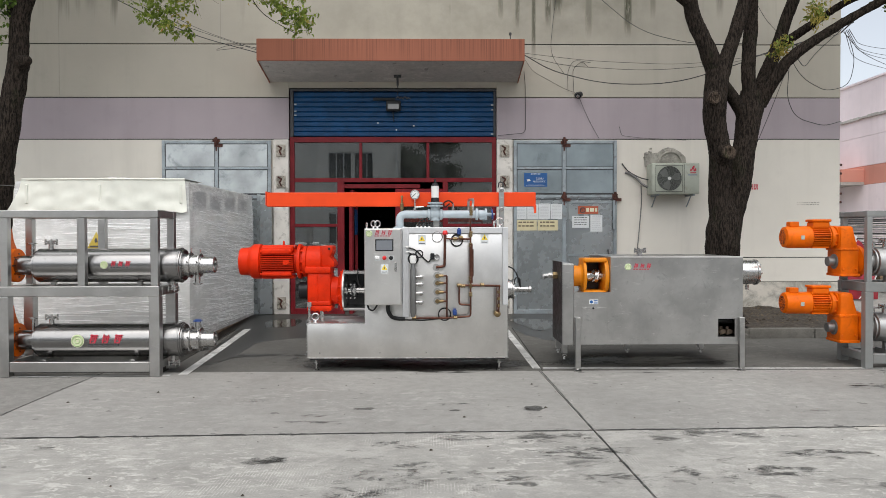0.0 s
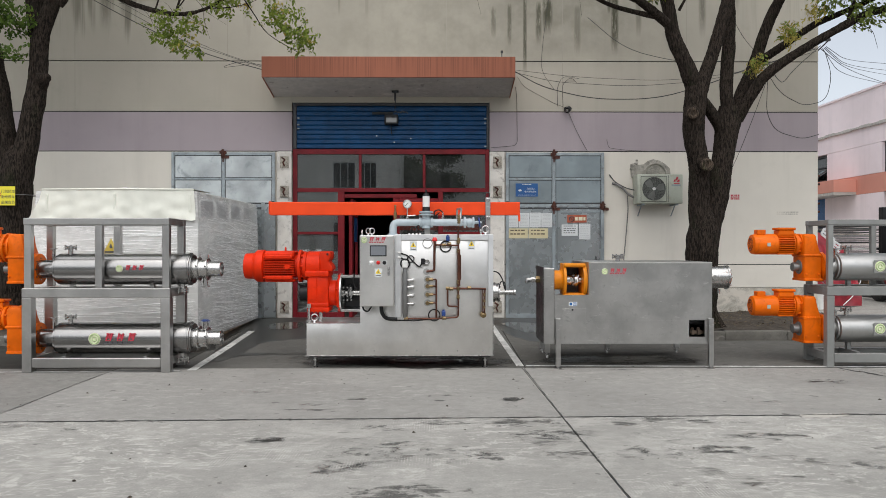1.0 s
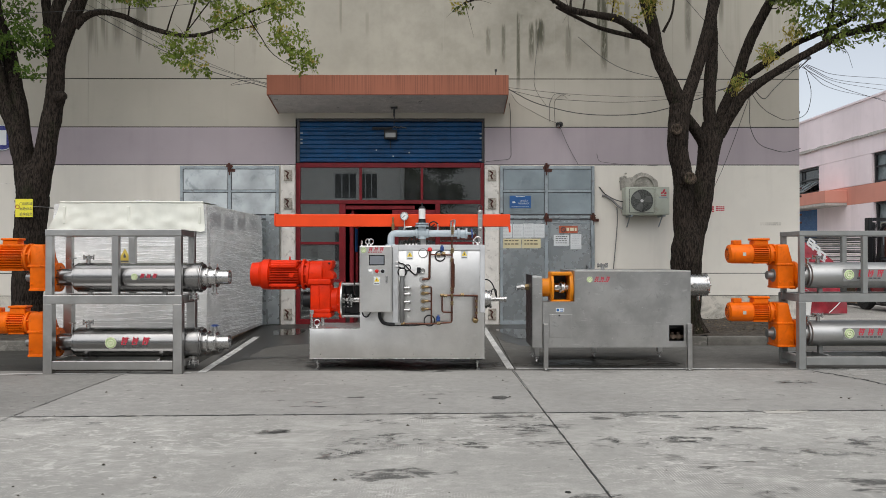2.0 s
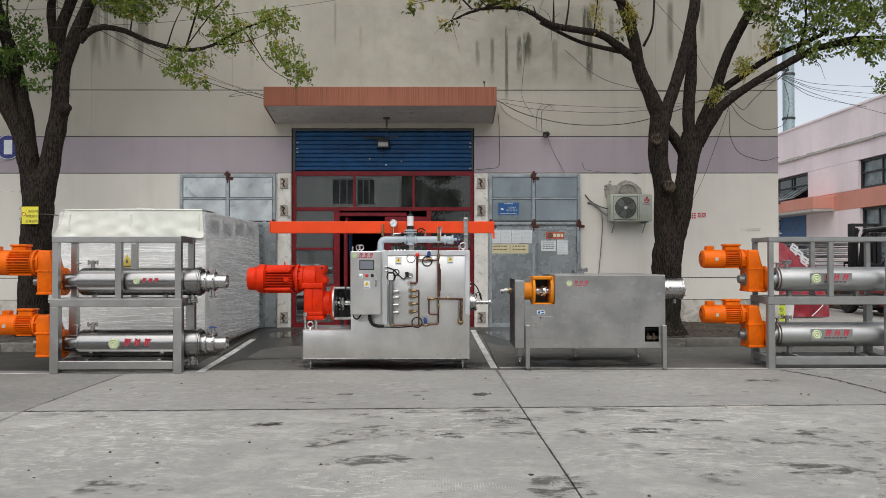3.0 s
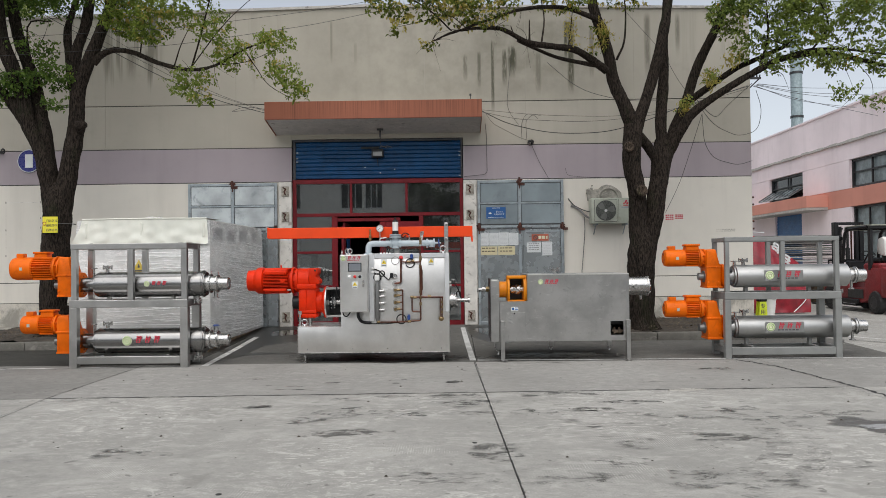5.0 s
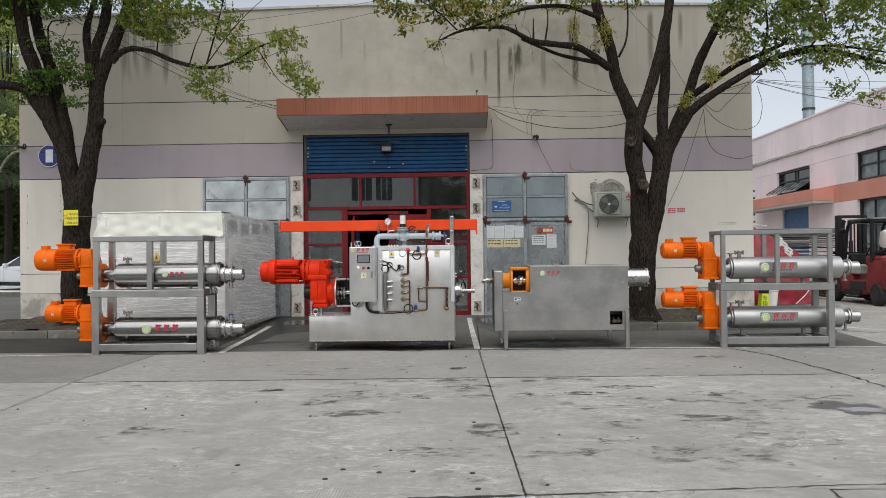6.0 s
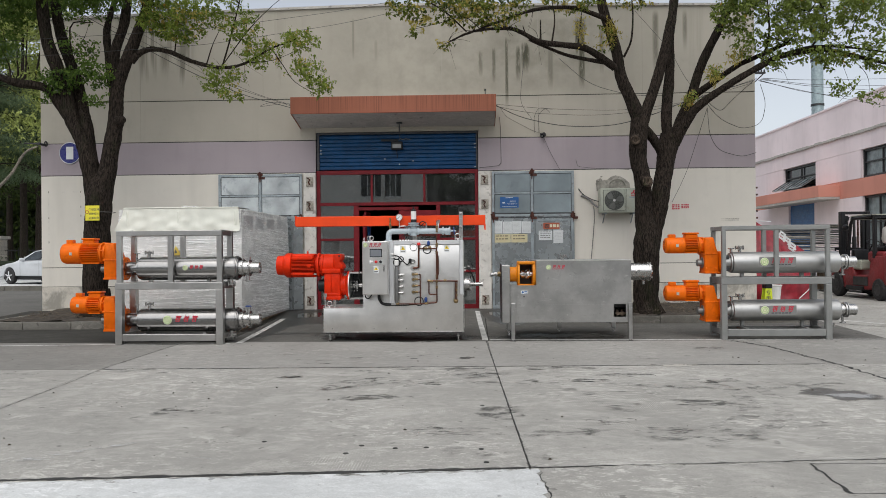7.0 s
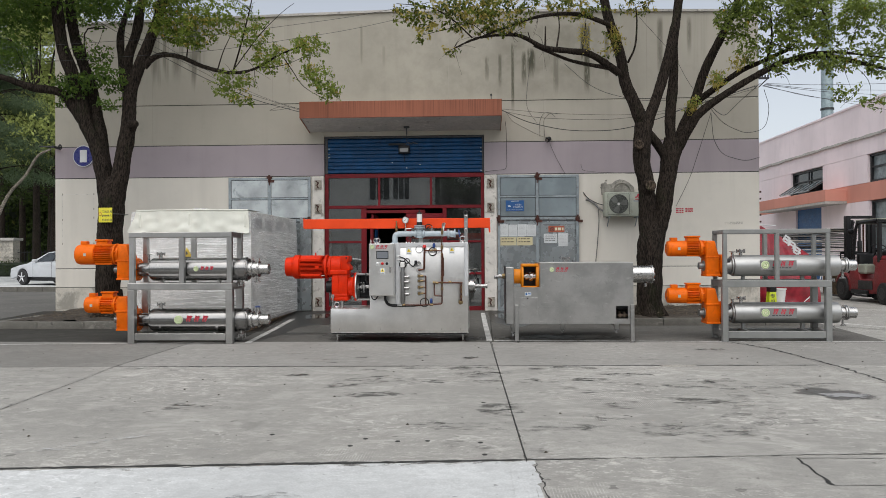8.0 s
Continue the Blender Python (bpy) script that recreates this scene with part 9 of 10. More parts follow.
crown(left_tree, [(c, e, int(n * 0.09)) for c, e, n in LB if c[0] >= -5.7], 0.070, 35, LEAF_YOUNG, "reddish young camphor leaves", tufts=True)
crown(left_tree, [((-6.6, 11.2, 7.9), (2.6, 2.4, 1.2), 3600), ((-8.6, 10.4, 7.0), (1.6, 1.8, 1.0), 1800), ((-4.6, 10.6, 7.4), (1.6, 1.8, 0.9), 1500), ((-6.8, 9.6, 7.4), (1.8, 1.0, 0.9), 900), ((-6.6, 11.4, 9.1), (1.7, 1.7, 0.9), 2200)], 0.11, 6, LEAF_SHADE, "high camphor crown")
tree_sign = thing("tree_notice", (-6.302, 10.9, 2.026), "small yellow notice tied to a tree trunk", "notice")
SX0, SX1, SZ0, SZ1 = -6.439, -6.166, 2.037, 2.325
part("sheet", B(box(SX0, SX1, 10.885, 10.893, SZ0, SZ1, 0.002)), SIGN_BRIGHT, tree_sign)
for k, body in enumerate(("\u95e8\u524d\u533a\u57df", "\u8c22\u7edd\u505c\u8f66", "\u540e\u679c\u81ea\u8d1f")):
    lettering(body, SX0 + 0.065, 10.8835, SZ1 - 0.095 - 0.082 * k, 0.052, INK, tree_sign)
part("ring_mark", B(ring((SX0 + 0.035, 10.882, (SZ0 + SZ1) / 2 + 0.02), (0, 1, 0), 0.03, 0.005, 18, 4)), SIGN_RED, tree_sign)
part("wire", B(ring(((SX0 + SX1) / 2 + 0.02, 11.17, SZ1 - 0.12), (0, 0, 1), 0.275, 0.005, 30, 5)), CABLE_GREY, tree_sign)

right_tree = thing("tree", (4.31, 11.2, 0.15), "large twin-stemmed camphor tree in a kerbed bed", "tree", "yard trees")
part("trunk", B(branch([(4.262, 11.2, 0.031), (4.287, 11.2, 0.596), (4.31, 11.2, 1.33), (4.365, 11.2, 2.02)], 0.275, 0.28, 11, 22, tip=0.6)), BARK, right_tree, "dark furrowed trunk")
part("limb", B(branch([(4.31, 11.2, 1.1), (4.27, 11.2, 1.72), (4.256, 11.19, 2.109), (4.252, 11.17, 2.474), (4.207, 11.13, 2.787), (4.134, 11.1, 3.152), (4.156, 11.1, 3.465), (4.19, 11.1, 3.867)], 0.20, 0.215, 12, 18, knots=[((4.277, 10.95, 2.662), 0.2), ((4.06, 10.95, 3.446), 0.12)])), BARK, right_tree)
part("limb", B(branch([(4.34, 11.2, 1.1), (4.455, 11.22, 1.72), (4.55, 11.24, 2.109), (4.595, 11.27, 2.422), (4.65, 11.3, 2.734), (4.71, 11.33, 3.047), (4.775, 11.35, 3.39), (4.815, 11.35, 3.605)], 0.20, 0.235, 13, 18)), BARK, right_tree)
part("limb", B(branch([(4.189, 11.15, 3.799), (4.477, 11.25, 3.484), (4.725, 11.35, 3.111)], 0.10, 0.12, 14)), BARK, right_tree)
part("limb", B(branch([(4.225, 11.22, 3.778), (4.025, 11.17, 4.262), (3.864, 11.22, 4.69), (3.765, 11.25, 5.247), (3.561, 11.3, 5.97), (3.434, 11.3, 6.536), (3.264, 11.3, 7.424)], 0.17, 0.09, 15)), BARK, right_tree)
part("limb", B(branch([(4.243, 11.1, 3.822), (4.352, 11.15, 4.123), (4.527, 11.2, 4.62), (4.726, 11.25, 5.273), (4.873, 11.35, 5.891), (4.99, 11.45, 6.552), (5.121, 11.55, 7.477)], 0.15, 0.09, 16)), BARK, right_tree)
part("limb", B(branch([(4.792, 11.35, 3.418), (4.753, 11.4, 3.9), (4.862, 11.55, 4.838), (4.902, 11.65, 5.501), (5.022, 11.75, 6.431), (5.099, 11.85, 7.374)], 0.14, 0.09, 17)), BARK, right_tree)
part("limb", B(branch([(4.835, 11.35, 3.33), (5.05, 11.5, 3.847), (5.3, 11.6, 4.407), (5.498, 11.55, 5.027), (5.836, 11.5, 5.718), (6.056, 11.5, 6.19), (6.32, 11.4, 7.052)], 0.15, 0.07, 18)), BARK, right_tree)
part("limb", B(branch([(5.272, 11.5, 4.342), (5.464, 11.3, 4.474), (5.755, 11.2, 4.675), (6.042, 11.1, 4.863), (6.322, 11, 4.972), (6.857, 10.9, 5.201)], 0.09, 0.04, 19, 12)), BARK, right_tree)
part("limb", B(branch([(4.887, 11.3, 3.41), (5.065, 11.15, 3.787), (5.251, 11.05, 4.069), (5.768, 10.85, 4.436), (6.395, 10.75, 4.791), (6.724, 10.65, 4.916), (7.333, 10.45, 4.945), (7.82, 10.35, 4.798), (8.354, 10.25, 4.622)], 0.12, 0.03, 20, 12)), BARK, right_tree)
part("limb", B(branch([(6.724, 10.65, 4.916), (7.075, 10.45, 5.001), (7.597, 10.25, 4.938), (8.303, 10.15, 4.798)], 0.045, 0.02, 23, 8)), BARK, right_tree)
part("limb", B(branch([(3.697, 11, 4.826), (3.376, 10.85, 5.009), (3.053, 10.65, 5.122), (2.603, 10.35, 5.102), (2.189, 10.05, 5.079), (1.856, 9.85, 5.2), (1.601, 9.65, 5.207), (1.042, 9.25, 5.053), (0.613, 8.95, 4.797)], 0.095, 0.015, 24, 12)), BARK, right_tree)
part("limb", B(branch([(3.655, 11, 4.913), (3.362, 10.9, 4.926), (2.781, 10.65, 4.979), (2.315, 10.35, 5.076), (2.025, 10.15, 5.14)], 0.06, 0.025, 25, 10)), BARK, right_tree)
part("limb", B(branch([(3.701, 10.95, 5.33), (3.591, 10.85, 5.625), (3.213, 10.65, 5.752), (2.762, 10.45, 5.803), (2.091, 10.05, 5.639), (1.451, 9.55, 5.288), (1.109, 9.25, 5.08)], 0.075, 0.02, 26, 10)), BARK, right_tree)
for pts, r in (([(0.919, 9.15, 5.017), (0.564, 9.05, 5.326), (0.175, 8.95, 5.5), (-0.331, 8.85, 5.526)], 0.018), ([(3.858, 10.95, 5.004), (3.978, 10.85, 5.297), (4.013, 10.85, 5.776), (3.973, 10.75, 6.01)], 0.03), ([(2.439, 10.25, 5.109), (2.493, 10.25, 5.519), (2.444, 10.25, 5.88)], 0.022), ([(2.219, 10.05, 5.088), (2.221, 10.05, 5.463)], 0.025), ([(1.968, 10.05, 5.164), (1.909, 10.05, 5.369)], 0.022), ([(2.936, 10.55, 5.076), (3.001, 10.55, 5.547), (3.045, 10.55, 6.07)], 0.016), ([(1.157, 9.25, 5.079), (0.871, 9.25, 5.296), (0.497, 9.05, 5.148), (0.041, 8.85, 4.985)], 0.010), ([(6.334, 10.75, 4.824), (6.433, 10.65, 5.297), (6.37, 10.55, 5.89)], 0.035), ([(7.075, 10.45, 4.971), (7.332, 10.35, 5.396), (7.095, 10.25, 5.875)], 0.025), ([(7.865, 10.25, 4.35), (7.668, 10.25, 4.152), (7.471, 10.25, 3.954)], 0.006), ([(7.576, 10.25, 4.857), (7.963, 10.25, 4.448), (8.009, 10.25, 4.046)], 0.008), ([(5.639, 11.15, 5.456), (5.766, 11.05, 5.446), (5.978, 11.05, 5.742)], 0.012)):
    part("small_limb", B(branch(pts, r, r * 0.4, 27, 6)), BARK, right_tree)
twigs(right_tree, [(2.189, 10.05, 5.079), (1.601, 9.65, 5.207), (1.042, 9.25, 5.053), (0.613, 8.95, 4.797), (0.564, 9.05, 5.326), (1.451, 9.55, 5.288), (2.091, 10.05, 5.639)], 31, 0.36, 0.005, 6, (1, 1, 0.8))
twigs(right_tree, [(6.395, 10.75, 4.791), (7.333, 10.45, 4.945), (6.757, 10.65, 5.134), (7.597, 10.25, 4.938), (5.94, 11.15, 6.077), (7.08, 10.45, 5.636)], 32, 0.8, 0.007, 6)
RB = [px_blob((0.081, 8.95, 5.39), 50, 28, 260, 0.4), px_blob((0.779, 9.15, 5.382), 60, 32, 520, 0.5), px_blob((1.353, 9.45, 5.396), 55, 26, 430, 0.5), px_blob((0.088, 8.85, 4.985), 26, 10, 60, 0.2), px_blob((0.547, 8.95, 4.723), 10, 9, 28, 0.15), px_blob((1.558, 9.75, 5.814), 90, 16, 500, 0.6), px_blob((2.824, 10.45, 5.916), 50, 22, 300, 0.4), px_blob((3.488, 10.75, 5.331), 20, 26, 60, 0.2), px_blob((4.035, 10.85, 6.042), 40, 14, 120, 0.4)]
LIMB = RB
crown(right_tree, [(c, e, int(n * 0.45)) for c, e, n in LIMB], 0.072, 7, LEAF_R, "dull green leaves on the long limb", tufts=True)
RB = [px_blob((5.912, 10.85, 5.788), 45, 42, 620, 0.5, 2.2), px_blob((6.559, 10.65, 5.867), 80, 38, 1200, 0.7, 2.2), px_blob((7.43, 10.45, 5.782), 90, 42, 1400, 0.8, 2.2), px_blob((8.069, 10.25, 5.501), 50, 52, 800, 0.6, 2.2), px_blob((6.919, 10.55, 5.31), 70, 30, 800, 0.5, 2.2), px_blob((6.131, 10.75, 5.174), 32, 26, 240, 0.3, 2.2), px_blob((6.653, 10.65, 4.855), 42, 20, 260, 0.3, 2.2), px_blob((7.475, 10.35, 4.805), 66, 20, 420, 0.4, 2.2), px_blob((8.16, 10.25, 4.746), 24, 30, 200, 0.3, 2.2), px_blob((7.571, 10.25, 4.174), 26, 14, 90, 0.2, 2.2), px_blob((8.009, 10.25, 4.046), 30, 11, 70, 0.2, 2.2), px_blob((5.519, 10.95, 4.632), 14, 12, 50, 0.12, 2.2), px_blob((5.11, 11.15, 4.209), 8, 13, 36, 0.1, 2.2), px_blob((5.906, 10.85, 4.962), 14, 14, 40, 0.12, 1.0)]
crown(right_tree, RB, 0.070, 7, LEAF_CROWN, "green camphor leaves in loose sprays", tufts=True)
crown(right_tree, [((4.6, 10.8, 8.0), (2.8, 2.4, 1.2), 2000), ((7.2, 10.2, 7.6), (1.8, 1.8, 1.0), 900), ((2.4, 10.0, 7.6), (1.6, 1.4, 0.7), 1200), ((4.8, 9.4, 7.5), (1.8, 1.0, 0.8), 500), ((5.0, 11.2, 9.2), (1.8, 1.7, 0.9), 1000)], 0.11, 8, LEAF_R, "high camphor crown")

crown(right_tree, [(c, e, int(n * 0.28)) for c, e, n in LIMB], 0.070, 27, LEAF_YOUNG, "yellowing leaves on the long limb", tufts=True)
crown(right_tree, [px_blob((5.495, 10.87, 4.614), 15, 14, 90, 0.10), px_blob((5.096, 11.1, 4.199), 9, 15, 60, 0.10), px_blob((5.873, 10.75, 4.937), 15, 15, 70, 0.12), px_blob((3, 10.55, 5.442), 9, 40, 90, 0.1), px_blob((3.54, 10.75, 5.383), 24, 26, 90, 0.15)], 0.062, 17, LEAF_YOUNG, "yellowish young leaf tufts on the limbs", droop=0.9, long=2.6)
for c, r in (((4.255, 10.85, 2.653), 0.095), ((4.04, 10.85, 3.431), 0.085)):
    part("knot", B(ring(c, (0.1, -1, 0.1), r * 0.75, r * 0.36, 20, 8), rod((c[0], c[1] - 0.01, c[2]), (c[0], c[1] + 0.16, c[2]), r * 0.7, n=14)), BARK_SCAR, right_tree, "round scar of a cut limb")
kx, ky, kz = (-5.782, 11.08, 3.969)
part("knot", B(lathe((kx - 0.12, ky, kz), (1, -0.1, 0.25), [(0, 0.10), (0.10, 0.085), (0.16, 0.06), (0.18, 0.03)], 12)), BARK, left_tree, "stub of a cut limb")

for tree, cx, cy, r in ((left_tree, -6.36, 11.2, 0.25), (right_tree, 4.30, 11.2, 0.225)):
    def flare(bm, cx=cx, cy=cy, r=r):
        """Spreading root collar."""
        rows = []
        for j in range(9):
            t = j / 8
            row = []
            for k in range(48):
                a = k * math.tau / 48
                lobe = 1 + 0.22 * math.sin(5 * a + cx) * (1 - t) + 0.06 * noise.noise((math.cos(a) * 6, math.sin(a) * 6, t * 3))
                rr = r * (0.86 + 0.55 * (1 - t) ** 2.4) * lobe
                row.append(bm.verts.new((cx + rr * math.cos(a), cy + rr * math.sin(a), 0.16 + 0.55 * t)))
            rows.append(row)
        for p_, q_ in zip(rows, rows[1:]):
            for k in range(48):
                bm.faces.new((p_[k], p_[(k + 1) % 48], q_[(k + 1) % 48], q_[k]))
    part("root_collar", B(flare), BARK, tree, "spreading root collar")

# ---- across the side yard: pink works building ----
PXF = 15.6
pink = thing("works_building", (PXF, 34, 0), "pink rendered works building with salmon band and blue shutter", "building")
WIN1, WIN2, LOWWIN, DOORY = (29.2, 32.5), (21.6, 25.5), (21.5, 25.4), (29.35, 31.95)


def pink_wall(y0, y1, z0, z1, coat=None):
    part("wall_panel", B(box(PXF, PXF + 0.3, y0, y1, z0, z1)), coat or PINK, pink)


Y0, Y1 = 16.0, 52.0
pink_wall(Y0, Y1, 5.05, 7.0)
for a, b in ((Y0, WIN2[0]), (WIN2[1], WIN1[0]), (WIN1[1], Y1)):
    pink_wall(a, b, 3.99, 5.04)
pink_wall(Y0, Y1, 3.31, 3.98, SALMON)
for a, b, lo in ((Y0, LOWWIN[0], 0), (LOWWIN[0], LOWWIN[1], 0), (LOWWIN[1], DOORY[0], 0), (DOORY[1], Y1, 0)):
    pink_wall(a + 0.001, b - 0.001, 0, 3.30 if a != LOWWIN[0] else 1.2)
part("core", B(box(PXF + 0.31, PXF + 14, Y0, Y1, 0, 6.9)), DEEP_ROOM, pink)
rng = random.Random(71)
for k in range(60):
    ya = Y0 + (Y1 - Y0) * k / 60
    part("ledge", B(box(PXF - 0.06 - rng.uniform(0, 0.05), PXF - 0.002, ya + 0.002, ya + 0.598, 5.67 + rng.uniform(-0.02, 0.02), 5.78 + rng.uniform(-0.02, 0.02), 0.012)), SOFFIT, pink, "crumbling cement ledge")
part("coping", B(box(PXF - 0.05, PXF + 0.35, Y0, Y1, 7.001, 7.07)), PINK, pink)
part("canopy", B(box(PXF - 0.85, PXF - 0.002, 27.1, 34.2, 3.40, 3.86, 0.01)), SALMON, pink, "salmon canopy over the shutter")
part("canopy_soffit", B(box(PXF - 0.84, PXF - 0.002, 27.11, 34.19, 3.30, 3.399)), SOFFIT, pink)
sh = part("shutter", B(box(PXF + 0.10, PXF + 0.14, DOORY[0], DOORY[1], 0, 3.3)), FAR_BLUE, pink, "blue roller shutter")
part("shutter_slat", B(*[box(PXF + 0.08, PXF + 0.0995, DOORY[0] + 0.02, DOORY[1] - 0.02, 0.02 + 0.15 * k, 0.13 + 0.15 * k) for k in range(21)]), FAR_BLUE, sh)


def pink_window(y0, y1, z0, z1, n, glass, tilted=False):
    w = part("window", B(box(PXF + 0.20, PXF + 0.22, y0, y1, z0, z1)), WINDOW_DARK if tilted else glass, pink, "steel framed works window")
    part("window_frame", B(box(PXF + 0.10, PXF + 0.18, y0, y0 + 0.08, z0, z1), box(PXF + 0.10, PXF + 0.18, y1 - 0.08, y1, z0, z1), box(PXF + 0.10, PXF + 0.18, y0, y1, z1 - 0.07, z1), box(PXF + 0.10, PXF + 0.18, y0, y1, z0, z0 + 0.07), *[box(PXF + 0.11, PXF + 0.17, y0 + (y1 - y0) * k / n - 0.025, y0 + (y1 - y0) * k / n + 0.025, z0, z1) for k in range(1, n)], box(PXF + 0.115, PXF + 0.165, y0, y1, z0 + (z1 - z0) * 0.52, z0 + (z1 - z0) * 0.52 + 0.05)), DARK_STEEL, w)
    if tilted:
        for k in range(2):
            a, b = y0 + 0.1 + (y1 - y0 - 0.2) * k / 2, y0 + (y1 - y0 - 0.1) * (k + 1) / 2
            part("sash", B(prism([(PXF + 0.08, z0 + 0.42), (PXF - 0.55, z0 + 0.02), (PXF - 0.55, z0 - 0.02), (PXF + 0.08, z0 + 0.37)], "y", a, b)), WINDOW_PALE, w, "open top-hung sash")
            for j in range(4):
                part("sash_bar", B(prism([(PXF + 0.08, z0 + 0.445), (PXF - 0.56, z0 + 0.045), (PXF - 0.56, z0 + 0.021), (PXF + 0.08, z0 + 0.421)], "y", a + (b - a) * j / 3 - 0.02, a + (b - a) * j / 3 + 0.02)), DARK_STEEL, w)


pink_window(*WIN1, 4.0, 5.03, 2, WINDOW_DARK, True)
pink_window(*WIN2, 4.0, 5.03, 3, WINDOW_PALE, False)
pink_window(*LOWWIN, 1.21, 3.29, 4, WINDOW_PALE)
stack = thing("factory_chimney", (43.3, 90, 0), "tall grey ribbed steel chimney", "chimney")
part("flue", B(lathe((43.3, 90, 0), (0, 0, 1), [(0, 0.68)] + [(z_ * 0.5 + d, 0.66 + (0.03 if d else 0)) for z_ in range(1, 60) for d in (0, 0.25)], 24)), CHIMNEY, stack)
for z_ in (8, 18.6, 24):
    part("band", B(rod((43.3, 90, z_), (43.3, 90, z_ + 0.25), 0.76, n=24)), DARK_STEEL, stack)

# ---- forklift ----
fk = thing("forklift", (12.0, 17.6, 0), "red forklift with black mast and overhead guard, parked", "forklift")
FX0, FX1 = 11.45, 12.55
part("chassis", B(prism([(16.1, 0.45), (16.0, 0.75), (16.05, 1.10), (16.2, 1.16), (16.95, 1.16), (17.08, 0.66), (17.80, 0.62), (17.92, 0.95), (18.10, 1.04), (18.30, 1.0), (18.42, 0.72), (18.5, 0.60), (18.5, 0.28), (17.2, 0.25), (17.0, 0.30)], "x", FX0 + 0.04, FX1 - 0.04, 0.03)), FORK_RED, fk, "scuffed red body")
part("counterweight", B(prism([(15.9, 0.5), (15.82, 0.9), (15.9, 1.12), (16.3, 1.20), (16.3, 0.4)], "x", FX0 + 0.02, FX1 - 0.02, 0.05)), FORK_RED, fk)
for x in (FX0 - 0.03, FX1 - 0.19):
    part("fender", B(tube([(x + 0.11, 18.75 + 0.43 * math.cos(q), 0.34 + 0.43 * math.sin(q)) for q in [math.pi * (0.12 + 0.86 * k / 10) for k in range(11)]], 0.055, 0, 8)), FORK_RED, fk, "red front mudguard")
part("side_panel", B(box(FX0 + 0.015, FX0 + 0.038, 17.1, 17.85, 0.36, 0.60, 0.01)), DARK_STEEL, fk)
part("step", B(box(FX0 - 0.02, FX1 + 0.02, 17.3, 18.2, 0.22, 0.34, 0.02)), BLACK, fk)
part("engine_cover", B(box(FX0 + 0.08, FX1 - 0.08, 16.4, 17.2, 1.0, 1.28, 0.05)), FORK_RED, fk)
part("seat", B(box(11.75, 12.25, 16.75, 17.2, 1.28, 1.42, 0.04), box(11.75, 12.25, 16.55, 16.75, 1.28, 1.85, 0.05)), BLACK, fk, "black seat")
part("seat_cover", B(prism([(16.50, 1.45), (16.50, 1.88), (16.62, 1.95), (16.80, 1.90), (16.86, 1.60), (16.80, 1.50)], "x", 11.70, 12.30, 0.04)), WHITE_PLASTIC, fk, "white cloth over the seat back")
part("dashboard", B(prism([(17.95, 0.8), (18.25, 0.8), (18.2, 1.35), (18.0, 1.3)], "x", 11.6, 12.4, 0.03)), BLACK, fk)
part("steering_wheel", B(ring((12.0, 17.78, 1.52), (0, -0.5, 1), 0.17, 0.014, 22, 6), rod((12.0, 18.0, 1.3), (12.0, 17.78, 1.52), 0.02, n=8)), BLACK, fk)
part("floor_box", B(box(11.5, 11.8, 17.5, 17.95, 0.78, 1.05, 0.04)), AC_WHITE, fk, "pale tank on the floor")
for x in (FX0 + 0.03, FX1 - 0.11):
    part("guard_leg", B(tube([(x + 0.04, 18.25, 0.9), (x + 0.04, 18.05, 2.05), (x + 0.04, 17.9, 2.18), (x + 0.04, 16.9, 2.22)], 0.045, 0.12, 8)), BLACK, fk)
    part("guard_leg", B(box(x, x + 0.08, 16.75, 16.86, 1.1, 2.16, 0.01)), BLACK, fk)
part("guard_roof", B(box(FX0 + 0.02, FX1 - 0.02, 16.72, 16.80, 2.161, 2.23), box(FX0 + 0.02, FX1 - 0.02, 17.85, 17.93, 2.161, 2.23), *[box(FX0 + 0.12 + 0.15 * k, FX0 + 0.15 + 0.15 * k, 16.8, 17.86, 2.19, 2.225) for k in range(7)]), BLACK, fk)
part("roof_sheet", B(prism([(16.7, 2.235), (17.2, 2.25), (17.95, 2.24), (18.05, 2.15), (18.0, 2.26), (17.2, 2.275), (16.7, 2.26)], "x", FX0 + 0.05, FX1 - 0.05)), AC_WHITE, fk, "torn pale sheet on the guard")
for x in (FX0 + 0.14, FX1 - 0.26):
    part("mast_rail", B(box(x, x + 0.12, 18.72, 18.90, 0.12, 2.42, 0.01)), BLACK, fk)
    part("inner_mast_rail", B(box(x + (0.13 if x < 12 else -0.10), x + (0.22 if x < 12 else -0.01), 18.75, 18.87, 0.15, 2.30, 0.01)), BLACK, fk)
    part("lift_chain", B(box(x + (0.24 if x < 12 else -0.16), x + (0.28 if x < 12 else -0.12), 18.90, 18.92, 0.5, 2.25)), RUST, fk, "greasy lift chain")
    part("tilt_cylinder", B(tube([(x + 0.06, 18.2, 0.7), (x + 0.06, 18.72, 0.9)], 0.035)), DARK_STEEL, fk)
    part("fork", B(box(x - 0.02, x + 0.10, 18.98, 20.1, 0.06, 0.11, 0.01), box(x - 0.02, x + 0.10, 18.95, 19.0, 0.06, 0.6, 0.01)), DARK_STEEL, fk)
for z_ in (0.35, 1.3, 2.34):
    part("mast_tie", B(box(FX0 + 0.27, FX1 - 0.27, 18.76, 18.86, z_, z_ + 0.08)), BLACK, fk)
part("backrest", B(*[box(FX0 + 0.05 + 0.2 * k, FX0 + 0.08 + 0.2 * k, 18.92, 18.95, 0.5, 1.35) for k in range(6)], box(FX0 + 0.05, FX1 - 0.05, 18.92, 18.95, 1.32, 1.38)), BLACK, fk)
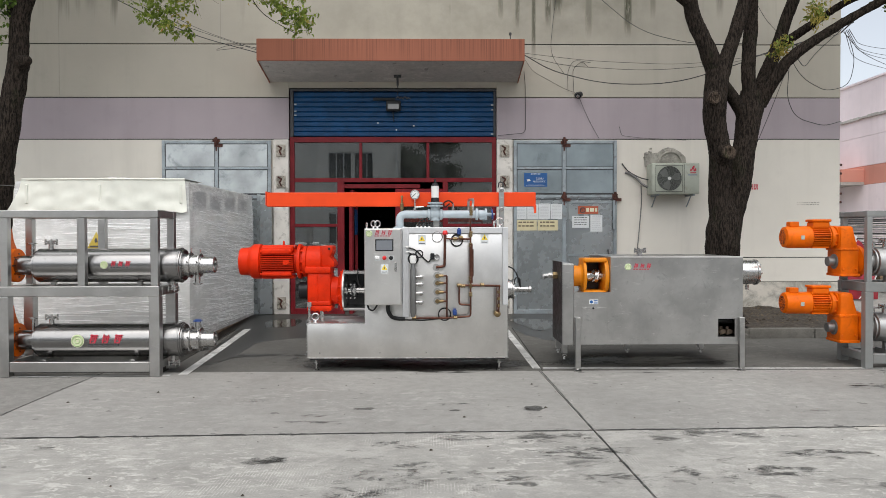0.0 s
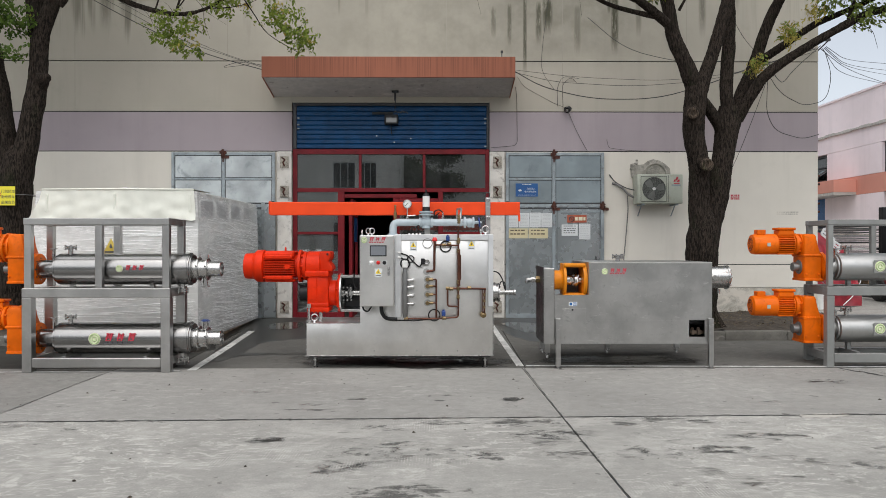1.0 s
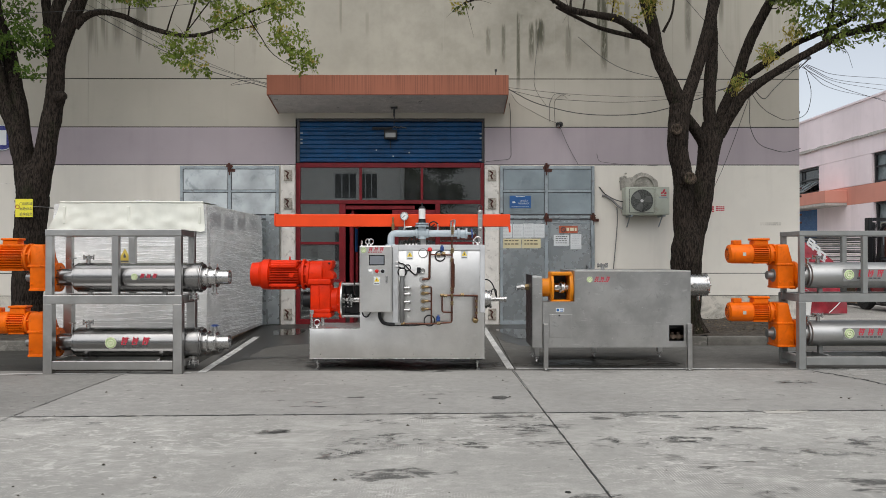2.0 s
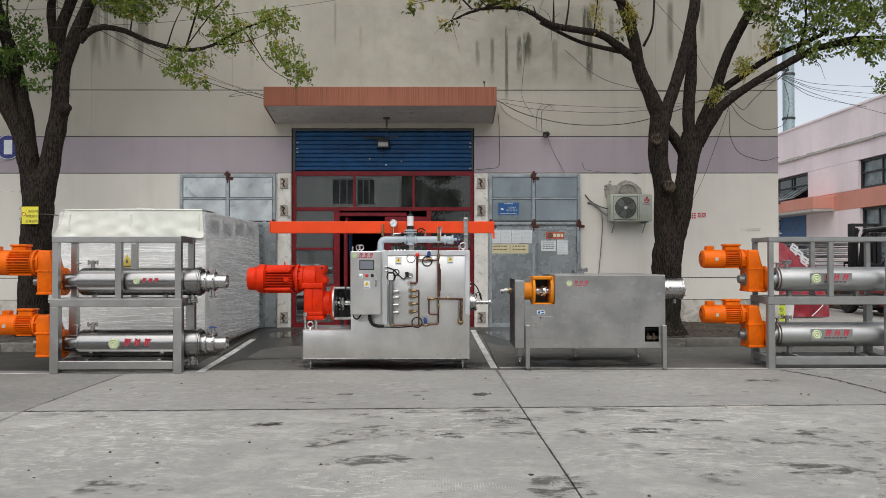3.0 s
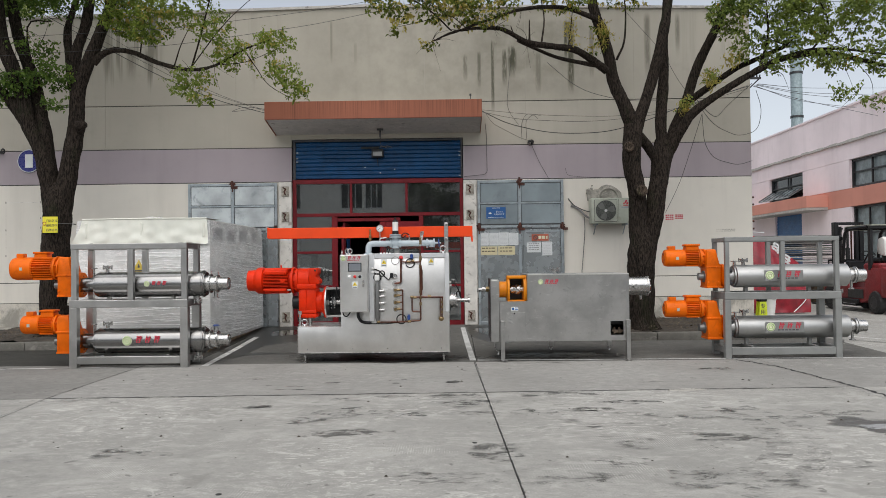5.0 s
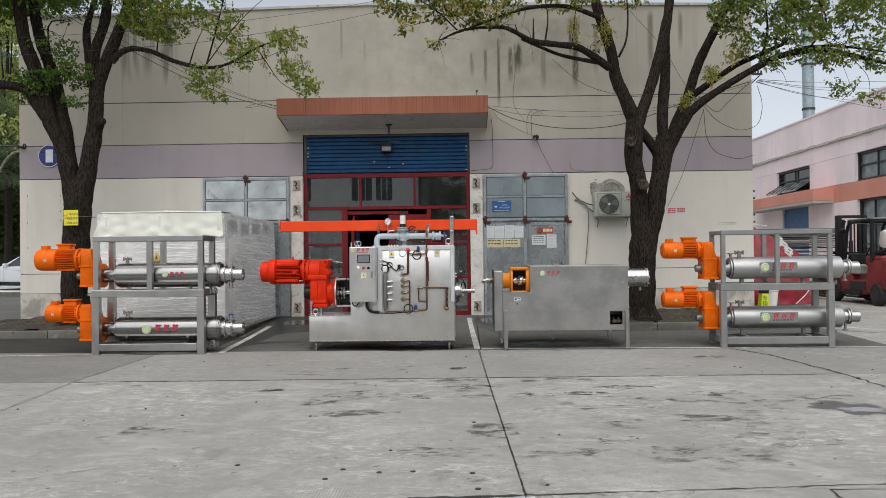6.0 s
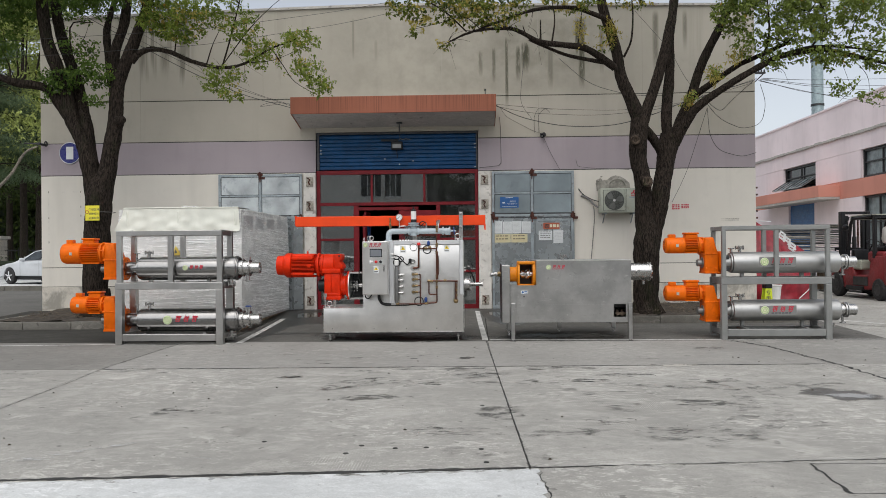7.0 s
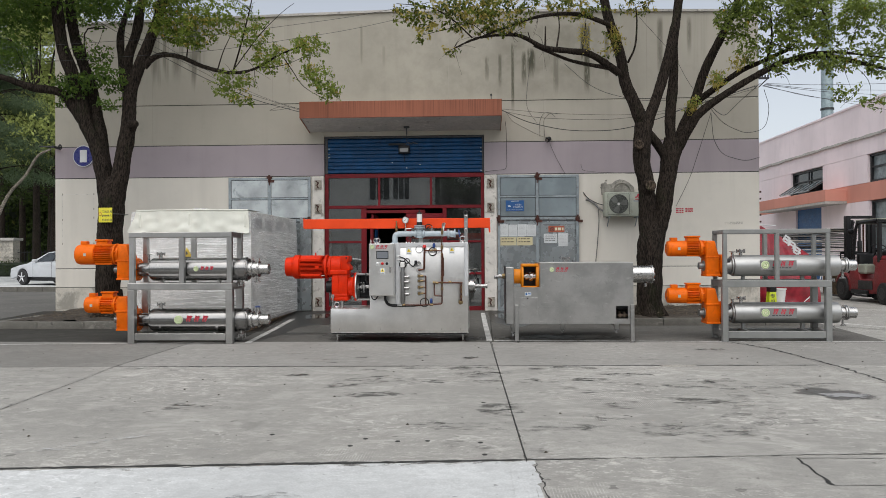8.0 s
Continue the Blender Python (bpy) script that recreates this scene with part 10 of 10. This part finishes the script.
part("lift_cylinder", B(rod((12.0, 18.82, 0.15), (12.0, 18.82, 1.7), 0.06, n=14), rod((12.0, 18.82, 1.7), (12.0, 18.82, 2.25), 0.035, n=12)), DARK_STEEL, fk)
part("carriage", B(box(FX0 + 0.1, FX1 - 0.1, 18.91, 18.96, 0.25, 0.55, 0.01)), BLACK, fk)
part("mast_hose", B(tube([(11.7, 18.7, 0.9), (11.68, 18.6, 1.5), (11.72, 18.66, 2.1), (11.8, 18.7, 2.25)], 0.018, 0.2)), RUBBER, fk)
part("head_lamp", B(lathe((FX0 + 0.02, 18.15, 1.95), (0, 1, 0), [(0, 0.05), (0.06, 0.085), (0.10, 0.085)], 16)), BLACK, fk)
for x in (FX0 - 0.02, FX1 - 0.20):
    for y, r in ((18.75, 0.34), (16.55, 0.29)):
        w = part("wheel", B(lathe((x, y, r), (1, 0, 0), [(0, r * 0.6), (0.015, r * 0.93), (0.05, r), (0.17, r), (0.205, r * 0.93), (0.22, r * 0.6)], 28)), TYRE, fk)
        part("rim", B(lathe((x - 0.004, y, r), (1, 0, 0), [(0, r * 0.2), (0.004, r * 0.55), (0.012, r * 0.55)], 20), *bolts_on((x, y, r), (-1, 0, 0), r * 0.35, 6, 0.016, 0.012)), DARK_STEEL, w)

# ---- tarpaulin, boards, bucket beside the far corner ----
tp = thing("tarpaulin_heap", (9.4, 17.6, 0), "crimson printed tarpaulin thrown over a heap", "tarpaulin")


def drape(bm):
    noise.seed_set(3)
    n, k_ = 40, 30
    vs = {}
    for i in range(n + 1):
        for j in range(k_ + 1):
            u, v = i / n, j / k_
            x = 7.7 + 2.38 * u
            top = 2.16 - 0.12 * u - 1.5 * max(0, u - 0.42) ** 1.3
            if v < 0.7:
                t = v / 0.7
                z_ = 0.03 + (top - 0.03) * t
                y = 17.15 + 0.25 * (1 - t) * -0.6 + 0.5 * t ** 2
            else:
                z_, y = top - 0.05 * (v - 0.7), 17.65 + (v - 0.7) * 5
            f = noise.noise((x * 2.0, v * 2.0, 1)) * 0.16 + noise.noise((x * 6, v * 3, 5)) * 0.05
            vs[i, j] = bm.verts.new((x + f * 0.3, y - abs(f) * (1 - v * 0.5), max(0.01, z_ + f * 0.25 * (v > 0.05))))
    for i in range(n):
        for j in range(k_):
            bm.faces.new((vs[i, j], vs[i + 1, j], vs[i + 1, j + 1], vs[i, j + 1]))


sheet = part("sheet", B(drape), TARP, tp)
part("hem", B(tube([(8.1, 17.1, 2.16), (8.6, 17.1, 2.12), (9.0, 17.2, 2.1)], 0.012, 0.1)), PAPER, tp, "pale hem cord")
part("hem", B(tube([(10.1, 17.0, 0.75), (9.95, 16.95, 0.35), (9.6, 16.9, 0.05)], 0.012, 0.2)), PAPER, tp, "pale hem cord")
for k in range(3):
    x, z_ = 9.06 + 0.13 * k, 1.64 - 0.15 * k
    strokes = [((0.00, 0.10), (0.26, -0.10)), ((0.05, 0.20), (0.31, 0.0)), ((0.10, 0.30), (0.30, 0.15)), ((0.0, 0.10), (0.12, 0.32)), ((0.18, -0.04), (0.28, 0.16))]
    shapes = []
    for (ax, az), (ex, ez) in strokes[k % 2:]:
        ax, az, ex, ez = ax * 0.62, az * 0.62, ex * 0.62, ez * 0.62
        d = Vector((ex - ax, ez - az)).normalized() * 0.022
        shapes.append(prism([(x + ax - d.y, z_ + az + d.x), (x + ex - d.y, z_ + ez + d.x), (x + ex + d.y, z_ + ez - d.x), (x + ax + d.y, z_ + az - d.x)], "y", 16.85 - 0.002 * len(shapes), 16.872))
    part("print_bar", B(*shapes), PAPER, tp, "pale block of print")
bd = thing("board_stack", (11.2, 21.5, 0), "stacked grey sheet panels on a trestle", "stack")
for k in range(21):
    j = 0.10 * math.sin(k * 2.7)
    part("panel", B(box(9.6 + j, 12.9 + j * 2, 20.9 + j, 22.4 + j, 0.9 + 0.06 * k, 0.925 + 0.06 * k + 0.02 * (k % 3 == 1), 0.005)), (STACK, DEEP_ROOM, CRATE_SLOT, STACK, PLINTH)[k % 5], bd)
for x in (9.9, 11.2, 12.5):
    part("trestle", B(box(x, x + 0.1, 20.95, 22.3, 0.0, 0.899)), PALLET, bd)
bk = thing("bucket", (8.78, 16.5, 0), "white plastic bucket with a wire handle", "bucket")
part("pail", B(lathe((8.78, 16.5, 0), (0, 0, 1), [(0, 0.15), (0.40, 0.19), (0.41, 0.205), (0.44, 0.205), (0.44, 0.18), (0.42, 0.175)], 28)), WHITE_PLASTIC, bk)
part("handle", B(tube([(8.60, 16.5, 0.40), (8.62, 16.45, 0.58), (8.78, 16.42, 0.66), (8.94, 16.45, 0.58), (8.96, 16.5, 0.40)], 0.008, 0.08)), CHROME, bk)
fs = thing("floor_sign", (8.55, 16.2, 0), "lime-yellow folding floor sign with black characters", "sign")
part("board", B(prism([(8.38, 0.0), (8.60, 0.0), (8.57, 0.46), (8.43, 0.46)], "y", 16.10, 16.13, 0.006)), LIME_YELLOW, fs)
part("rear_board", B(prism([(8.38, 0.0), (8.60, 0.0), (8.57, 0.45), (8.43, 0.45)], "y", 16.30, 16.32, 0.006)), LIME_YELLOW, fs)
part("hinge", B(box(8.415, 8.585, 16.085, 16.33, 0.37, 0.50, 0.012)), BLACK, fs)
for ch, z_ in (("\u4e13", 0.215), ("\u7528", 0.07)):
    cu = bpy.data.curves.new("character", "FONT")
    cu.body, cu.size, cu.extrude, cu.align_x = ch, 0.13, 0.001, "CENTER"
    ob = new("character", cu)
    ob.data.materials.append(INK)
    ob.parent = fs
    ob.matrix_basis = pose(8.49 - 8.55, 16.096 - 16.2, z_, 90)

# ---- beyond the left corner ----
lot = thing("car_park", (-20, 34, 0), "pale concrete car park behind a low kerb", "pavement", kind="structure")
part("lot_slab", B(box(-60, -9.2, 25.2, 60, -0.04, 0.16)), NEW_CONCRETE, lot)
part("kerbstone", B(*[box(-60 + 1.0 * k, -59.01 + 1.0 * k, 25.0, 25.19, -0.04, 0.18, 0.01) for k in range(50)]), KERB, lot)


def sedan(at, label, turn):
    g = thing("car", at, label, "car")
    x, y, z_ = at

    def P(pts):
        return [(x + a, z_ + b) for a, b in pts]

    def arch(c):
        return [(c + 0.36 * math.cos(math.pi * k / 8), 0.33 + 0.36 * math.sin(math.pi * k / 8)) for k in range(9)]
    hull = [(0.03, 0.24), (0.0, 0.45), (0.05, 0.62), (0.22, 0.74), (0.65, 0.84), (1.22, 0.92), (1.6, 0.95), (3.7, 1.0), (4.35, 1.0), (4.58, 0.92), (4.62, 0.70), (4.60, 0.36), (4.5, 0.24)] + arch(3.62) + arch(0.82)
    part("body", B(prism(P(hull), "y", y, y + 1.78, 0.05)), CAR_WHITE, g, "white car body")
    part("underside", B(box(x + 0.3, x + 4.3, y + 0.12, y + 1.66, z_ + 0.18, z_ + 0.6)), BLACK, g)

    def cabin(bm):
        rows = [(1.12, 0.92, 0.10), (1.60, 1.17, 0.15), (2.05, 1.38, 0.24), (2.70, 1.45, 0.27), (3.30, 1.41, 0.26), (3.85, 1.20, 0.18), (4.35, 0.98, 0.10)]
        rings = []
        for a, b, inset in rows:
            rings.append([bm.verts.new((x + a, y + q, z_ + h)) for q, h in ((0.05, 0.88), (0.05 + inset * 0.25, min(b, 0.96)), (0.05 + inset, b - 0.04), (0.05 + inset + 0.12, b), (1.61 - inset, b), (1.73 - inset, b - 0.04), (1.73 - inset * 0.25, min(b, 0.96)), (1.73, 0.88))])
        for p_, q_ in zip(rings, rings[1:]):
            for k in range(7):
                bm.faces.new((p_[k], p_[k + 1], q_[k + 1], q_[k]))
        bm.faces.new(rings[0])
        bm.faces.new(list(reversed(rings[-1])))
    part("cabin", B(cabin), CAR_WHITE, g, "white car roof")

    def side_glass(pts):
        def make(bm):
            def at_side(a, b, d):
                return (x + a, y + 0.05 + 0.23 * max(0.0, (b - 0.95) / 0.43) + 0.02 - d, z_ + b)
            near = [bm.verts.new(at_side(a, b, 0.016)) for a, b in pts]
            far = [bm.verts.new(at_side(a, b, -0.03)) for a, b in pts]
            bm.faces.new(near)
            bm.faces.new(list(reversed(far)))
            for k in range(len(pts)):
                bm.faces.new((near[k], far[k], far[(k + 1) % len(pts)], near[(k + 1) % len(pts)]))
        return make
    part("side_window", B(side_glass([(1.62, 0.99), (2.14, 1.33), (2.66, 1.38), (2.66, 1.01)])), WINDOW_DARK, g, "dark side window")
    part("side_window", B(side_glass([(2.73, 1.01), (2.73, 1.38), (3.22, 1.35), (3.72, 1.10), (3.74, 1.03)])), WINDOW_DARK, g, "dark side window")
    part("mirror", B(box(x + 1.62, x + 1.80, y - 0.13, y + 0.04, z_ + 0.96, z_ + 1.08, 0.035, 2)), CAR_WHITE, g)
    part("head_lamp", B(prism(P([(0.05, 0.60), (0.12, 0.70), (0.55, 0.80), (0.42, 0.66)]), "y", y - 0.006, y + 0.2, 0.01)), ALU, g)
    for gx in (1.52, 2.70):
        part("door_gap", B(box(x + gx, x + gx + 0.012, y - 0.003, y + 0.002, z_ + 0.30, z_ + 0.95)), INK, g)
    part("door_handle", B(box(x + 2.42, x + 2.62, y - 0.025, y - 0.001, z_ + 0.80, z_ + 0.83, 0.008)), CAR_WHITE, g)
    for wx in (0.82, 3.62):
        for wy in (y - 0.012, y + 1.57):
            w = part("wheel", B(lathe((x + wx, wy, z_ + 0.32), (0, 1, 0), [(0, 0.22), (0.01, 0.30), (0.03, 0.32), (0.18, 0.32), (0.21, 0.28)], 28)), TYRE, g)
            part("rim", B(lathe((x + wx, wy - 0.004, z_ + 0.32), (0, 1, 0), [(0, 0.03), (0.003, 0.04), (0.03, 0.05), (0.032, 0.225), (0.036, 0.23)], 20)), DARK_STEEL, w)
            for k in range(5):
                a = k * math.tau / 5 + 0.3
                part("spoke", B(rod((x + wx + 0.03 * math.cos(a), wy - 0.008, z_ + 0.32 + 0.03 * math.sin(a)), (x + wx + 0.215 * math.cos(a), wy - 0.006, z_ + 0.32 + 0.215 * math.sin(a)), 0.032, 0.024, 6)), ALU, w)
    g.rotation_euler[2] = radians(turn)
    return g


sedan((-19.05, 27.7, 0.17), "white saloon car parked by the trees", -24)
pil = thing("brick_pillar", (-28.397, 42, 0.1), "grey brick gate pillar with a flat cap", "pillar")
bx = -28.397
for row in range(26):
    for c in range(3):
        j = 0.17 * (row % 2)
        part("brick", B(box(bx - 0.48 + 0.33 * c - j * 0.0, bx - 0.17 + 0.33 * c, 41.8, 42.5, 0.12 + 0.085 * row, 0.195 + 0.085 * row)), PLINTH, pil)
part("cap", B(box(bx - 0.62, bx + 0.62, 41.65, 42.65, 2.34, 2.52, 0.02)), SOFFIT, pil)
fence = thing("railing", (-24, 42, 0.1), "dark iron railing beside the gate pillar", "railing")
for k in range(26):
    x = bx + 0.8 + 0.22 * k
    part("bar", B(rod((x, 42.1, 0.12), (x, 42.1, 1.75), 0.018, n=6)), BLACK, fence)
for z_ in (0.35, 1.6):
    part("rail", B(box(bx + 0.6, bx + 6.6, 42.07, 42.13, z_, z_ + 0.05)), BLACK, fence)


def far_tree(x, y, h, r, seed, mat=LEAF_FAR, lean=0.0, name="tree", label="shaded broadleaf tree behind the car park", leaf=0.22, n=9000, low=0.40):
    g = thing(name, (x, y, 0.05), label, "tree", "trees behind the car park" if y > 0 else "trees across the yard")
    rng = random.Random(seed)
    part("trunk", B(branch([(x, y, 0), (x + lean * 0.3, y, h * 0.25), (x + lean * 0.7, y, h * 0.5), (x + lean, y, h * 0.85)], 0.28, 0.07, seed, 10)), BARK, g)
    blobs = []
    for k in range(11):
        a, d = rng.uniform(0, 6.3), rng.uniform(0.2, 0.85) * r
        blobs.append(((x + lean * 0.6 + d * math.cos(a), y + d * math.sin(a), h * rng.uniform(low, 0.97)), (r * 0.45, r * 0.45, r * 0.33), n // 11))
    part("limb", B(*[branch([(x + lean * 0.5, y, h * 0.4), ((x + c[0]) / 2, (y + c[1]) / 2, (h * 0.42 + c[2]) / 2), c], 0.09, 0.03, seed + k, 6) for k, (c, e, q) in enumerate(blobs[:7])]), BARK, g)
    crown(g, blobs, leaf, seed, mat, "dense shaded leaves")
    return g


# Rear trees are darkened through their leaf colour to look shaded.
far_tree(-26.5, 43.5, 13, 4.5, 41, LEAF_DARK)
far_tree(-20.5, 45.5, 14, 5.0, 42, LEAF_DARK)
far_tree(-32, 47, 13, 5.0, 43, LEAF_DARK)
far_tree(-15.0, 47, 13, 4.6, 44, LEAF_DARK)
far_tree(-20.6, 33.6, 11, 3.4, 45, lean=0.3, n=6000, low=0.62)
far_tree(-22.4, 38.0, 15, 2.8, 50, n=10000, low=0.45, leaf=0.22)
far_tree(-22.6, 35.5, 17, 3.6, 48, n=12000, low=0.44, leaf=0.2)
far_tree(-29.0, 44.5, 20, 4.4, 49, n=12000, low=0.35)
far_tree(-38, 44, 14, 5.0, 46, LEAF_DARK)
far_tree(-10, 50, 12, 4.5, 47)
cd_ = thing("cedar", (-22.0, 31.0, 0.05), "drooping grey-green cedar beside the road", "tree", "trees behind the car park")
part("trunk", B(branch([(-22.2, 31, 0), (-22.1, 31, 3.5), (-22, 31, 8), (-21.9, 31, 12)], 0.26, 0.05, 3, 12)), BARK, cd_)
cb = []
rngc = random.Random(6)
for k in range(70):
    z_ = 5.3 + 6.8 * k / 70
    a, l = rngc.uniform(0, 6.3), (3.8 - 2.5 * k / 70) * rngc.uniform(0.6, 1.0)
    p = [(-22, 31, z_), (-22 + 0.55 * l * math.cos(a), 31 + 0.55 * l * math.sin(a), z_ + 0.15), (-22 + l * math.cos(a), 31 + l * math.sin(a), z_ - 0.45)]
    part("bough", B(branch(p, 0.05, 0.012, k, 5)), BARK, cd_)
    for t in (0.35, 0.6, 0.85, 1.0):
        q = Vector(p[0]).lerp(Vector(p[2]), t)
        cb.append((tuple(q - Vector((0, 0, 0.12))), (0.6, 0.6, 0.28), 260))
crown(cd_, cb, 0.13, 9, CEDAR, "drooping grey-green needles", per_twig=6, droop=1.0, long=5.0)
pale = thing("leaning_tree", (-21.9, 29.5, 0.1), "pale bare leaning stem among the trees", "tree")
part("stem", B(branch([(-21.9, 29.5, 0.1), (-21.35, 29.5, 1.8), (-20.75, 29.5, 3.25), (-20.2, 29.5, 4.25), (-19.5, 29.5, 5.0), (-18.9, 29.5, 5.9), (-18.3, 29.5, 6.2)], 0.13, 0.05, 2, 9)), BARK_PALE, pale)
hedge = thing("hedge", (-26, 41, 0.1), "clipped dark green hedge before the railing", "hedge")
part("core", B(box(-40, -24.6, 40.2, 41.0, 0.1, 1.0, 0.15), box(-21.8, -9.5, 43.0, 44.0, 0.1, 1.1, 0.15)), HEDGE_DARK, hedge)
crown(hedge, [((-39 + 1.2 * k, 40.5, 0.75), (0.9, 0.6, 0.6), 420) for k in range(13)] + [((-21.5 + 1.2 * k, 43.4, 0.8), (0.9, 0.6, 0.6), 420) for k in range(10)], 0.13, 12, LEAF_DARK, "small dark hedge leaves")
def mass(bm):
    """A dark uneven bank: trunks and shade drawn as one near-black sheet."""
    noise.seed_set(8)
    rows = []
    for i in range(90):
        x = -62 + i * 0.62
        h = 15.5 + 2.6 * noise.noise((x * 0.13, 1, 2)) + 1.2 * noise.noise((x * 0.6, 3, 2))
        rows.append([bm.verts.new((x, 58 + 1.2 * noise.noise((x * 0.4, k * 0.7, 5)), h * k / 8)) for k in range(9)])
    for a, b in zip(rows, rows[1:]):
        for k in range(8):
            bm.faces.new((a[k], b[k], b[k + 1], a[k + 1]))


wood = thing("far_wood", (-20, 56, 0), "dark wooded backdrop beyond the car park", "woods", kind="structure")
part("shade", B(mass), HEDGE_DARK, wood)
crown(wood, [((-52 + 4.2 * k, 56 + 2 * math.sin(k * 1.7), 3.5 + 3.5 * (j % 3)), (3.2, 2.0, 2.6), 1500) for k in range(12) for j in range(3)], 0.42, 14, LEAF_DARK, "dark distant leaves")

# ---- behind the camera: what the glass and steel reflect ----
opp = thing("opposite_building", (0, -19, 0), "pale two-storey works building across the yard", "building")
OY = -19.0
wins = [(-16.9, -15.6), (-15.4, -14.1), (-11.6, -10.3), (-10.1, -8.8), (-6.2, -4.85), (-4.65, -3.55)]
OX = -1.9
part("wall", B(box(-22, OX, OY - 0.3, OY, 0, 1.0), box(-22, OX, OY - 0.3, OY, 2.9, 4.9), box(-22, OX, OY - 0.3, OY, 6.55, 8.4)), PALE_WALL, opp)
for za, zb in ((1.0, 2.9), (4.9, 6.55)):
    edge = -22.0
    for a, b in wins:
        part("wall_pier", B(box(edge, a, OY - 0.3, OY - 0.001, za, zb)), PALE_WALL, opp)
        w = part("window", B(box(a, b, OY - 0.22, OY - 0.2, za, zb)), WINDOW_DARK, opp)
        part("window_frame", B(box(a, b, OY - 0.18, OY - 0.10, za, za + 0.07), box(a, b, OY - 0.18, OY - 0.10, zb - 0.07, zb), *[box(a + (b - a) * k / 3 - 0.025, a + (b - a) * k / 3 + 0.025, OY - 0.18, OY - 0.10, za, zb) for k in range(4)]), ALU, w)
        edge = b
    part("wall_pier", B(box(edge, OX, OY - 0.3, OY - 0.001, za, zb)), PALE_WALL, opp)
part("core", B(box(-22, OX, OY - 12, OY - 0.31, 0, 8.3)), PALE_WALL, opp)
part("downpipe", B(rod((OX - 0.18, OY + 0.06, 0.0), (OX - 0.18, OY + 0.06, 8.2), 0.06, n=10)), WHITE_PLASTIC, opp)
shed = thing("opposite_shed", (12, -26, 0), "pale gabled shed across the yard", "building")
part("wall", B(prism([(-4.0, 0), (21, 0), (21, 7.0), (11.5, 10.6), (-4.0, 8.6)], "y", -36, -24)), PALE_WALL, shed)
part("roof", B(prism([(-4.2, 8.55), (11.5, 10.65), (21.3, 7.0), (21.3, 7.15), (11.5, 10.8), (-4.2, 8.7)], "y", -36.2, -23.8)), GALV, shed)
far_tree(-0.5, -20.5, 7.6, 2.5, 61, LEAF_DARK, 0.0, "tree", "dense dark tree between the buildings across the yard", 0.20, 26000, 0.25)
far_tree(-26, -15, 8.5, 3.0, 63, LEAF_L, 0.0, "tree", "leafy tree across the yard", 0.16, 5200, 0.35)
